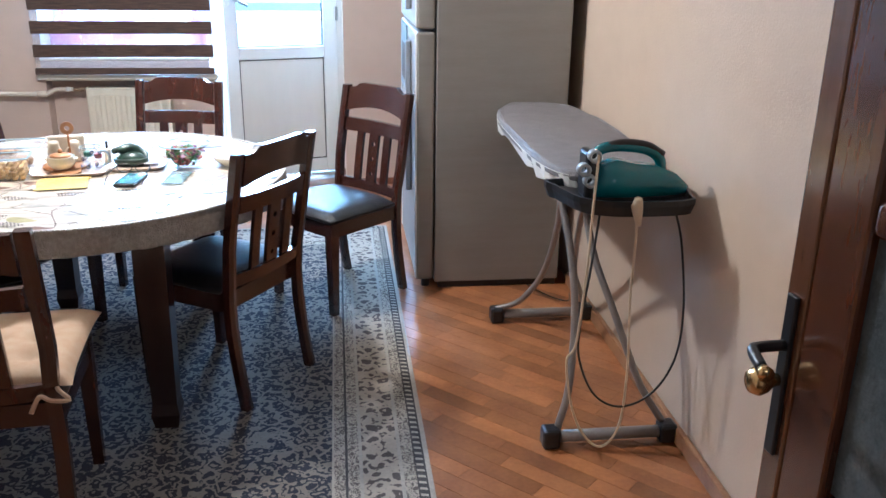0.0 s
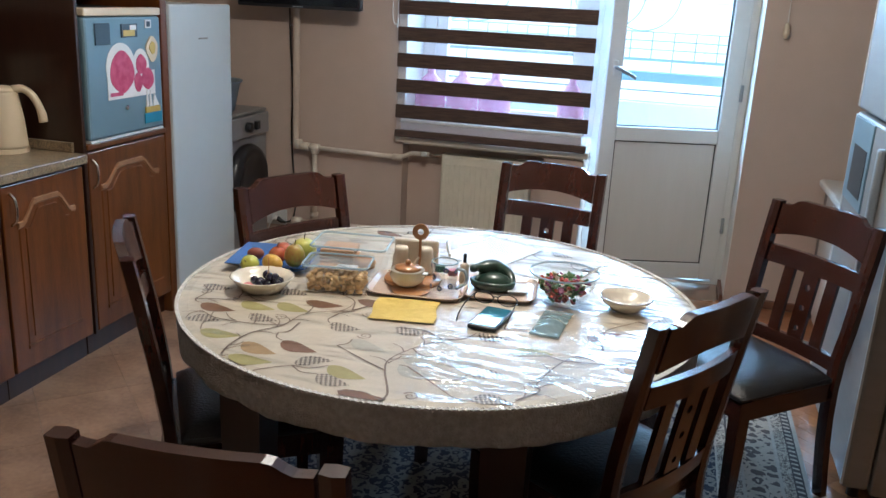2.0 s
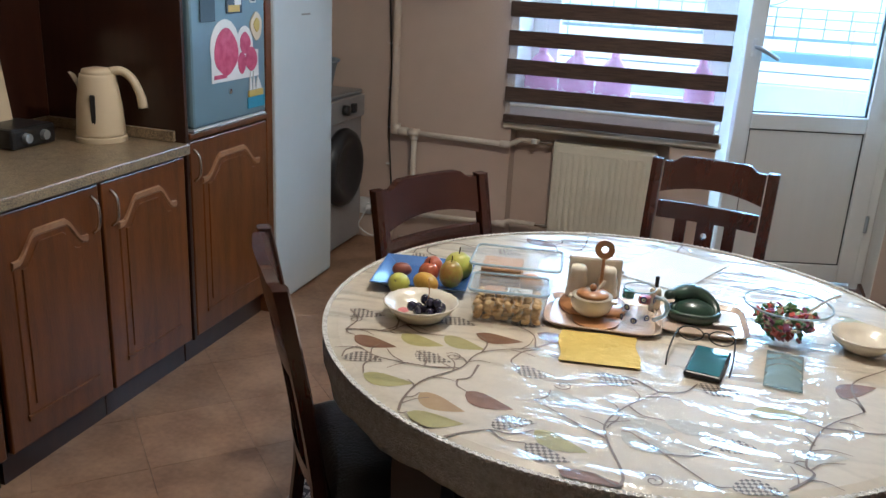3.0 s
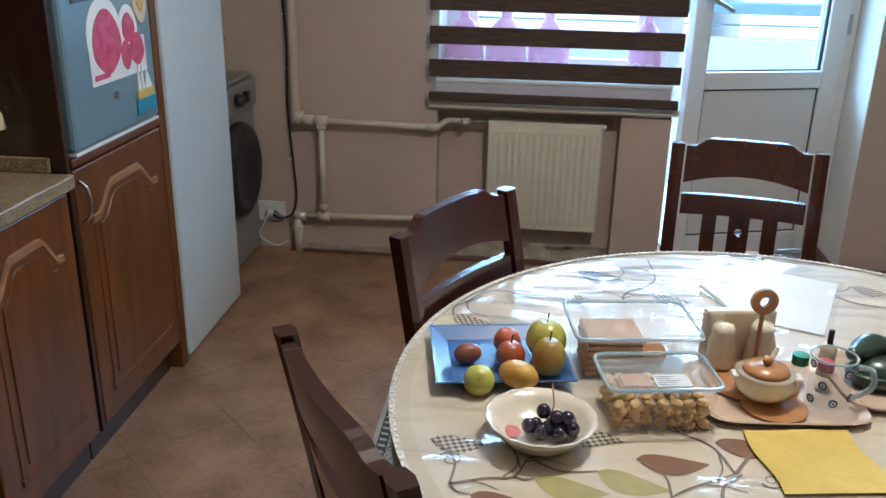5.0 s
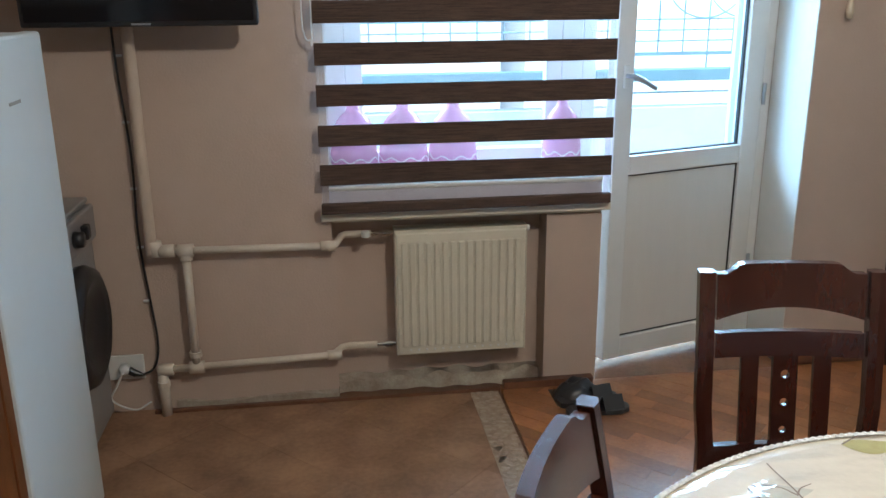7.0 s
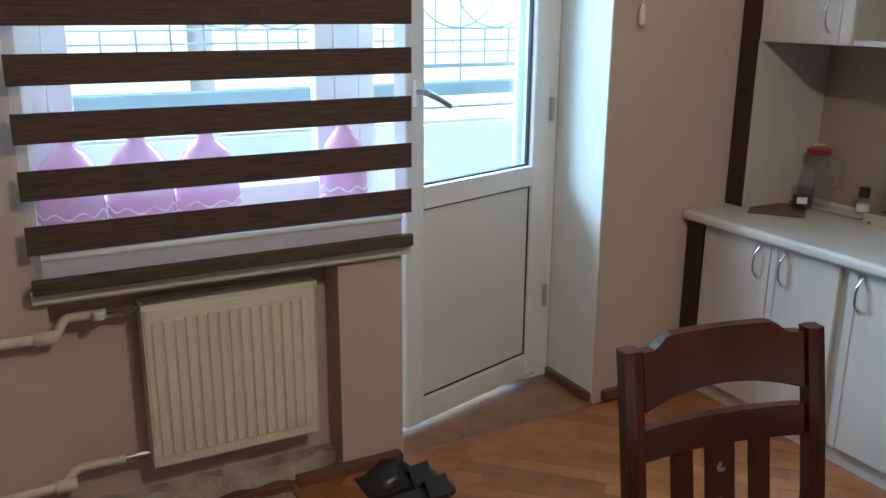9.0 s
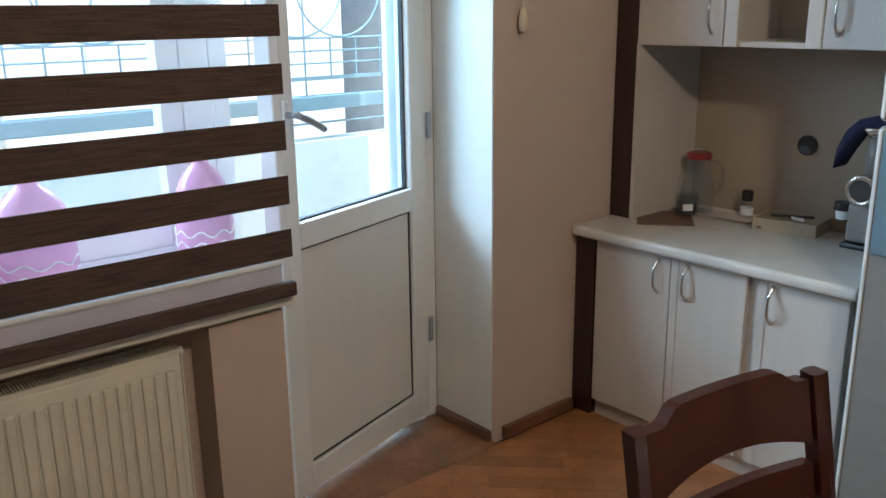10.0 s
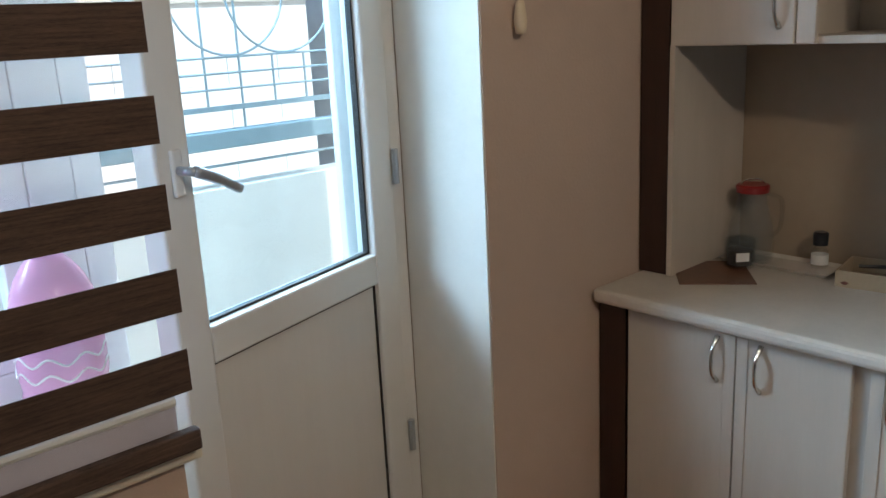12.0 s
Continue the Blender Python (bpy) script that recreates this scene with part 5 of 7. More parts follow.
strip([[(sx * a, sy * b, z) for sx, sy in ((-1, -1), (1, -1), (1, 1), (-1, 1))] for z, a, b in ((0.0, 0.055, 0.15), (0.012, 0.068, 0.165), (0.013, 0.065, 0.16), (0.004, 0.054, 0.148))], tb2)
part("tray", tb2, M_WHITETOP, trw)
btl = thing("small_bottle", pose(2.88, 5.90, ZW + 0.003), "small green-tinted bottle with a black cap", "bottle")
part("glass", lathe([(0, 0), (0.022, 0), (0.023, 0.05), (0.012, 0.065), (0, 0.066)], 20), M_GLASSWARE, btl, smooth=True)
part("cap", lathe([(0, 0.067), (0.020, 0.067), (0.021, 0.10), (0.016, 0.105), (0, 0.105)], 20), M_BLACK, btl, "black screw cap")
part("label", lathe([(0.0232, 0.012), (0.0236, 0.012), (0.0236, 0.04), (0.0232, 0.04)], 20), M_PAPER, btl)
bx = thing("open_box", pose(2.84, 5.70, ZW, 0, 0, 8), "shallow cream box with pens and odds and ends", "box")
bb2 = bmesh.new()
box((-0.08, -0.11, 0), (0.08, 0.11, 0.004), 0, bb2)
for a in ((-0.08, -0.11, -0.076, 0.11), (0.076, -0.11, 0.08, 0.11), (-0.0759, -0.11, 0.0759, -0.106), (-0.0759, 0.106, 0.0759, 0.11)):
    box((a[0], a[1], 0.0041), (a[2], a[3], 0.045), 0, bb2)
part("box", bb2, mat("dull_card", (0.40, 0.32, 0.22), 0.7, scale=12), bx)
pen = thing("pen", None, "black pen lying in the cream box", "pen")
part("barrel", tube([(2.80, 5.76, ZW + 0.05), (2.86, 5.63, ZW + 0.052)], 0.005, 8), M_BLACK, pen)
nt_ = thing("note_card", pose(2.80, 5.66, ZW + 0.05, 8, 4, 30), "folded white card on the box", "card")
part("card", box((-0.03, -0.02, 0), (0.03, 0.02, 0.004), 0.001), M_PAPER, nt_)
wal = thing("walnut", pose(2.775, 5.775, ZW + 0.001), "dark red-brown dried fruit on the worktop", "fruit")
part("fruit", lathe([(0, 0), (0.02, 0.003), (0.026, 0.012), (0.018, 0.02), (0, 0.022)], 16, (0, 0, 0), None, 1.2, 0.8), mat("dark_red_brown", (0.12, 0.03, 0.02), 0.4), wal, smooth=True)
gdr = thing("meat_grinder", pose(2.80, 5.40, ZW), "grey electric meat grinder with a navy cloth on top", "appliance")
part("foot", box((-0.07, -0.09, 0), (0.10, 0.08, 0.02), 0.008), M_BLACK, gdr)
part("housing", box((-0.062, -0.085, 0.021), (0.09, 0.07, 0.15), 0.014), M_STEEL, gdr, "brushed grey housing")
part("head", lathe([(0, 0), (0.045, 0), (0.05, 0.01), (0.05, 0.03), (0.036, 0.032), (0.034, 0.02), (0, 0.018)], 28), M_CHROME, gdr, "round metal grinding head", True).matrix_basis = pose(-0.065, 0.02, 0.20, 0, -90, 0)
part("plate", lathe([(0, 0), (0.033, 0), (0.033, 0.006), (0, 0.007)], 24), M_DKGREY, gdr, "dark perforated plate").matrix_basis = pose(-0.088, 0.02, 0.20, 0, -90, 0)
part("barrel", tube([(-0.065, 0.02, 0.20), (0.06, 0.02, 0.20)], 0.042, 20), M_STEEL, gdr, smooth=True)
part("feed_tube", tube([(-0.01, 0.02, 0.235), (-0.01, 0.02, 0.36)], 0.026, 16), M_STEEL, gdr, smooth=True)
part("hopper", lathe([(0, 0.36), (0.03, 0.36), (0.055, 0.385), (0.055, 0.395), (0, 0.39)], 20, (-0.01, 0.02, 0)), M_CHROME, gdr, smooth=True)
nc = thing("navy_cloth", None, "dark navy cloth draped over the grinder", "cloth")
part("cloth", strip([[(2.74, 5.40 + a, ZW + z - b), (2.83, 5.40 + a, ZW + z - b), (2.83, 5.40 + a, ZW + z), (2.74, 5.40 + a, ZW + z)] for a, z, b in ((-0.15, 0.415, 0.02), (-0.08, 0.43, 0.025), (0.0, 0.435, 0.035), (0.06, 0.42, 0.045), (0.10, 0.38, 0.07), (0.125, 0.32, 0.06), (0.13, 0.27, 0.015))]), M_NAVY, nc, smooth=True)
mixr = thing("plunger_cup", pose(2.765, 5.49, ZW + 0.09), "black and white pusher hanging beside the grinder", "tool")
part("cap", lathe([(0, 0.03), (0.032, 0.03), (0.03, 0.055), (0, 0.058)], 20), M_BLACK, mixr)
part("cup", lathe([(0, 0), (0.022, 0), (0.026, 0.029), (0, 0.029)], 20), M_PVC, mixr, "white plastic cup")
part("stem", tube(spline([(0.0, -0.01, 0.0), (0.01, -0.03, -0.03), (0.0, -0.04, -0.06), (0.0, -0.05, -0.089)], 5), 0.006, 8), M_BLACK, mixr)
vase = thing("glass_vase", pose(2.73, 5.62, 1.4035), "small silver-footed glass vase in the cabinet niche", "vase")
part("foot", lathe([(0, 0), (0.036, 0), (0.034, 0.006), (0.012, 0.016), (0.01, 0.03), (0, 0.03)], 24), M_CHROME, vase, "silver foot", True)
part("glass", lathe([(0, 0.031), (0.012, 0.031), (0.03, 0.06), (0.036, 0.12), (0.032, 0.12), (0.026, 0.06), (0, 0.036)], 24), M_GLASSWARE, vase, smooth=True)
part("flowers", lathe([(0, 0.10), (0.025, 0.11), (0.04, 0.14), (0.03, 0.17), (0, 0.18)], 10), M_DKGREY, vase, "dark dried flower heads")

# hook on the far wall, slippers
hk = thing("wall_hook", pose(2.055, 6.292, 1.44), "cream plastic chain weight hanging on the wall", "hook")
part("weight", lathe([(0, 0), (0.012, 0.004), (0.016, 0.03), (0.010, 0.075), (0, 0.08)], 16, (0, -0.02, 0)), M_CREAM, hk, smooth=True)
part("chain", tube([(0, -0.02, 0.08), (0, -0.014, 0.5)], 0.002, 6), M_PVC, hk)
for k, (x, y, a) in enumerate(((1.015, 6.075, -80), (1.03, 5.985, -84))):
    sl = thing("slipper", pose(x, y, 0.0, 0, 0, a), "black rubber slipper by the wall under the window", "slipper", "pair of slippers")
    part("sole", strip([[(sx * w, y2, z0) for sx in (-1, 1)] + [(sx * w, y2, z1) for sx in (1, -1)] for y2, w, z0, z1 in ((-0.12, 0.02, 0.0, 0.02), (-0.10, 0.034, 0.0, 0.022), (0.0, 0.034, 0, 0.018), (0.08, 0.045, 0, 0.018), (0.12, 0.03, 0, 0.018), (0.13, 0.01, 0, 0.016))]), M_BLACK, sl)
    part("strap", strip([[(-0.042, y2, 0.01), (0.0, y2, 0.065), (0.042, y2, 0.01), (0.037, y2, 0.01), (0.0, y2, 0.058), (-0.037, y2, 0.01)] for y2 in (0.02, 0.10)]), M_BLACK, sl, "wide black strap")
rag = thing("black_cloth", pose(0.99, 6.12, 0.0), "crumpled black cloth on the floor by the wall", "cloth")
part("cloth", sheet(lambda u, v: ((u - 0.5) * 0.20, (v - 0.5) * 0.15, 0.002 + 0.085 * max(0, 1 - ((2 * u - 1) ** 2 + (2 * v - 1) ** 2)) ** 0.6 * (0.8 + 0.4 * noise.noise((u * 5, v * 5, 2)))), 16, 12), M_BLACK, rag, smooth=True)

# ---- rug ----
def rugmat(name, dark, light, kind, scale):
    m = mat(name, light, 0.95, col2=tuple(c * 0.85 for c in light), scale=50, bump=0.5, bscale=400)
    nt = m.node_tree
    p = nt.nodes["Principled BSDF"]
    src = p.inputs["Base Color"].links[0].from_socket
    ge = nt.nodes.new("ShaderNodeNewGeometry")
    v = nt.nodes.new("ShaderNodeTexVoronoi")
    v.feature = "F1" if kind != "edge" else "DISTANCE_TO_EDGE"
    v.inputs["Scale"].default_value = scale
    v.inputs["Randomness"].default_value = 0.35 if kind == "motif" else 0.85
    nz = nt.nodes.new("ShaderNodeTexNoise")
    nz.inputs["Scale"].default_value = scale * 1.1
    nt.links.new(ge.outputs["Position"], nz.inputs["Vector"])
    mx = nt.nodes.new("ShaderNodeMix")
    mx.data_type = "VECTOR"
    mx.inputs["Factor"].default_value = 0.06
    nt.links.new(ge.outputs["Position"], mx.inputs["A"])
    nt.links.new(nz.outputs["Color"], mx.inputs["B"])
    nt.links.new(mx.outputs["Result"], v.inputs["Vector"])
    w = nt.nodes.new("ShaderNodeMath")
    w.operation = "SINE"
    k = nt.nodes.new("ShaderNodeMath")
    k.operation = "MULTIPLY"
    k.inputs[1].default_value = 13.0 if kind != "edge" else 22.0
    nt.links.new(v.outputs["Distance"], k.inputs[0])
    nt.links.new(k.outputs["Value"], w.inputs[0])
    rp = nt.nodes.new("ShaderNodeValToRGB")
    rp.color_ramp.interpolation = "LINEAR"
    rp.color_ramp.elements[0].position, rp.color_ramp.elements[1].position = 0.42, 0.62
    mr = nt.nodes.new("ShaderNodeMapRange")
    mr.inputs["From Min"].default_value = -1
    nt.links.new(w.outputs["Value"], mr.inputs["Value"])
    nt.links.new(mr.outputs["Result"], rp.inputs["Fac"])
    mm = nt.nodes.new("ShaderNodeMix")
    mm.data_type = "RGBA"
    mm.inputs["A"].default_value = (*dark, 1)
    nt.links.new(rp.outputs["Color"], mm.inputs["Factor"])
    nt.links.new(src, mm.inputs["B"])
    nt.links.new(mm.outputs["Result"], p.inputs["Base Color"])
    return m


R_FIELD = rugmat("rug_field", (0.016, 0.02, 0.035), (0.20, 0.18, 0.155), "field", 25)
R_MOTIF = rugmat("rug_motif", (0.07, 0.055, 0.05), (0.36, 0.31, 0.25), "motif", 19)
R_DOTS = rugmat("rug_dots", (0.09, 0.075, 0.065), (0.38, 0.34, 0.28), "motif", 46)
R_DARK = mat("rug_dark", (0.05, 0.045, 0.045), 0.95, col2=(0.035, 0.03, 0.03), scale=80, bump=0.4)
R_LIGHT = mat("rug_light", (0.36, 0.33, 0.28), 0.95, col2=(0.29, 0.26, 0.22), scale=80, bump=0.4)
rug = thing("rug", None, "beige and dark blue-grey oriental rug with banded borders under the table", "rug")
RX0, RY0, RX1, RY1 = 0.05, 2.28, 2.165, 5.315
part("backing", box((RX0 + 0.002, RY0 + 0.002, 0.0), (RX1 - 0.002, RY1 - 0.002, 0.004)), R_DARK, rug)


def ringband(a, b, z0, z1, bm=None):
    own = bmesh.new()
    for x0, y0, x1, y1 in ((RX0 + a, RY0 + a, RX0 + b, RY1 - a), (RX1 - b, RY0 + a, RX1 - a, RY1 - a), (RX0 + b, RY0 + a, RX1 - b, RY0 + b), (RX0 + b, RY1 - b, RX1 - b, RY1 - a)):
        box((x0, y0, z0), (x1, y1, z1), 0, own)
    return add(bm, own)


bands = [(0.0, 0.016, R_LIGHT), (0.016, 0.05, R_DARK), (0.05, 0.088, R_DOTS), (0.088, 0.10, R_LIGHT), (0.10, 0.215, R_MOTIF), (0.215, 0.226, R_LIGHT), (0.226, 0.262, R_DOTS), (0.262, 0.27, R_DARK), (0.27, 0.305, R_DOTS), (0.305, 0.312, R_LIGHT)]
for a, b, mm in bands:
    part("border_band", ringband(a, b, 0.004, 0.0085), mm, rug)
# small light teeth on the dark outer band
tb = bmesh.new()
n = int((RY1 - RY0) / 0.032)
for i in range(1, n):
    y = RY0 + (RY1 - RY0) * i / n
    for x in (RX0 + 0.033, RX1 - 0.033):
        strip([[(x - 0.012, y - 0.003, z), (x + 0.012, y - 0.008, z), (x + 0.010, y + 0.004, z), (x - 0.012, y + 0.009, z)] for z in (0.0086, 0.0092)], tb)
n = int((RX1 - RX0) / 0.032)
for i in range(1, n):
    x = RX0 + (RX1 - RX0) * i / n
    for y in (RY0 + 0.033, RY1 - 0.033):
        strip([[(x - 0.003, y - 0.012, z), (x - 0.008, y + 0.012, z), (x + 0.004, y + 0.010, z), (x + 0.009, y - 0.012, z)] for z in (0.0086, 0.0092)], tb)
tagged(part("teeth", tb, R_LIGHT, rug), kind="stuff")
part("field", box((RX0 + 0.312, RY0 + 0.312, 0.004), (RX1 - 0.312, RY1 - 0.312, 0.0085)), R_FIELD, rug)

# ---- tablecloth with its print ----
ZC = 0.7665
cloth = thing("tablecloth", pose(TC[0], TC[1], 0), "cream cloth printed with leaves under a wrinkled clear film", "tablecloth")
part("top", lathe([(0, ZC), (TR - 0.03, ZC), (TR - 0.006, ZC - 0.003), (TR - 0.003, ZC - 0.009), (TR - 0.02, ZC - 0.0095), (0, ZC - 0.0095)], 120), M_CLOTH, cloth, smooth=False)
skirt = bmesh.new()
NS = 180


def skirt_r(a, z):
    t = (ZC - 0.006 - z) / 0.10
    return TR + 0.002 + t * (0.004 + 0.006 * math.sin(a * 17 + 2 * math.sin(a * 3))) - 0.012 * t * t


rings = []
for z in (ZC - 0.004, ZC - 0.028, ZC - 0.053, ZC - 0.076):
    rings.append([skirt.verts.new((skirt_r(math.tau * i / NS, z) * math.cos(math.tau * i / NS), skirt_r(math.tau * i / NS, z) * math.sin(math.tau * i / NS), z)) for i in range(NS)])
rings.append([skirt.verts.new((skirt_r(math.tau * i / NS, 0.68) * math.cos(math.tau * i / NS), skirt_r(math.tau * i / NS, 0.68) * math.sin(math.tau * i / NS), ZC - 0.088 - 0.003 * abs(math.sin(i * math.pi / 3)))) for i in range(NS)])
for a, b in zip(rings, rings[1:]):
    for i in range(NS):
        skirt.faces.new((a[i], a[(i + 1) % NS], b[(i + 1) % NS], b[i]))
bmesh.ops.solidify(skirt, geom=skirt.faces[:], thickness=0.0025)
part("skirt", skirt, M_CLOTHSIDE, cloth, "cream crochet lace edge", True)
rim = bmesh.new()
for i in range(300):
    a = math.tau * i / 300
    c = Vector(((TR - 0.001) * math.cos(a), (TR - 0.001) * math.sin(a), ZC - 0.004))
    d = Vector((math.cos(a), math.sin(a), 0))
    t = Vector((-math.sin(a), math.cos(a), 0)) * 0.0086
    strip([[c + d * 0.005 * q - t + Vector((0, 0, 0.0035)), c + d * 0.006 * q + Vector((0, 0, 0.006)), c + d * 0.005 * q + t + Vector((0, 0, 0.0035)), c + d * 0.004 * q - Vector((0, 0, 0.004))] for q in (-1, 0.9)], rim)
tagged(part("picot_edge", rim, M_CLOTHSIDE, cloth, "small looped lace border"), kind="stuff")

PX, PY = 0.002, 0.027
LEAVES = {
    "brown": [(0.43, 3.35, -10), (0.67, 3.47, 0), (0.73, 3.20, -18), (0.95, 3.0, 0), (0.795, 3.53, 0), (1.42, 3.48, 45), (1.65, 3.66, 54), (0.61, 4.215, -20), (1.33, 4.05, 10)],
    "green": [(0.52, 3.40, -12), (0.61, 3.43, -18), (0.52, 3.19, 0), (0.655, 3.08, 0), (0.885, 3.11, -20), (0.945, 4.36, -5), (1.46, 3.95, -30), (1.25, 3.33, 15)],
    "tan": [(0.65, 3.16, -20), (1.53, 3.30, 60)],
    "faint": [(0.88, 3.27, -22), (1.02, 3.22, -8), (1.03, 3.17, -25), (1.10, 3.24, 0), (1.32, 3.18, 30), (0.71, 4.25, -10), (0.45, 4.06, -28), (0.42, 3.93, -12), (1.07, 4.33, -10), (1.40, 4.13, -40)],
    "check": [(0.36, 3.48, 0), (0.45, 3.24, 10), (0.58, 3.33, -14), (0.79, 3.345, -8), (0.81, 3.09, 32), (0.88, 3.06, -18), (0.95, 3.38, -6), (0.57, 3.50, 8), (0.725, 3.56, 10), (1.19, 3.18, 8), (1.22, 3.06, 8), (1.58, 3.68, 25), (1.64, 3.53, 40), (1.15, 3.42, -8), (0.56, 4.08, -22), (0.765, 4.10, -20), (0.35, 3.93, -20), (1.05, 4.12, 15), (1.22, 4.22, -30)],
}


def leaf(bm, x, y, ang, l, w, z):
    """A pointed oval, cut off at the table's edge."""
    a = radians(ang)
    c, s = math.cos(a), math.sin(a)
    n = 12
    up, dn = [], []
    for i in range(n + 1):
        u = i / n
        h = w * (math.sin(math.pi * u ** 0.8)) ** 0.85 * (1 - 0.25 * u)
        bend = 0.012 * math.sin(math.pi * u) * (1 if ang > 0 else -1)
        up.append((u * l, h + bend))
        dn.append((u * l, -h * 0.95 + bend))
    pts = up + dn[-2:0:-1]
    out = [Vector((x + c * u - s * v - TC[0] + PX, y + s * u + c * v - TC[1] + PY, z)) for u, v in pts]
    lim = TR - 0.012
    bm.faces.new([bm.verts.new(q if q.xy.length < lim else Vector((*(q.xy.normalized() * lim), z))) for q in out])


for kind, rows in LEAVES.items():
    for k, (x, y, ang) in enumerate(rows):
        bm = bmesh.new()
        leaf(bm, x, y, ang, 0.108 if kind != "check" else 0.088, 0.029 if kind != "check" else 0.028, ZC + 0.0005 + 0.00006 * (k % 9) + (0.00003 if kind == "check" else 0))
        part("printed_leaf", bm, M_CHECK if kind == "check" else PRINT[kind], cloth, "printed %s leaf" % ("checked" if kind == "check" else {"brown": "brown", "green": "olive", "tan": "tan", "faint": "pale grey"}[kind]))


def vine(points, w0=0.0029, w1=0.0012):
    layer = ZC + 0.0011 + 0.00006 * (int(points[0][0] * 9973) % 13)
    pts = spline([(x - TC[0] + PX, y - TC[1] + PY, layer) for x, y in points], 7)
    pts = [q for q in pts if q.xy.length < TR - 0.008]
    bm = bmesh.new()
    prev = None
    for i, p in enumerate(pts):
        d = (pts[min(i + 1, len(pts) - 1)] - pts[max(i - 1, 0)]).normalized()
        s = Vector((-d.y, d.x, 0)) * (w0 + (w1 - w0) * i / len(pts))
        cur = (bm.verts.new(p + s), bm.verts.new(p - s))
        if prev:
            bm.faces.new((prev[0], cur[0], cur[1], prev[1]))
        prev = cur
    part("printed_vine", bm, PRINT["vine"], cloth, "thin printed vine")


VINES = [
    [(0.64, 3.07), (0.63, 3.13), (0.64, 3.21), (0.69, 3.29), (0.71, 3.38), (0.81, 3.45)],
    [(1.05, 2.99), (1.05, 3.03), (1.01, 3.13), (1.0, 3.19), (1.03, 3.27), (1.08, 3.35)],
    [(0.40, 3.37), (0.45, 3.39), (0.49, 3.40), (0.51, 3.45)],
    [(0.74, 3.02), (0.77, 3.05), (0.81, 3.08)],
    [(0.72, 3.32), (0.72, 3.26), (0.70, 3.24)],
    [(0.78, 3.39), (0.79, 3.42), (0.82, 3.45)],
    [(1.31, 3.09), (1.35, 3.15), (1.34, 3.19), (1.38, 3.33), (1.46, 3.43)],
    [(1.06, 3.16), (1.11, 3.12), (1.18, 3.06)],
    [(0.70, 4.04), (0.71, 4.10), (0.78, 4.18), (0.78, 4.32)],
    [(0.72, 4.14), (0.70, 4.19)],
    [(0.37, 4.0), (0.41, 4.06), (0.45, 4.07)],
    [(1.06, 4.37), (1.05, 4.29), (1.08, 4.22)],
    [(1.15, 4.18), (1.20, 4.12), (1.30, 4.10)],
    [(0.69, 3.29), (0.62, 3.27), (0.52, 3.27), (0.46, 3.30)],
    [(1.01, 3.13), (0.94, 3.17), (0.86, 3.22)],
    [(1.38, 3.33), (1.50, 3.36), (1.60, 3.46)],
    [(1.46, 3.43), (1.45, 3.55), (1.53, 3.66)],
    [(0.81, 3.45), (0.86, 3.52), (0.95, 3.56)],
]
for v in VINES:
    vine(v)
for x, y, d in ((0.66, 3.335, 1), (0.395, 3.43, 1), (0.86, 3.44, -1), (1.10, 3.03, 1), (0.33, 3.86, 1), (0.90, 3.30, -1), (0.50, 3.10, 1)):
    vine([(x + (0.003 + 0.0035 * a / 2) * math.cos(a * d), y + (0.003 + 0.0035 * a / 2) * math.sin(a * d)) for a in [0.6 * i for i in range(16)]], 0.0012, 0.0016)

# stems from the leaves to the nearest vine, and faint veins
NODES = [Vector((x, y)) for v in VINES for x, y in v]
for kind, rows in LEAVES.items():
    for x, y, ang in rows:
        b = Vector((x, y))
        q = min(NODES, key=lambda n: (n - b).length)
        d = (q - b).length
        if 0.012 < d < 0.17:
            mid = (b + q) / 2 + Vector((-(q - b).y, (q - b).x)) * 0.18
            vine([tuple(q), tuple(mid), (x, y)], 0.0022, 0.0014)

# short curled twigs along the vines
rv = random.Random(21)
for v in VINES:
    if len(v) < 4:
        continue
    for (ax, ay), (bx, by) in zip(v, v[1:]):
        for side in (-1, 1):
            if rv.random() < 0.75:
                f = rv.uniform(0.2, 0.8)
                sx, sy = ax + (bx - ax) * f, ay + (by - ay) * f
                h = math.atan2(by - ay, bx - ax) + side * rv.uniform(0.5, 0.9)
                l, bend = rv.uniform(0.04, 0.075), side * rv.uniform(0.3, 0.9)
                vine([(sx, sy), (sx + l * 0.5 * math.cos(h), sy + l * 0.5 * math.sin(h)), (sx + l * math.cos(h + bend * 0.4), sy + l * math.sin(h + bend * 0.4))], 0.0017, 0.0009)

# ---- things on the table ----
ZT = ZC + 0.002


def at(x, y, a=0, z=0.0):
    return pose(x - 0.005, y + 0.04, ZT + z, 0, 0, a)


def ball(name, label, x, y, r, mm, z=0.0, sx=1.0, sz=1.0, tip=0.0, cat="fruit", stem=True, ang=0):
    o = thing(name, pose(x, y, ZT + z, tip, 0, ang), label, cat, "fruit on the blue plate")
    prof = []
    n = 16
    for i in range(n + 1):
        a = math.pi * i / n
        rr = r * math.sin(a) * (1 + 0.06 * math.cos(a))
        zz = r * sz * (1 - math.cos(a) * (1 - 0.14 * math.exp(-((math.sin(a)) / 0.35) ** 2)))
        prof.append((rr if 0 < i < n else 0, zz))
    part("flesh", lathe(prof, 28, (0, 0, 0), None, sx, 1.0), mm, o, smooth=True)
    if stem:
        part("stem", tube([(0, 0, r * sz * 1.8), (0.002, 0.001, r * sz * 2 + 0.012)], 0.0013, 6), M_WOODDARK, o)
    return o


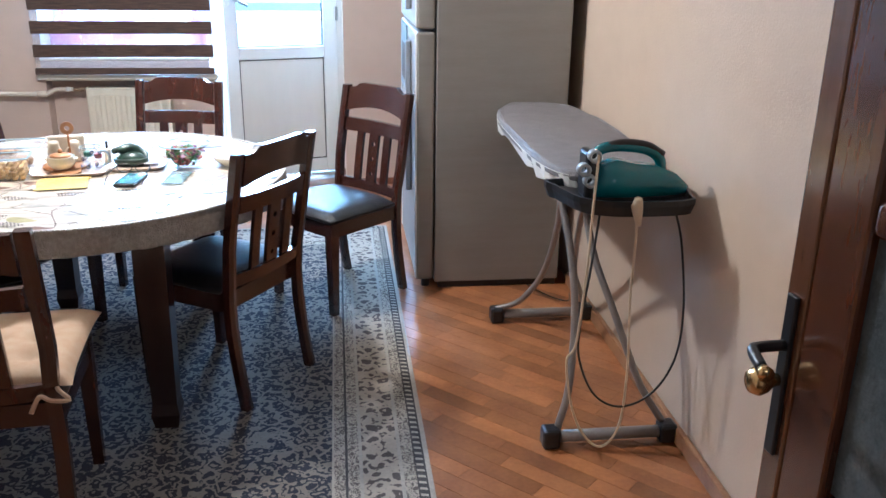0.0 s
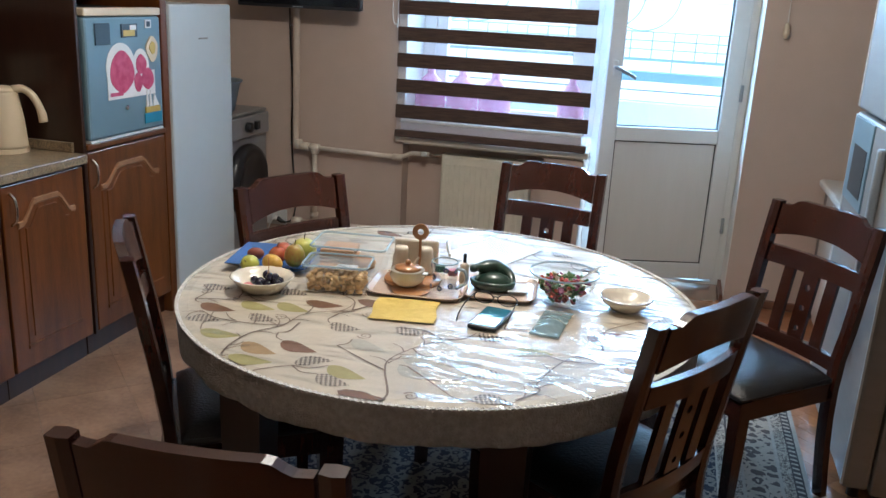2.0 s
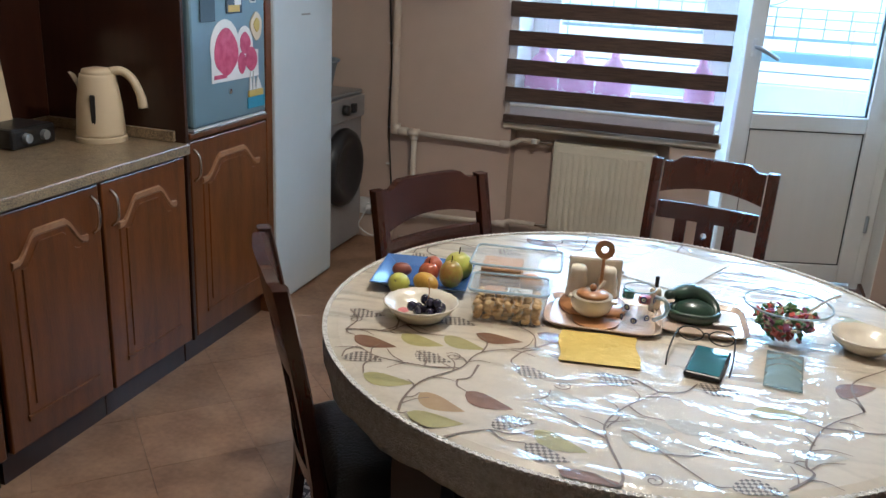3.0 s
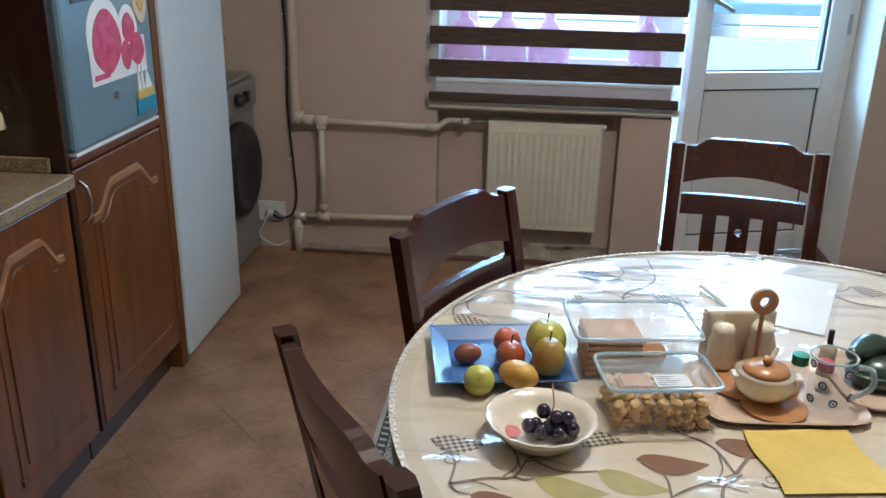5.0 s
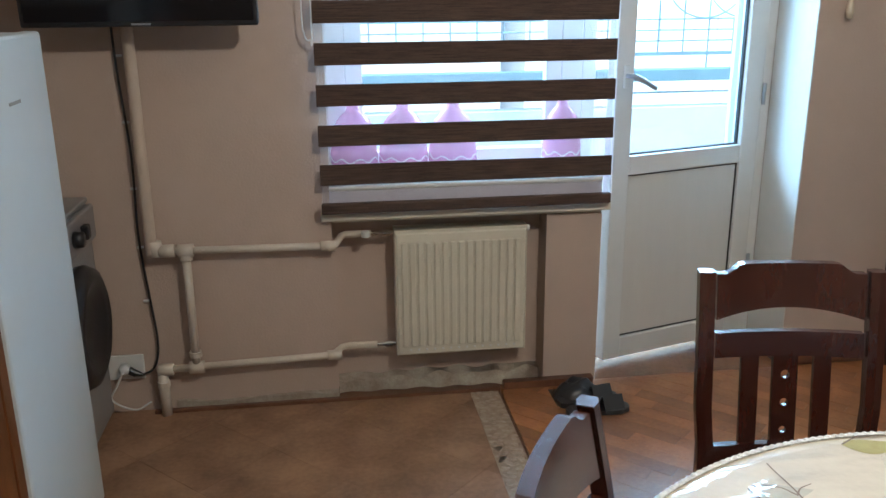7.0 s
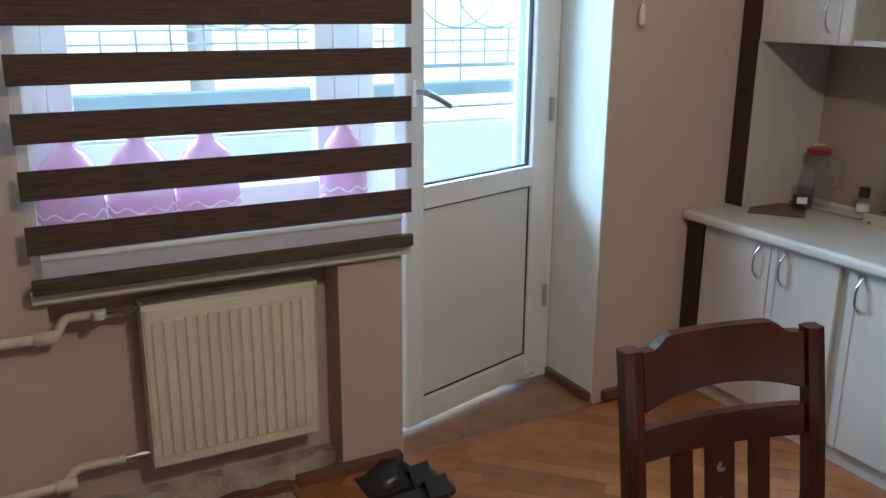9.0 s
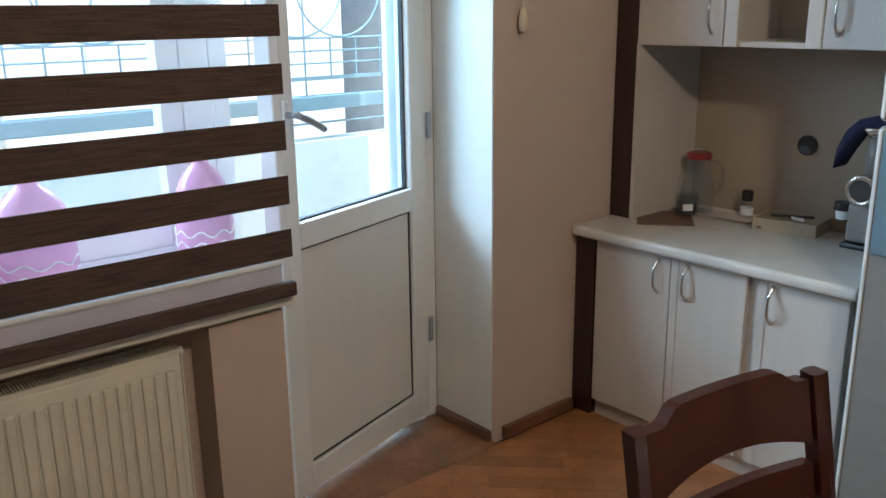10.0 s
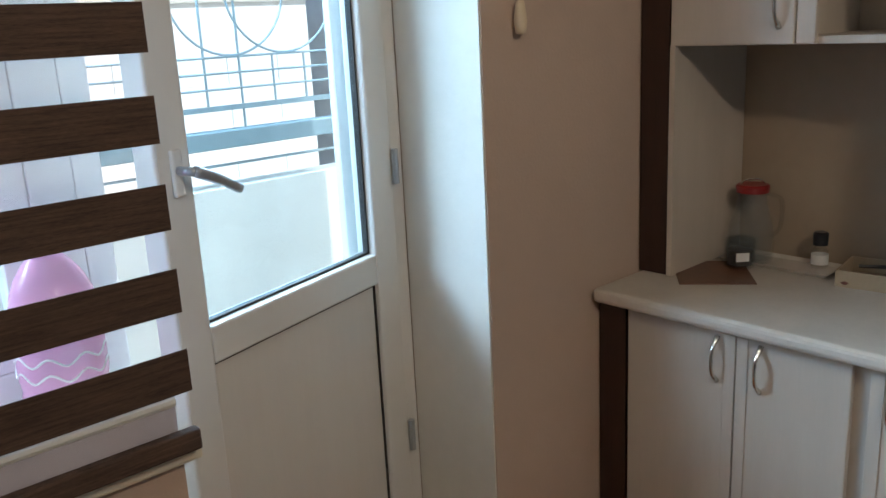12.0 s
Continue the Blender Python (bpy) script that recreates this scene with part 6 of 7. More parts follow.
plate = thing("square_plate", at(0.458, 3.726, 10), "square blue glazed plate full of fruit", "plate")
pl = bmesh.new()
strip([[(sx * a, sy * b, z) for sx, sy in ((-1, -1), (1, -1), (1, 1), (-1, 1))] for z, a, b in ((0.0, 0.085, 0.076), (0.004, 0.09, 0.081), (0.022, 0.120, 0.111), (0.024, 0.120, 0.111), (0.023, 0.116, 0.107), (0.008, 0.088, 0.079))], pl)
part("dish", pl, M_BLUEPLATE, plate)
A_GREEN = mat("apple_green", (0.50, 0.56, 0.09), 0.28, col2=(0.5, 0.46, 0.09), scale=20, coat=0.3)
A_RED = mat("apple_red", (0.42, 0.05, 0.03), 0.25, col2=(0.45, 0.16, 0.06), scale=18, coat=0.4)
A_PEAR = mat("pear_yellow", (0.68, 0.45, 0.07), 0.35, col2=(0.5, 0.26, 0.05), scale=14)
A_MIX = mat("pear_green_red", (0.36, 0.40, 0.06), 0.3, col2=(0.36, 0.13, 0.05), scale=14)
A_PLUM = mat("plum_brown", (0.22, 0.06, 0.04), 0.4, col2=(0.3, 0.10, 0.06), scale=24)
A_PEACH = mat("peach_orange", (0.45, 0.12, 0.05), 0.4, col2=(0.42, 0.09, 0.04), scale=22)
ball("apple", "large yellow-green apple with a stem", 0.536, 3.788, 0.037, A_GREEN, 0.008)
ball("apple", "small yellow-green apple on its side", 0.424, 3.680, 0.027, A_GREEN, 0.009, 1, 1, 60)
ball("apple", "small dark red apple", 0.474, 3.735, 0.026, A_RED, 0.009)
ball("peach", "soft orange-red ripe peach", 0.466, 3.792, 0.025, A_PEACH, 0.008, stem=False)
ball("plum", "brown-red ripe plum half on the plate", 0.398, 3.745, 0.018, A_PLUM, 0.009, 1.4, 1, stem=False, ang=20)
ball("pear", "yellow pear lying on the blue plate", 0.490, 3.668, 0.024, A_PEAR, 0.009, 1.5, 1, stem=False, ang=-25)
ball("pear", "green and red pear at the plate's edge", 0.540, 3.712, 0.031, A_MIX, 0.012, 0.95, 1.15)

bowl = thing("white_bowl", at(0.533, 3.490), "white scalloped shallow bowl with black grapes", "bowl")
part("bowl", lathe([(0, 0), (0.05, 0), (0.055, 0.004), (0.074, 0.025), (0.085, 0.040), (0.082, 0.041), (0.070, 0.027), (0.05, 0.008), (0, 0.006)], 48), M_CERAMIC, bowl, smooth=True)
for o_ in bowl.children:
    for v_ in o_.data.vertices:
        f_ = 1 + 0.03 * (v_.co.z / 0.04) ** 2 * abs(math.sin(8 * math.atan2(v_.co.y, v_.co.x)))
        v_.co.x, v_.co.y = v_.co.x * f_, v_.co.y * f_
M_GRAPE = mat("black_grape", (0.012, 0.01, 0.03), 0.15, col2=(0.03, 0.025, 0.05), scale=20, coat=0.5)
gp = thing("grape_bunch", at(0.545, 3.488, 0, 0.008), "small bunch of shiny black grapes in the bowl", "fruit")
rg = random.Random(7)
for x, y, z in ((0, 0, 0), (0.022, 0.004, 0), (-0.02, 0.006, 0), (0.008, 0.024, 0), (-0.012, -0.018, 0.002), (0.016, -0.018, 0.001), (0.036, -0.008, 0.006), (0.032, 0.018, 0.004), (-0.008, 0.02, 0.017), (0.012, 0.0, 0.019), (-0.03, -0.01, 0.008), (0.028, -0.002, 0.02)):
    part("grape", lathe([(0.0118 * math.sin(math.pi * i / 8) if 0 < i < 8 else 0, 0.0125 - 0.0125 * math.cos(math.pi * i / 8)) for i in range(9)], 12, (x, y, z)), M_GRAPE, gp, smooth=True)
part("stalk", tube(spline([(0, 0, 0.03), (0.006, 0.004, 0.05), (0.002, 0.01, 0.085)], 4), 0.0012, 6), M_TERRAC, gp)
part("petals", lathe([(0, 0.0), (0.02, 0.001), (0.0, 0.004)], 7, (-0.06, 0.0, 0.001)), mat("pink_crumbs", (0.6, 0.2, 0.2), 0.6), gp)


# bluish glare on lid and glass edges is put into this colour
M_LIDRIM = clear("lid_rim", (0.55, 0.68, 0.74), 0.6, 0.1)


def lidbox(x, y, a, w, d, h, label, filler):
    o = thing("food_box", at(x, y, a), label, "container", "clear food boxes")
    def rr(w2, d2, z, r=0.018, n=5):
        out = []
        for sx, sy, s0 in ((1, 1, 0), (-1, 1, 90), (-1, -1, 180), (1, -1, 270)):
            for i in range(n + 1):
                b = radians(s0 + 90 * i / n)
                out.append((sx * (w2 - r) + r * math.cos(b), sy * (d2 - r) + r * math.sin(b), z))
        return out
    W, D = w / 2, d / 2
    b1 = bmesh.new()
    strip([rr(W * 0.86, D * 0.86, 0.0), rr(W * 0.96, D * 0.96, h * 0.9)], b1)
    part("tub", b1, M_CLEAR, o, "clear plastic tub", False)
    l1 = bmesh.new()
    strip([rr(W * 0.97, D * 0.97, h * 0.9 + 0.0005), rr(W, D, h * 0.9 + 0.002), rr(W, D, h - 0.002), rr(W * 0.97, D * 0.97, h), rr(W * 0.9, D * 0.88, h), rr(W * 0.88, D * 0.86, h - 0.006)], l1)
    part("lid", l1, M_CLEAR, o, "clear snap lid with a raised rim")
    part("lid_rim", tube([(p[0], p[1], h - 0.001) for p in rr(W * 0.985, D * 0.985, h)], 0.0032, 6, None, True), M_LIDRIM, o, "lid rim with bluish glare in its colour")
    filler(o, W * 0.82, D * 0.82, h)
    return o


M_NUT = mat("pale_nut", (0.78, 0.56, 0.27), 0.5, col2=(0.62, 0.40, 0.16), scale=30, var=0.1)
M_BREAD = mat("bread_slice", (0.58, 0.32, 0.14), 0.7, col2=(0.42, 0.20, 0.08), scale=30)


def nuts(o, W, D, h):
    rq = random.Random(3)
    k = 0
    for lay in range(4):
        for i in range(7):
            for j in range(5):
                if lay in (1, 2) and 0 < i < 6 and 0 < j < 4:
                    continue
                x, y = -W + 0.009 + (2 * W - 0.018) * i / 6, -D + 0.008 + (2 * D - 0.016) * j / 4
                n_ = lathe([(0, 0), (0.008, 0.001), (0.0115, 0.005), (0.008, 0.010), (0, 0.011)], 8, (0, 0, 0), None, 1, 0.8)
                ob = part("nut", n_, M_NUT, o)
                ob.matrix_basis = pose(x + rq.uniform(-0.002, 0.002), y + rq.uniform(-0.002, 0.002), 0.003 + lay * 0.0115, rq.uniform(-40, 40), rq.uniform(-40, 40), rq.uniform(0, 180))
    part("paper_label", box((-W * 0.75, -D * 0.4, h * 0.9 - 0.009), (-W * 0.15, D * 0.35, h * 0.9 - 0.0075)), M_BREAD, o)
    lb = part("paper_label", box((-W * 0.05, -D * 0.5, h * 0.9 - 0.008), (W * 0.7, D * 0.25, h * 0.9 - 0.0065)), M_PAPER, o, "white label with small print")
    for i in range(5):
        part("print", box((0.0, -D * 0.4 + i * D * 0.12, h * 0.9 - 0.0064), (W * (0.3 + 0.1 * (i % 3)), -D * 0.4 + i * D * 0.12 + 0.0025, h * 0.9 - 0.0062)), M_INK, lb)


def slices(o, W, D, h):
    for i in range(6):
        part("slice", box((-W * 0.95, -D * 0.9, 0.003 + i * 0.0115), (-W * 0.95 + 0.10, D * 0.5, 0.012 + i * 0.0115), 0.003), M_BREAD, o).matrix_basis = pose(0.002 * (i % 2), 0.001 * i, 0, 0, 0, (i % 3) - 1)
    part("roll", lathe([(0, 0), (0.03, 0.004), (0.034, 0.02), (0.02, 0.036), (0, 0.04)], 16, (W * 0.4, 0.0, 0.003)), M_BREAD, o, smooth=True)


lidbox(0.715, 3.590, 10, 0.185, 0.125, 0.078, "clear food box full of pale nuts", nuts)
lidbox(0.690, 3.765, 8, 0.225, 0.165, 0.085, "larger clear food box with bread slices", slices)


def oval_tray(x, y, a, w, d, label):
    o = thing("tray", at(x, y, a), label, "tray", "small oblong trays")
    def rr(W, D, z):
        return [(W * (abs(math.cos(t)) ** 0.35) * (1 if math.cos(t) > 0 else -1), D * (abs(math.sin(t)) ** 0.35) * (1 if math.sin(t) > 0 else -1), z) for t in [math.tau * (i + 0.5) / 40 for i in range(40)]]
    b = bmesh.new()
    strip([rr(w * 0.45, d * 0.44, 0.0), rr(w * 0.5, d * 0.5, 0.011), rr(w * 0.49, d * 0.49, 0.013), rr(w * 0.44, d * 0.43, 0.004)], b)
    part("tray", b, M_CREAMTRAY, o, "cream tray with a wood-coloured inside")
    return o


M_CREAMTRAY = mat("pale_tray", (0.62, 0.50, 0.40), 0.25, col2=(0.54, 0.40, 0.30), scale=8, coat=0.4)
oval_tray(0.925, 3.675, 6, 0.275, 0.215, "pale oblong tray under the ceramic condiment set")
oval_tray(1.145, 3.745, 6, 0.215, 0.21, "pale oblong tray under the green lizard")
cst = thing("condiment_stand", at(0.895, 3.715, 10, 0.005), "wooden stand with a ring handle for the ceramic set", "stand")
part("base", lathe([(0, 0), (0.08, 0), (0.083, 0.006), (0.08, 0.012), (0, 0.012)], 32), M_TERRAC, cst, smooth=True)
part("disc", lathe([(0, 0), (0.052, 0), (0.054, 0.005), (0, 0.01)], 28, (0.005, -0.09, 0.0)), M_TERRAC, cst)
part("rod", tube([(0.015, 0.02, 0.012), (0.015, 0.02, 0.12)], 0.004, 8), M_TERRAC, cst)
part("ring", strip([[(0.015 + rr_ * math.cos(t), 0.02 + yy, 0.142 + rr_ * math.sin(t)) for rr_, yy in ((0.009, -0.004), (0.0235, -0.004), (0.0235, 0.004), (0.009, 0.004))] for t in [math.tau * i / 28 for i in range(29)]]), M_TERRAC, cst, "flat wooden ring")
part("napkin_holder", box((-0.065, 0.062, 0.0), (0.065, 0.085, 0.105), 0.006), M_CERAMIC, cst, "cream upright napkin slab")
for x, y in ((0.848, 3.745), (0.918, 3.76)):
    sh = thing("shaker", at(x, y, 0, 0.018), "cream ceramic shaker with wavy ribs", "shaker", "pair of shakers")
    part("body", lathe([(0, 0), (0.026, 0), (0.028, 0.01), (0.024, 0.03), (0.026, 0.038), (0.020, 0.06), (0.021, 0.068), (0.016, 0.078), (0, 0.08)], 24), M_CERAMIC, sh, smooth=True)
pot = thing("sugar_pot", at(0.900, 3.645, 0, 0.016), "cream ceramic pot with a wooden lid", "pot")
part("body", lathe([(0, 0), (0.028, 0), (0.044, 0.014), (0.050, 0.030), (0.045, 0.042), (0.047, 0.046), (0, 0.046)], 32), M_CERAMIC, pot, smooth=True)
part("lid", lathe([(0, 0.0465), (0.038, 0.0465), (0.036, 0.053), (0.01, 0.058), (0, 0.058)], 28), M_TERRAC, pot, "round wooden lid", True)
part("knob", lathe([(0, 0.058), (0.006, 0.058), (0.009, 0.066), (0.005, 0.073), (0, 0.073)], 14), M_TERRAC, pot, smooth=True)
for s in (-1, 1):
    part("ear", box((s * 0.045 - 0.010, -0.012, 0.034), (s * 0.045 + 0.014, 0.012, 0.041), 0.003), M_CERAMIC, pot)
part("spoon", tube([(0.01, 0.02, 0.055), (0.022, 0.03, 0.075)], 0.004, 8), M_CERAMIC, pot, "cream spoon handle")
M_EYEBLUE = mat("eye_blue", (0.02, 0.05, 0.22), 0.3)
mug = thing("glass_mug", at(1.005, 3.650, 0, 0.006), "clear glass mug with blue eye dots", "mug")
part("glass", lathe([(0, 0), (0.034, 0), (0.036, 0.004), (0.037, 0.09), (0.0345, 0.09), (0.0335, 0.008), (0, 0.007)], 32), M_GLASSWARE, mug, smooth=True)
part("rim", tube([(0.0358 * math.cos(t), 0.0358 * math.sin(t), 0.090) for t in [math.tau * i / 28 for i in range(28)]], 0.0018, 6, None, True), M_LIDRIM, mug, "thick glass rim")
part("handle", tube(spline([(0.036, -0.005, 0.075), (0.06, -0.008, 0.07), (0.064, -0.008, 0.04), (0.037, -0.005, 0.018)], 5), 0.005, 8), M_LIDRIM, mug, smooth=True)
for i, (a, z) in enumerate(((-70, 0.075), (-125, 0.05), (-95, 0.022), (-50, 0.03), (-20, 0.07), (-160, 0.08), (-150, 0.02))):
    b = radians(a)
    ey = part("eye_dot", lathe([(0, 0), (0.0072, 0), (0.0072, 0.0008), (0, 0.001)], 18), M_EYEBLUE, mug, "dark blue printed dot")
    ey.matrix_basis = Matrix.Translation((0.0374 * math.cos(b), 0.0374 * math.sin(b), z)) @ Vector((math.cos(b), math.sin(b), 0)).to_track_quat("Z", "Y").to_matrix().to_4x4()
    part("eye_white", lathe([(0, 0.001), (0.0042, 0.001), (0.0042, 0.0016), (0, 0.0017)], 14), M_PAPER, ey)
    part("pupil", lathe([(0, 0.0017), (0.0018, 0.0017), (0.0018, 0.0022), (0, 0.0023)], 10), M_INK, ey)
for x, y, cap, hh, lab in ((0.975, 3.715, (0.03, 0.25, 0.12), 0.05, "small jar with a green cap"), (1.015, 3.705, (0.5, 0.04, 0.06), 0.045, "small jar with a red cap"), (1.035, 3.76, (0.02, 0.02, 0.02), 0.075, "slim dropper bottle with a black tip")):
    j = thing("small_jar", at(x, y, 0, 0.005), lab, "jar")
    part("glass", lathe([(0, 0), (0.014, 0), (0.014, hh * 0.7), (0.009, hh * 0.8), (0, hh * 0.8)], 16), M_GLASSWARE if hh < 0.07 else M_CREAM, j, smooth=True)
    cr = 0.014 if hh < 0.07 else 0.005
    part("cap", lathe([(0, hh * 0.805), (cr, hh * 0.805), (cr, hh * 1.15), (0, hh * 1.16)], 16), mat("cap_tone", cap, 0.35), j, "coloured cap")
liz = thing("lizard_figure", at(1.120, 3.755, 0, 0.005), "dark green glazed ceramic lizard dish", "figurine")
lb = bmesh.new()
lathe([(0, 0.0), (0.05, 0.0), (0.062, 0.012), (0.066, 0.03), (0.058, 0.034), (0.05, 0.018), (0, 0.015)], 28, (0.005, -0.02, 0), lb, 1.05, 0.7)
tube(spline([(-0.062, -0.028, 0.058), (-0.048, -0.012, 0.066), (-0.028, 0.010, 0.060), (0.0, 0.028, 0.060), (0.034, 0.026, 0.050), (0.058, 0.004, 0.034), (0.058, -0.032, 0.020), (0.02, -0.058, 0.014)], 5), [0.006, 0.010, 0.013, 0.014, 0.013, 0.012, 0.013, 0.016, 0.019, 0.022, 0.024, 0.025, 0.026, 0.026, 0.026, 0.025, 0.024, 0.023, 0.021, 0.020, 0.018, 0.017, 0.015, 0.014, 0.013, 0.012, 0.011, 0.010, 0.009, 0.009, 0.008, 0.007, 0.006, 0.005, 0.004, 0.003], 14, lb)
for s in (-1, 1):
    tube([(-0.02 + s * 0.012, 0.0, 0.045), (-0.03 + s * 0.01, -0.03, 0.035), (-0.03 + s * 0.012, -0.04, 0.02)], 0.007, 8, lb)
lathe([(0, 0.056), (0.02, 0.054), (0.042, 0.043), (0.054, 0.024), (0.056, 0.006), (0, 0.004)], 28, (0.008, -0.012, 0), lb, 1.0, 0.75)
bmesh.ops.scale(lb, vec=(0.95, 0.95, 0.85), verts=lb.verts[:])
part("figure", lb, M_GREEN, liz, smooth=True)
cd = thing("card", pose(1.190, 3.785, ZT + 0.014, 0, 0, 12), "small white card on the tray", "card")
part("card", box((-0.028, -0.038, 0), (0.028, 0.038, 0.002)), M_PAPER, cd)
nap = thing("napkin", at(0.945, 3.485, 9), "folded yellow paper napkin", "napkin")
part("sheet", sheet(lambda u, v: ((u - 0.5) * 0.168 + 0.004 * math.sin(v * 7), (v - 0.5) * 0.162, 0.001 + 0.0015 * math.sin(u * 9) * math.sin(v * 6) + 0.0015), 14, 14, 0.001), M_YELLOW, nap)
wal = thing("phone_wallet", at(1.172, 3.500, -7), "black phone with a teal-blue coloured glossy screen", "phone")
part("case", box((-0.038, -0.075, 0), (0.038, 0.075, 0.012), 0.005), M_BLACK, wal)
part("screen", box((-0.033, -0.069, 0.0122), (0.033, 0.069, 0.0132)), mat("phone_screen", (0.02, 0.14, 0.17), 0.04, col2=(0.015, 0.10, 0.12), scale=5), wal, "teal-blue glossy screen")
gl = thing("glasses", at(1.162, 3.600, -4, 0.02), "black framed reading glasses over the phone", "glasses")
for s in (-1, 1):
    part("lens_frame", tube([(s * 0.033 + 0.027 * math.cos(t), 0.0, 0.006 + 0.016 * math.sin(t)) for t in [math.tau * i / 24 for i in range(24)]], 0.0018, 6, None, True), M_BLACK, gl)
    part("temple", tube(spline([(s * 0.061, 0.0, 0.012), (s * 0.065, -0.06, 0.006), (s * 0.066, -0.11, -0.006), (s * 0.064, -0.135, -0.019)], 4), 0.0018, 6), M_BLACK, gl)
part("bridge", tube(spline([(-0.007, 0, 0.008), (0, 0.002, 0.012), (0.007, 0, 0.008)], 3), 0.0018, 6), M_BLACK, gl)
sal = thing("salad_bowl", at(1.327, 3.715), "clear glass bowl with chopped salad", "bowl")
part("glass", lathe([(0, 0), (0.05, 0), (0.06, 0.008), (0.085, 0.05), (0.096, 0.088), (0.093, 0.09), (0.081, 0.052), (0.055, 0.012), (0, 0.006)], 40), M_GLASSWARE, sal, smooth=True)
part("rim", tube([(0.0945 * math.cos(t), 0.0945 * math.sin(t), 0.089) for t in [math.tau * i / 40 for i in range(40)]], 0.0026, 6, None, True), M_LIDRIM, sal, "thick glass rim")
SAL = [mat("salad_green", (0.08, 0.16, 0.03), 0.4), mat("salad_red", (0.45, 0.06, 0.03), 0.35), mat("salad_purple", (0.25, 0.05, 0.12), 0.4), mat("salad_pale", (0.5, 0.42, 0.25), 0.5)]
rs = random.Random(11)
for i in range(190):
    zz = 0.012 + 0.062 * rs.random() ** 0.7
    rmax = 0.038 + 0.028 * min(1, zz / 0.06) - 0.02 * max(0, (zz - 0.06) / 0.015)
    a, r = rs.uniform(0, math.tau), rmax * math.sqrt(rs.uniform(0.2, 1))
    s = rs.uniform(0.005, 0.0095)
    p_ = part("piece", box((-s, -s * 0.8, -s * 0.35), (s, s * 0.8, s * 0.35), s * 0.15, None, 1), SAL[(i * 7 + (i // 5)) % 4 if zz > 0.04 else (i % 2)], sal)
    p_.matrix_basis = pose(r * math.cos(a), r * math.sin(a), zz, rs.uniform(-60, 60), rs.uniform(-60, 60), rs.uniform(0, 180))
part("spoon", tube([(0.03, 0.0, 0.06), (0.085, 0.035, 0.10), (0.11, 0.05, 0.108)], 0.003, 6), M_CHROME, sal, "metal spoon handle")
wb = thing("white_bowl", at(1.497, 3.735), "plain white empty bowl", "bowl")
part("bowl", lathe([(0, 0), (0.038, 0), (0.042, 0.004), (0.064, 0.022), (0.073, 0.037), (0.070, 0.038), (0.058, 0.023), (0.036, 0.008), (0, 0.006)], 40), M_CERAMIC, wb, smooth=True)
sl = thing("plastic_pouch", at(1.325, 3.540, -4), "clear plastic wrapper with a bluish sheen", "wrapper")
part("wrapper", sheet(lambda u, v: ((u - 0.5) * 0.075, (v - 0.5) * 0.19, 0.003 + 0.014 * math.sin(math.pi * u) * math.sin(math.pi * v) + 0.0015 * math.sin(v * 31)), 12, 18, 0.0006), clear("bluish_wrapper", (0.35, 0.5, 0.56), 0.55, 0.05), sl, smooth=True)
fl = thing("document_sleeve", at(1.045, 4.110, -22), "sheet of white paper in a clear plastic sleeve", "paper")
part("paper", box((-0.105, -0.15, 0.0), (0.105, 0.15, 0.0008)), M_PAPER, fl)
part("sleeve", sheet(lambda u, v: ((u - 0.5) * 0.235, (v - 0.5) * 0.33, 0.002 + 0.002 * noise.noise((u * 6, v * 6, 1))), 18, 22), M_CLEAR, fl, smooth=True)
wp = thing("white_pen", None, "white pen lying beside the paper", "pen")
part("barrel", tube([(0.88, 4.18, ZT + 0.006), (0.925, 4.04, ZT + 0.006)], 0.005, 8), M_PVC, wp)

# ---- floor pieces ----
def clip_poly(poly, rect):
    """The part of a polygon that lies within a rectangle x0, y0, x1, y1."""
    x0, y0, x1, y1 = rect
    for ax, lim, sgn in ((0, x0, 1), (0, x1, -1), (1, y0, 1), (1, y1, -1)):
        out = []
        for i, a in enumerate(poly):
            b = poly[(i + 1) % len(poly)]
            ia, ib = sgn * (a[ax] - lim) >= 0, sgn * (b[ax] - lim) >= 0
            if ia:
                out.append(a)
            if ia != ib:
                t = (lim - a[ax]) / (b[ax] - a[ax])
                out.append((a[0] + t * (b[0] - a[0]), a[1] + t * (b[1] - a[1])))
        poly = out
        if len(poly) < 3:
            return []
    return poly


def slab(poly, z0, z1, bm=None):
    own = bmesh.new()
    lo = [own.verts.new((x, y, z0)) for x, y in poly]
    hi = [own.verts.new((x, y, z1)) for x, y in poly]
    own.faces.new(lo)
    own.faces.new(hi)
    for i in range(len(lo)):
        j = (i + 1) % len(lo)
        own.faces.new((lo[i], lo[j], hi[j], hi[i]))
    return add(bm, own)


def diag(u0, v0, u1, v1):
    """A rectangle in axes turned by -45 degrees, u along (1, -1)."""
    c = math.sqrt(0.5)
    return [((u + v) * c, (v - u) * c) for u, v in ((u0, v0), (u1, v0), (u1, v1), (u0, v1))]


M_PARQ = mat("parquet_oak", (0.36, 0.155, 0.055), 0.30, col2=(0.21, 0.08, 0.028), scale=7, stretch=(1, 1, 1), bump=0.04, coat=0.35, var=0.28)
M_THRESH = mat("varnished_board", (0.30, 0.14, 0.06), 0.22, col2=(0.16, 0.07, 0.03), scale=6, bump=0.04, coat=0.8)
M_VINYL = mat("terracotta_vinyl", (0.36, 0.215, 0.125), 0.42, col2=(0.17, 0.09, 0.048), scale=5.5, fine=0.45, var=0.09, bump=0.03)
M_PEBBLE = mat("pebble_print", (0.42, 0.34, 0.25), 0.45, col2=(0.25, 0.17, 0.12), scale=30)

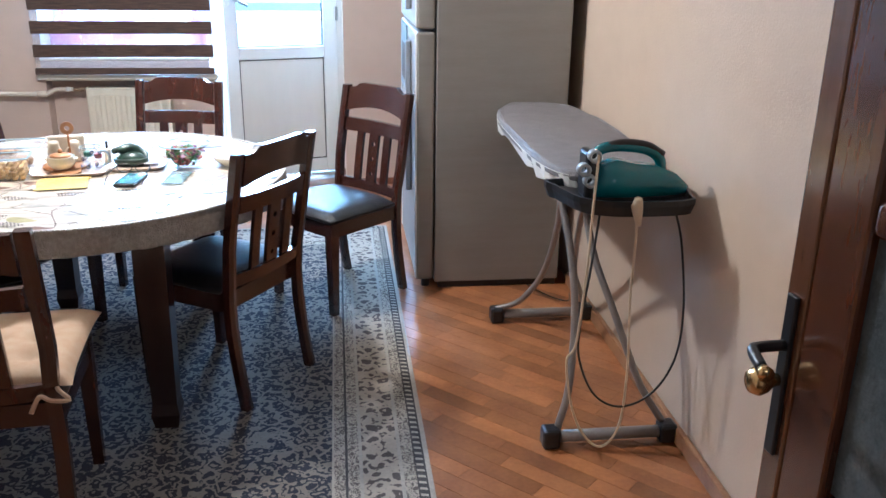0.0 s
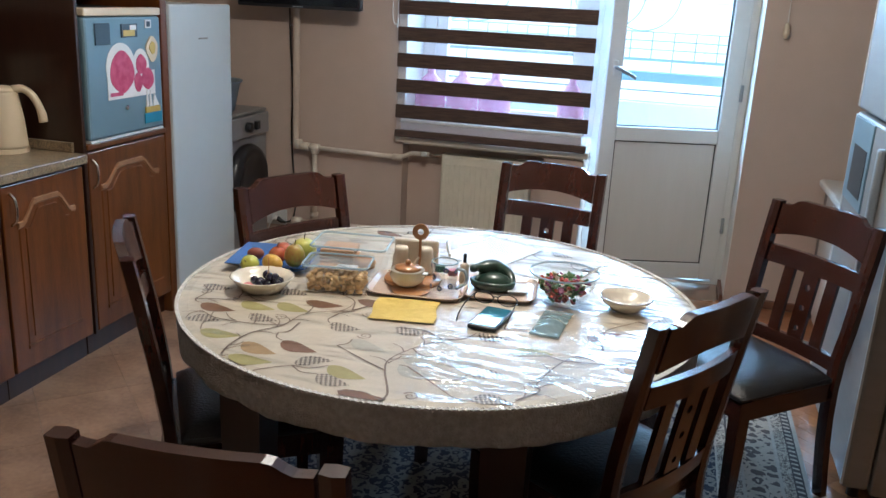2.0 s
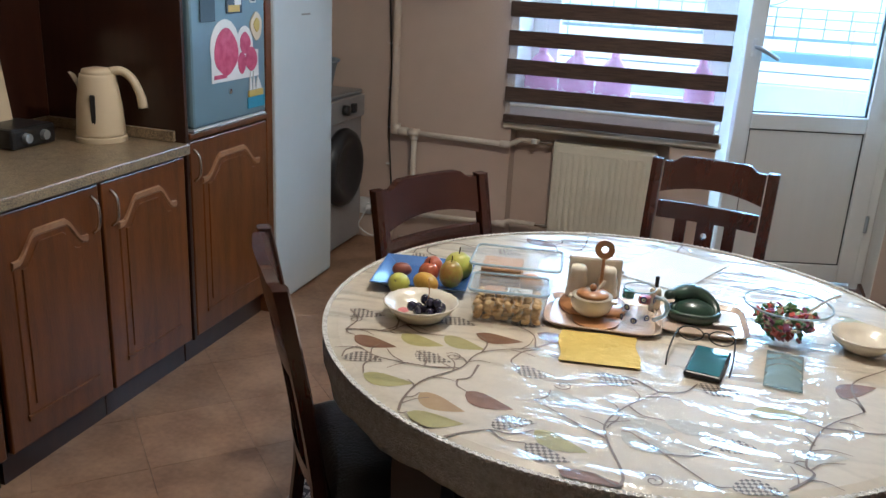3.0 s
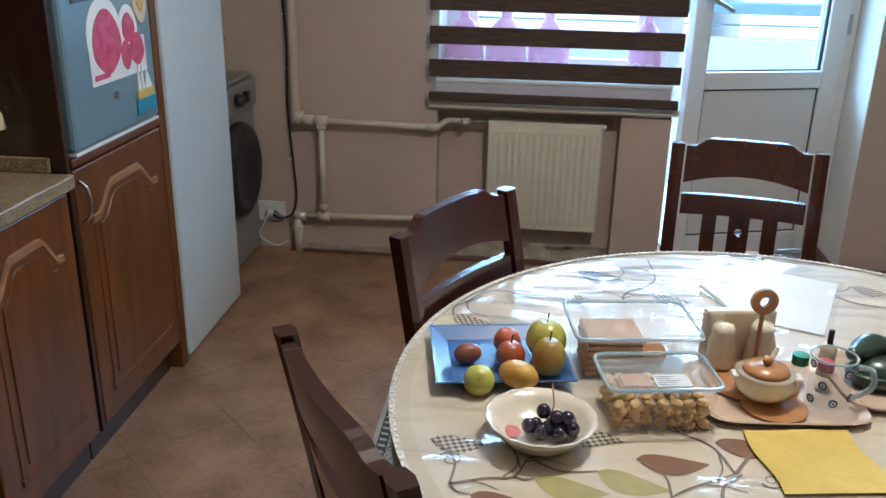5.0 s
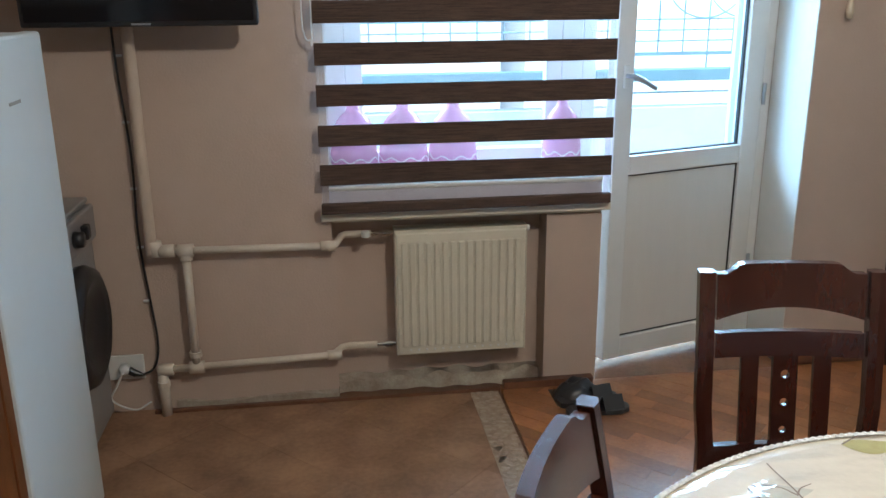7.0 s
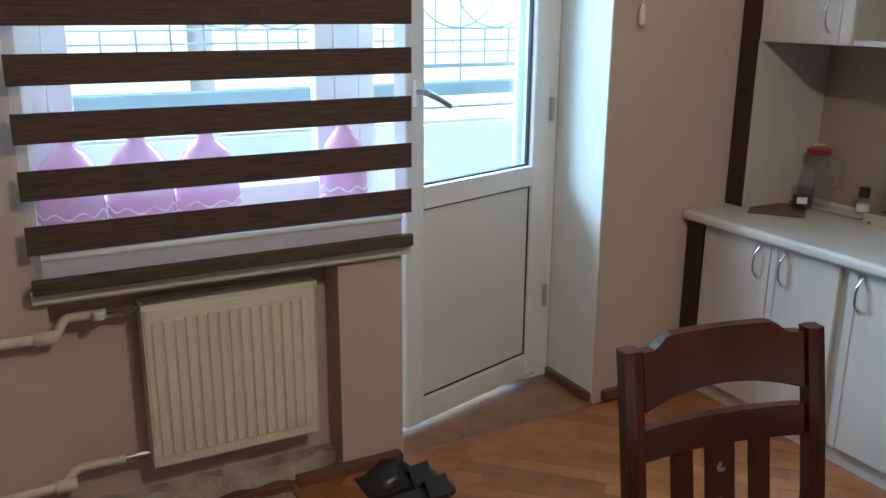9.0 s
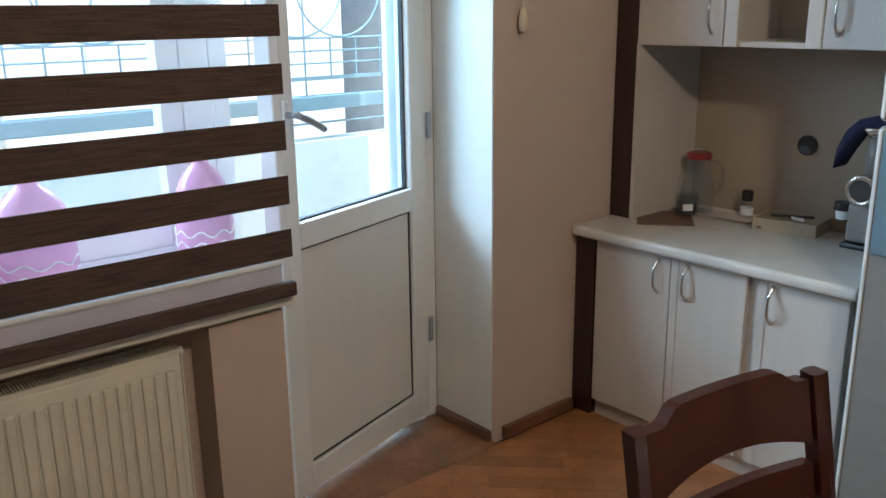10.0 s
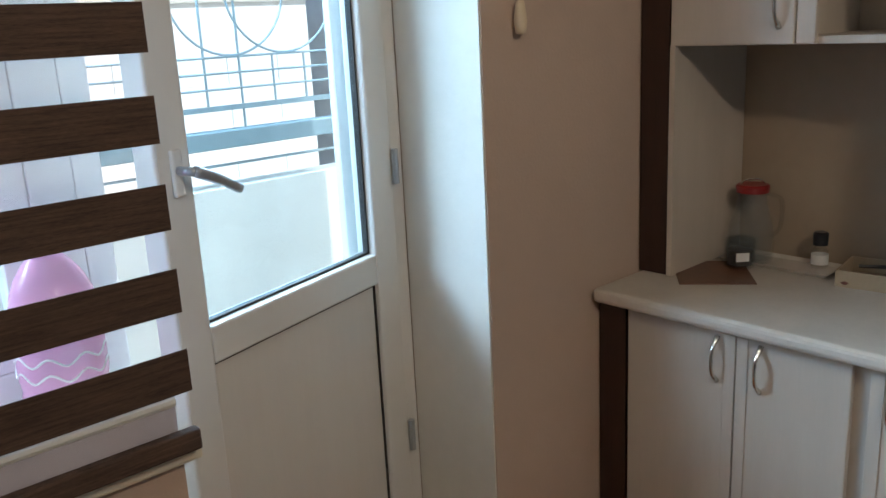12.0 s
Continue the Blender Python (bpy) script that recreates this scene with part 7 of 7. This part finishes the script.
rng = random.Random(4)
parquet = tagged(new("parquet_floor"), "worn reddish oak strip parquet laid on the diagonal", "floor", kind="structure")
rest, count = bmesh.new(), 0
PX0 = 0.70
area_rect = (PX0, YN - 0.11, XR - 0.001, YF + 0.0)
wv = 0.068
pieces = []
for r in range(-10, 140):
    v = -0.2 + r * wv
    off = rng.random() * 0.4
    u = -4.6 - off
    while u < 3.2:
        l = rng.choice((0.28, 0.34, 0.42, 0.5))
        poly = clip_poly(diag(u + 0.0006, v + 0.0006, u + l - 0.0006, v + wv - 0.0006), area_rect)
        if len(poly) > 2:
            cx, cy = sum(p[0] for p in poly) / len(poly), sum(p[1] for p in poly) / len(poly)
            pieces.append((poly, cx, cy))
        u += l
reveal_rect = (1.11, YF + 0.001, DX1 - 0.001, YF + 0.235)
near = [p for p in pieces if p[1] > 2.1 and p[2] < 4.4 or p[2] > 5.45 and p[1] > 0.75]
near = near[:300]
keep = set(id(p) for p in near)
for p in near:
    b = slab(p[0], -0.011, -0.0005 * rng.random())
    o = part("strip", b, M_PARQ, parquet)
for p in pieces:
    if id(p) not in keep:
        slab(p[0], -0.011, -0.0005, rest)
o = part("strips", rest, M_PARQ, parquet)
tagged(o, kind="stuff")
part("threshold_board", box((1.11, YF + 0.002, -0.011), (DX1 - 0.002, FY - 0.001, -0.001), 0.002), M_THRESH, parquet, "worn varnished threshold board")

vinyl = tagged(new("vinyl_floor"), "mottled terracotta vinyl floor with a diagonal tile print", "floor", kind="structure")
S = 0.336
c45 = math.sqrt(0.5)
bu, bv = (-0.42 - 4.219) * c45, (-0.42 + 4.219) * c45
vrect = (XL, YN - 0.11, 0.575, YF)
for i in range(-14, 16):
    for j in range(-14, 16):
        poly = clip_poly(diag(bu + i * S + 0.0006, bv + j * S + 0.0006, bu + (i + 1) * S - 0.0006, bv + (j + 1) * S - 0.0006), vrect)
        if len(poly) > 2:
            part("tile", slab(poly, -0.011, -0.0006), M_VINYL, vinyl)
part("border", box((0.576, YN - 0.11, -0.011), (0.689, YF, -0.001)), M_PEBBLE, vinyl, "printed border band of small pebbles")
pb = bmesh.new()
for k in range(700):
    x, y = 0.582 + rng.random() * 0.10, 5.2 + rng.random() * 1.02
    r = 0.006 + 0.006 * rng.random()
    a0 = rng.random() * 6
    strip([[(x + r * 1.2 * math.cos(a0 + math.tau * i / 7) * q, y + r * math.sin(a0 + math.tau * i / 7) * q, z) for i in range(7)] for z, q in ((-0.001, 1), (0.0003, 0.85))], pb) if k < 320 else None
tagged(part("pebbles", pb, mat("pebble_tone", (0.50, 0.42, 0.33), 0.5, col2=(0.33, 0.24, 0.17), scale=40), vinyl), kind="stuff")
